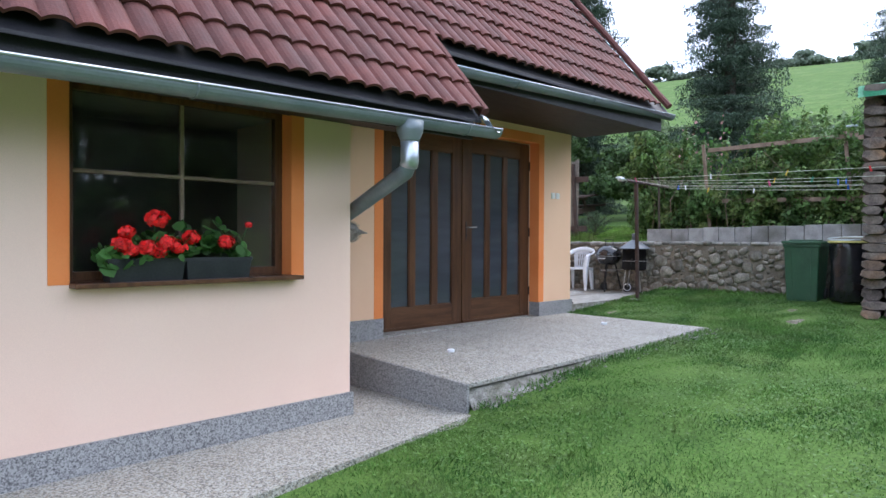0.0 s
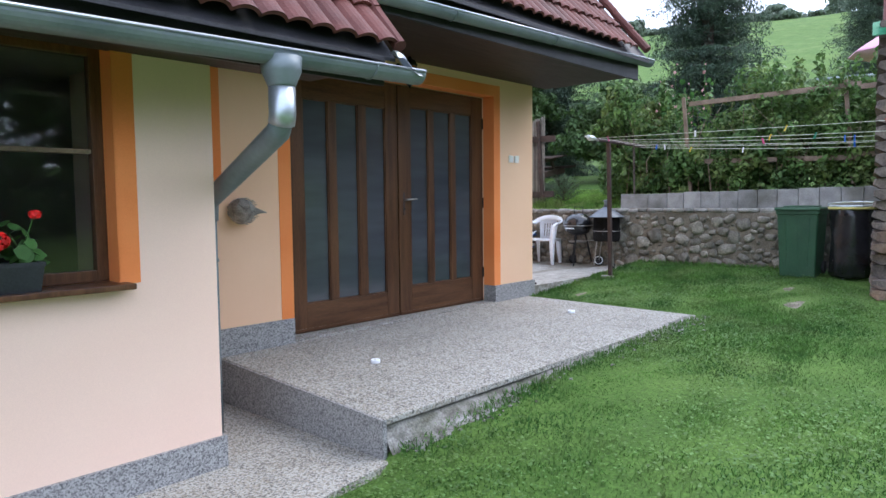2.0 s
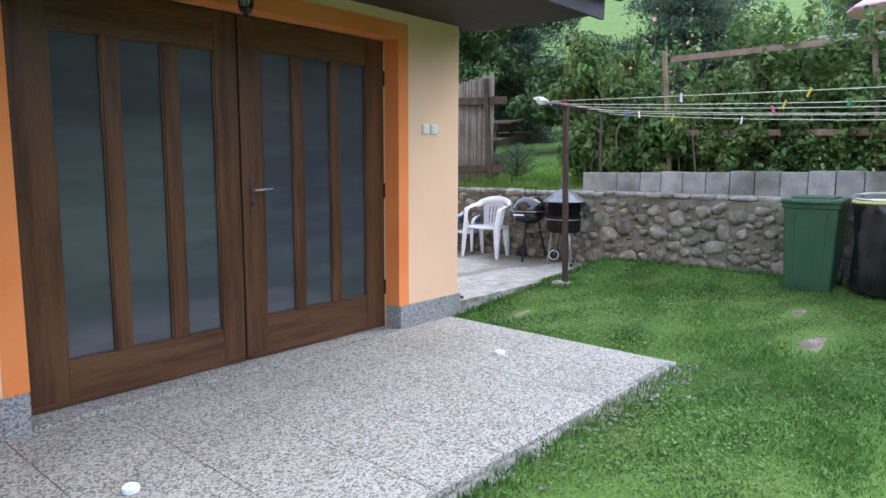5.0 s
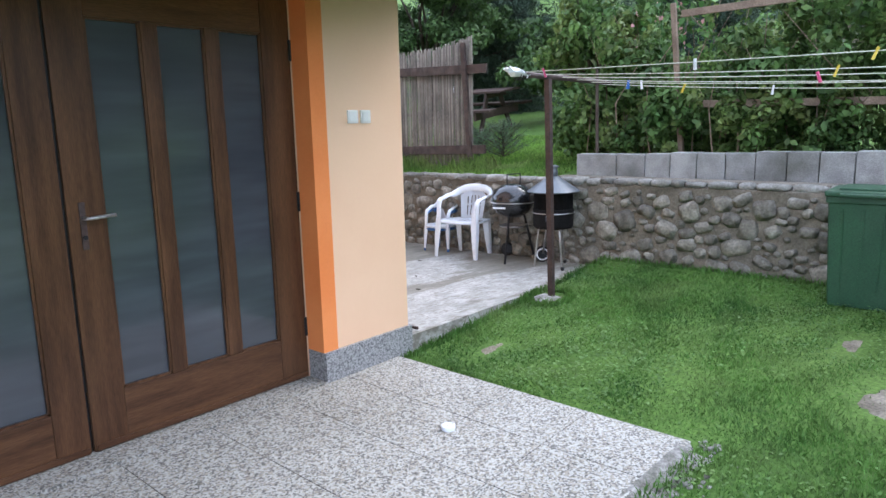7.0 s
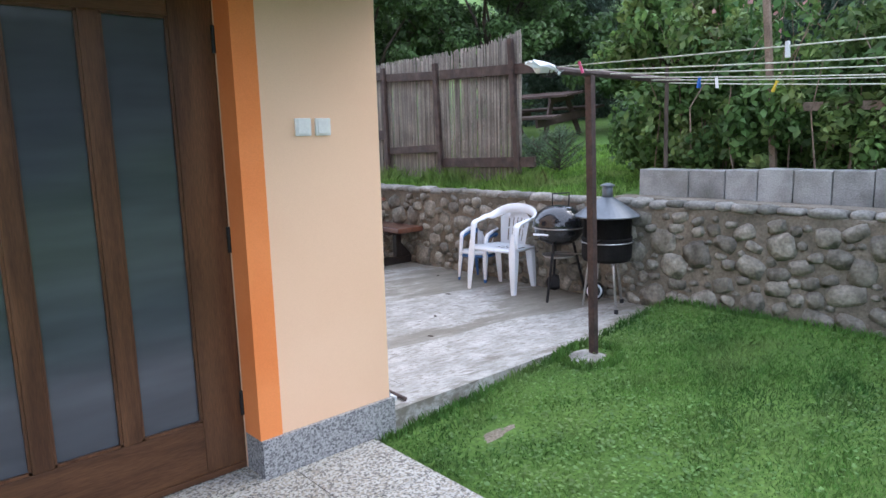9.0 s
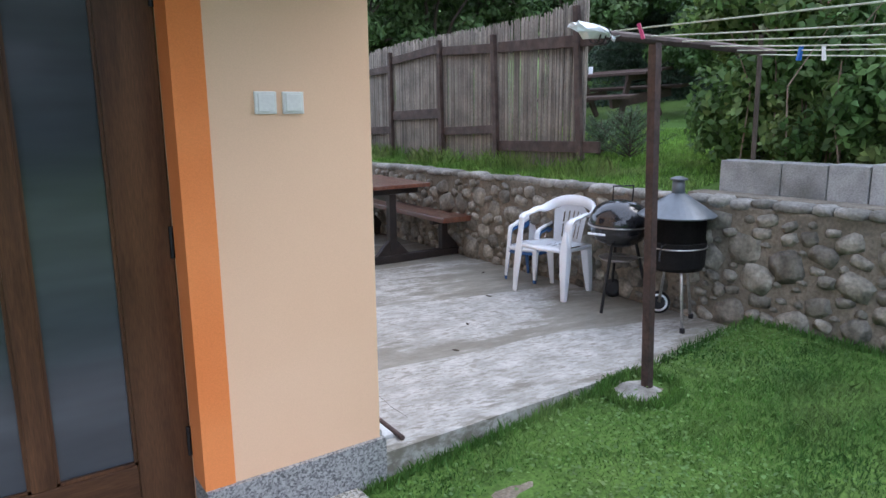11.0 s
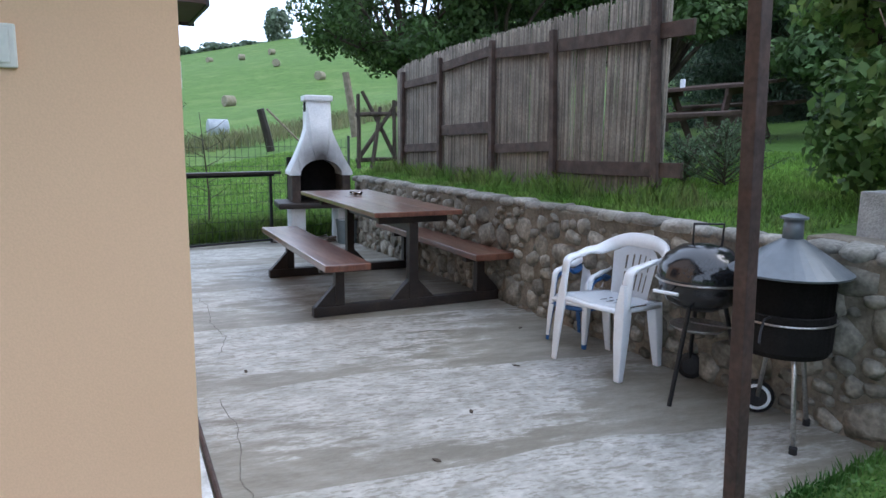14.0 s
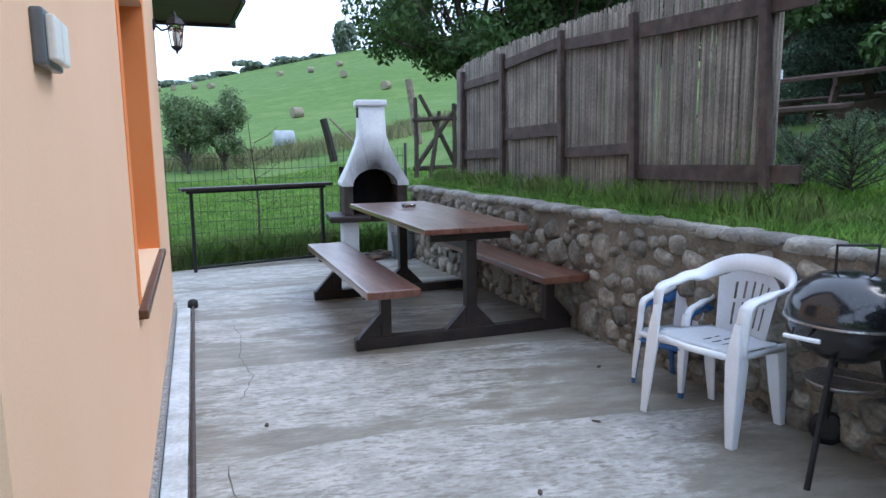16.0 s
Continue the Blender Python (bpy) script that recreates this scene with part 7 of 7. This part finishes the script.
# ---- the hillside ----
def bale(x, y, rz, big=1.0, wrapped=False):
    r, w = 0.62 * big, 0.6 * big
    t = thing("wrapped_bale" if wrapped else "hay_bale", "pale plastic-wrapped bale in the meadow" if wrapped else "round hay bale on the mown hillside", "hay bale", (x, y, ground_at(x, y)), rz, "" if wrapped else "hay bales on the hill")
    bm = lathe(bmesh.new(), [(r * 0.9, -w), (r, -w * 0.92), (r * 1.01, 0), (r, w * 0.92), (r * 0.9, w)], 24)
    bmesh.ops.transform(bm, matrix=pose(0, 0, r * (0.45 if wrapped else 0.95), 90, 0, 90), verts=bm.verts[:])
    part("roll", bm, BALEWRAP if wrapped else STRAW, t, smooth=False)
    return t


def on_hill(px_bearing, d):
    b = radians(px_bearing)
    return 8.3 + d * math.sin(b), 4.88 + d * math.cos(b)


bale(*on_hill(9.0, 34), 0, 0.78, True)
for b, d, rz in ((10.1, 57, 20), (13.9, 86, 70), (17.3, 72, 40), (11.3, 108, 0), (8.9, 118, 30), (3.6, 112, 50), (2.4, 118, 10), (0.9, 122, 90), (-0.2, 125, 0), (13.6, 112, 20)):
    bale(*on_hill(b, d), rz, 0.72)


def wood(name, spots, label, material, size):
    """A far belt of trees, one sheet of many leaf clumps."""
    blobs = []
    for x, y, r, h in spots:
        z = ground_at(x, y)
        for _ in range(9):
            q = gen.normal(0, 0.4, 2) * r
            blobs.append((x + q[0], y + q[1], z + gen.uniform(0.1, 0.9) * h, r * 0.5, r * 0.5, h * 0.25))
    c, nr = clumps(blobs, 26)
    v, f = leaf_cloud(c, nr, size, 0.7)
    tagged(quads(name, v, f, material), label, "woods", kind="stuff")


sp = []
for k in range(34):
    b = -6 + k * 0.62
    x, y = on_hill(b, 158 + 8 * math.sin(k * 1.7))
    sp.append((x, y, 3.0 + 1.2 * math.sin(k * 2.1), 0.9 + 0.6 * math.sin(k * 1.3) + (6.0 if k >= 32 else 0)))
for k in range(46):
    b = 52 + k * 0.9
    x, y = on_hill(b, 156 + 6 * math.sin(k * 1.9))
    sp.append((x, y, 3.0 + 1.2 * math.sin(k * 2.3), 2.2 + 1.6 * math.sin(k * 1.1)))
wood("far_woods", sp, "belt of far trees along the hill crest, haze put into their colour", HAZELEAF, 0.55)
sp = [(on_hill(62 + k * 1.5, 62 + 5 * math.sin(k))[0], on_hill(62 + k * 1.5, 62 + 5 * math.sin(k))[1], 2.2, 2.2 + math.sin(k * 2)) for k in range(16)]
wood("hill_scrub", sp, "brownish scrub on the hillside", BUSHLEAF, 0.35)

# neighbours' yard far beyond the hedge
z = ground_at(27, 5.2)
um = thing("pink_parasol", "faded pink parasol beyond the hedge", "parasol", (27.0, 4.7, z + 0.75))
part("pole", tube(bmesh.new(), [(0, 0, -0.75), (0, 0, 2.7)], 0.03, 8), GREYWOOD, um)
part("canopy", lathe(bmesh.new(), [(1.7, 2.15), (1.68, 2.2), (0.8, 2.75), (0.05, 3.05)], 8), PINK, um)
sh = thing("garden_shed", "small shed with a pale blue sheet roof beyond the hedge", "shed", (24.4, 5.6, ground_at(24.4, 5.6)), 12)
part("wall", block((-0.9, -0.8, 0), (0.9, 0.8, 2.1), 0.02), GREYWOOD, sh)
bm = bmesh.new()
beam(bm, (-1.2, 0, 2.15), (1.2, 0, 2.45), 2.0, 0.05, 0.01)
part("roof", bm, PALEBLUE, sh, "pale blue sheet roof")
hs = thing("neighbour_house", "neighbour's house with a red tile roof beyond the hedge", "house", (33, 2.0, ground_at(33, 2.0)), 10)
part("wall", block((-2.5, -4, 0), (2.5, 4, 3.0), 0.03), RENDER, hs)
bm = prism(bmesh.new(), [(-3.0, 2.9), (3.0, 2.9), (0, 6.4)], -4.4, 4.4, "y")
part("roof", bm, TILE, hs, "red tiled roof")

# garden trees behind the walker, mirrored in the panes
for k, (x, y) in enumerate(((-6.0, -16.0), (-1.0, -17.0), (4.0, -16.0), (8.5, -17.0), (13.0, -16.2), (17.5, -17.2), (22.0, -16.5), (26.5, -17.0), (31.0, -16.0), (35.5, -17.0))):
    tree(x, y, 7, (0.2, 0.0, 3.3, 2.9, 5.6), "large leafy garden tree on the far side of the lawn", TREELEAF, 0.2, 40 + k, 60, 0.20, base=1.8, puff=1.5)

# ---- pieces of walls and roofs ----
def stone_mesh(seed, wid, hei):
    r = random.Random(seed)
    bm = bmesh.new()
    bmesh.ops.create_icosphere(bm, subdivisions=2, radius=1.0)
    for v in bm.verts:
        p = v.co
        k = 1 + 0.26 * noise.noise(p * 1.5 + Vector((seed * 7.1, 0, 0))) + r.uniform(-0.035, 0.035)
        e = 0.68
        v.co = Vector((math.copysign(abs(p.x) ** e, p.x) * 0.042 * k, math.copysign(abs(p.y) ** e, p.y) * 0.5 * wid * k, math.copysign(abs(p.z) ** e, p.z) * 0.5 * hei * k))
    return bm


protos = []
for s, (w, h) in enumerate(((1.0, 0.75), (1.0, 0.95), (1.0, 0.55), (1.0, 0.82), (1.0, 0.66), (1.0, 1.0), (1.0, 0.6), (1.0, 0.88))):
    bm = stone_mesh(s + 11, w, h)
    me = bpy.data.meshes.new("stone")
    for f in bm.faces:
        f.smooth = True
    bm.to_mesh(me)
    bm.free()
    me.materials.append(STONE)
    protos.append(me)
rng = random.Random(21)
placed = []
for size, goes in ((0.25, 40), (0.20, 190), (0.165, 420), (0.135, 900), (0.105, 1300), (0.08, 1500)):
    for _ in range(goes):
        y, z = rng.uniform(1.8, 12.7), rng.uniform(0.47, 1.30)
        w = size * rng.uniform(0.85, 1.2)
        k = rng.randrange(8)
        h = w * (0.75, 0.95, 0.55, 0.82, 0.66, 1.0, 0.6, 0.88)[k]
        if z + h / 2 > 1.30 or z - h / 2 < 0.42:
            continue
        if all(((y - b[0]) / ((w + b[2]) * 0.43)) ** 2 + ((z - b[1]) / ((h + b[3]) * 0.43)) ** 2 > 1 for b in placed):
            placed.append((y, z, w, h, k))
single = [b for b in placed if 3.4 < b[0] < 12.7]
single.sort(key=lambda b: -b[2])
for i, (y, z, w, h, k) in enumerate(single[:300]):
    ob = new("stone", protos[k])
    ob.parent = sw
    ob.matrix_basis = pose(11.062, y, z, rng.uniform(-28, 28), 0, 0) @ Matrix.Diagonal((rng.uniform(0.7, 1.2), w, w, 1))
bm = bmesh.new()
for (y, z, w, h, k) in single[300:] + [b for b in placed if b[0] <= 3.4]:
    vs = bmesh.ops.create_icosphere(bm, subdivisions=1, radius=0.5)["verts"]
    bmesh.ops.transform(bm, matrix=pose(11.055, y, z) @ Matrix.Diagonal((0.08, w * 0.97, h * 0.97, 1)), verts=vs)
tagged(part("small_stones", bm, STONE, sw, "small filler stones", True), kind="stuff")

# roof: interlocking tiles with two waves each
def tile_bm(nx=12):
    bm = bmesh.new()
    W, L, T = 0.30, 0.36, 0.022
    def prof(u):
        return 0.034 * (abs(math.sin(2 * math.pi * u)) ** 0.7) * (1 if (u * 2) % 1 < 0.999 else 0)
    rows = []
    for v, lift in ((0.0, 0.034), (L, 0.002)):
        rows.append([bm.verts.new((W * i / nx, v, lift + prof(i / nx))) for i in range(nx + 1)])
    low = [bm.verts.new((W * i / nx, 0.0, 0.034 + prof(i / nx) - T)) for i in range(nx + 1)]
    for i in range(nx):
        bm.faces.new((rows[0][i], rows[0][i + 1], rows[1][i + 1], rows[1][i]))
        bm.faces.new((low[i], low[i + 1], rows[0][i + 1], rows[0][i]))
    return bm


roof = thing("roof", "steep roof of weathered red clay tiles", "roof", kind="structure")
ang = math.atan(SLOPE)
GAUGE = 0.315
bm = tile_bm()
me_tile = bpy.data.meshes.new("roof_tile")
for f in bm.faces:
    f.smooth = False
bm.to_mesh(me_tile)
bm.free()
me_tile.materials.append(TILE)
RT = pose(0, 3.87, roof_z(3.87) + 0.015, math.degrees(ang))
tile_v = np.array([v.co for v in me_tile.vertices])
tile_f = [tuple(p.vertices) for p in me_tile.polygons]
rest_v, rest_f, count, nv = [], [], 0, 0
spots = []
for row in range(0, 20):
    s = row * GAUGE
    yr = 3.87 + s * math.cos(ang)
    for c in range(-14, 15):
        x = XV - 0.30 * (c + 1) if c >= 0 else XV + 0.30 * (-c - 1)
        if x + 0.01 > XV and yr < 4.4:
            continue
        if x > XG - 0.25:
            continue
        spots.append((row, x, s))
for row, x, s in spots:
    jx, jz = rng.uniform(-0.003, 0.003), rng.uniform(-0.002, 0.004)
    m = RT @ pose(x + jx, s, jz, 0, 0, rng.uniform(-0.35, 0.35))
    if x > -0.6 and s < 4.3 and count < 300:
        ob = new("roof_tile", me_tile)
        ob.parent = roof
        ob.matrix_basis = m
        count += 1
    else:
        co = tile_v @ np.array(m.to_3x3()).T + np.array(m.translation)
        rest_v.append(co)
        rest_f += [tuple(i + nv for i in f) for f in tile_f]
        nv += len(co)
tagged(quads("upper_tiles", np.concatenate(rest_v), rest_f, TILE, roof, "further rows of red tiles"), kind="stuff")
bm = bmesh.new()
prism(bm, [(3.86, roof_z(3.86) - 0.03), (4.46, roof_z(4.46) - 0.03), (4.46, roof_z(4.46) - 0.05), (3.86, roof_z(3.86) - 0.05)], -4.3, XV - 0.01, "x")
prism(bm, [(4.46, roof_z(4.46) - 0.03), (8.35, roof_z(8.35) - 0.03), (8.35, roof_z(8.35) - 0.06), (4.46, roof_z(4.46) - 0.06)], -4.3, XG - 0.03, "x")
prism(bm, [(8.35, roof_z(8.35) - 0.03), (12.05, 3.05), (12.05, 3.0), (8.35, roof_z(8.35) - 0.08)], -4.3, XG + 0.3, "x")
part("underlay", bm, FASCIA, roof)
bm = bmesh.new()
for s in np.arange(0.0, 0.74, GAUGE):
    tube(bm, [RT @ Vector((XV + 0.01, s - 0.01, 0.03)), RT @ Vector((XV + 0.01, s + 0.33, 0.022))], 0.042, 8)
for s in np.arange(1.0, 6.1, GAUGE):
    tube(bm, [RT @ Vector((XG - 0.02, s - 0.01, 0.03)), RT @ Vector((XG - 0.02, s + 0.33, 0.022))], 0.045, 8)
part("verge_tiles", bm, TILE, roof, "rounded verge tiles")
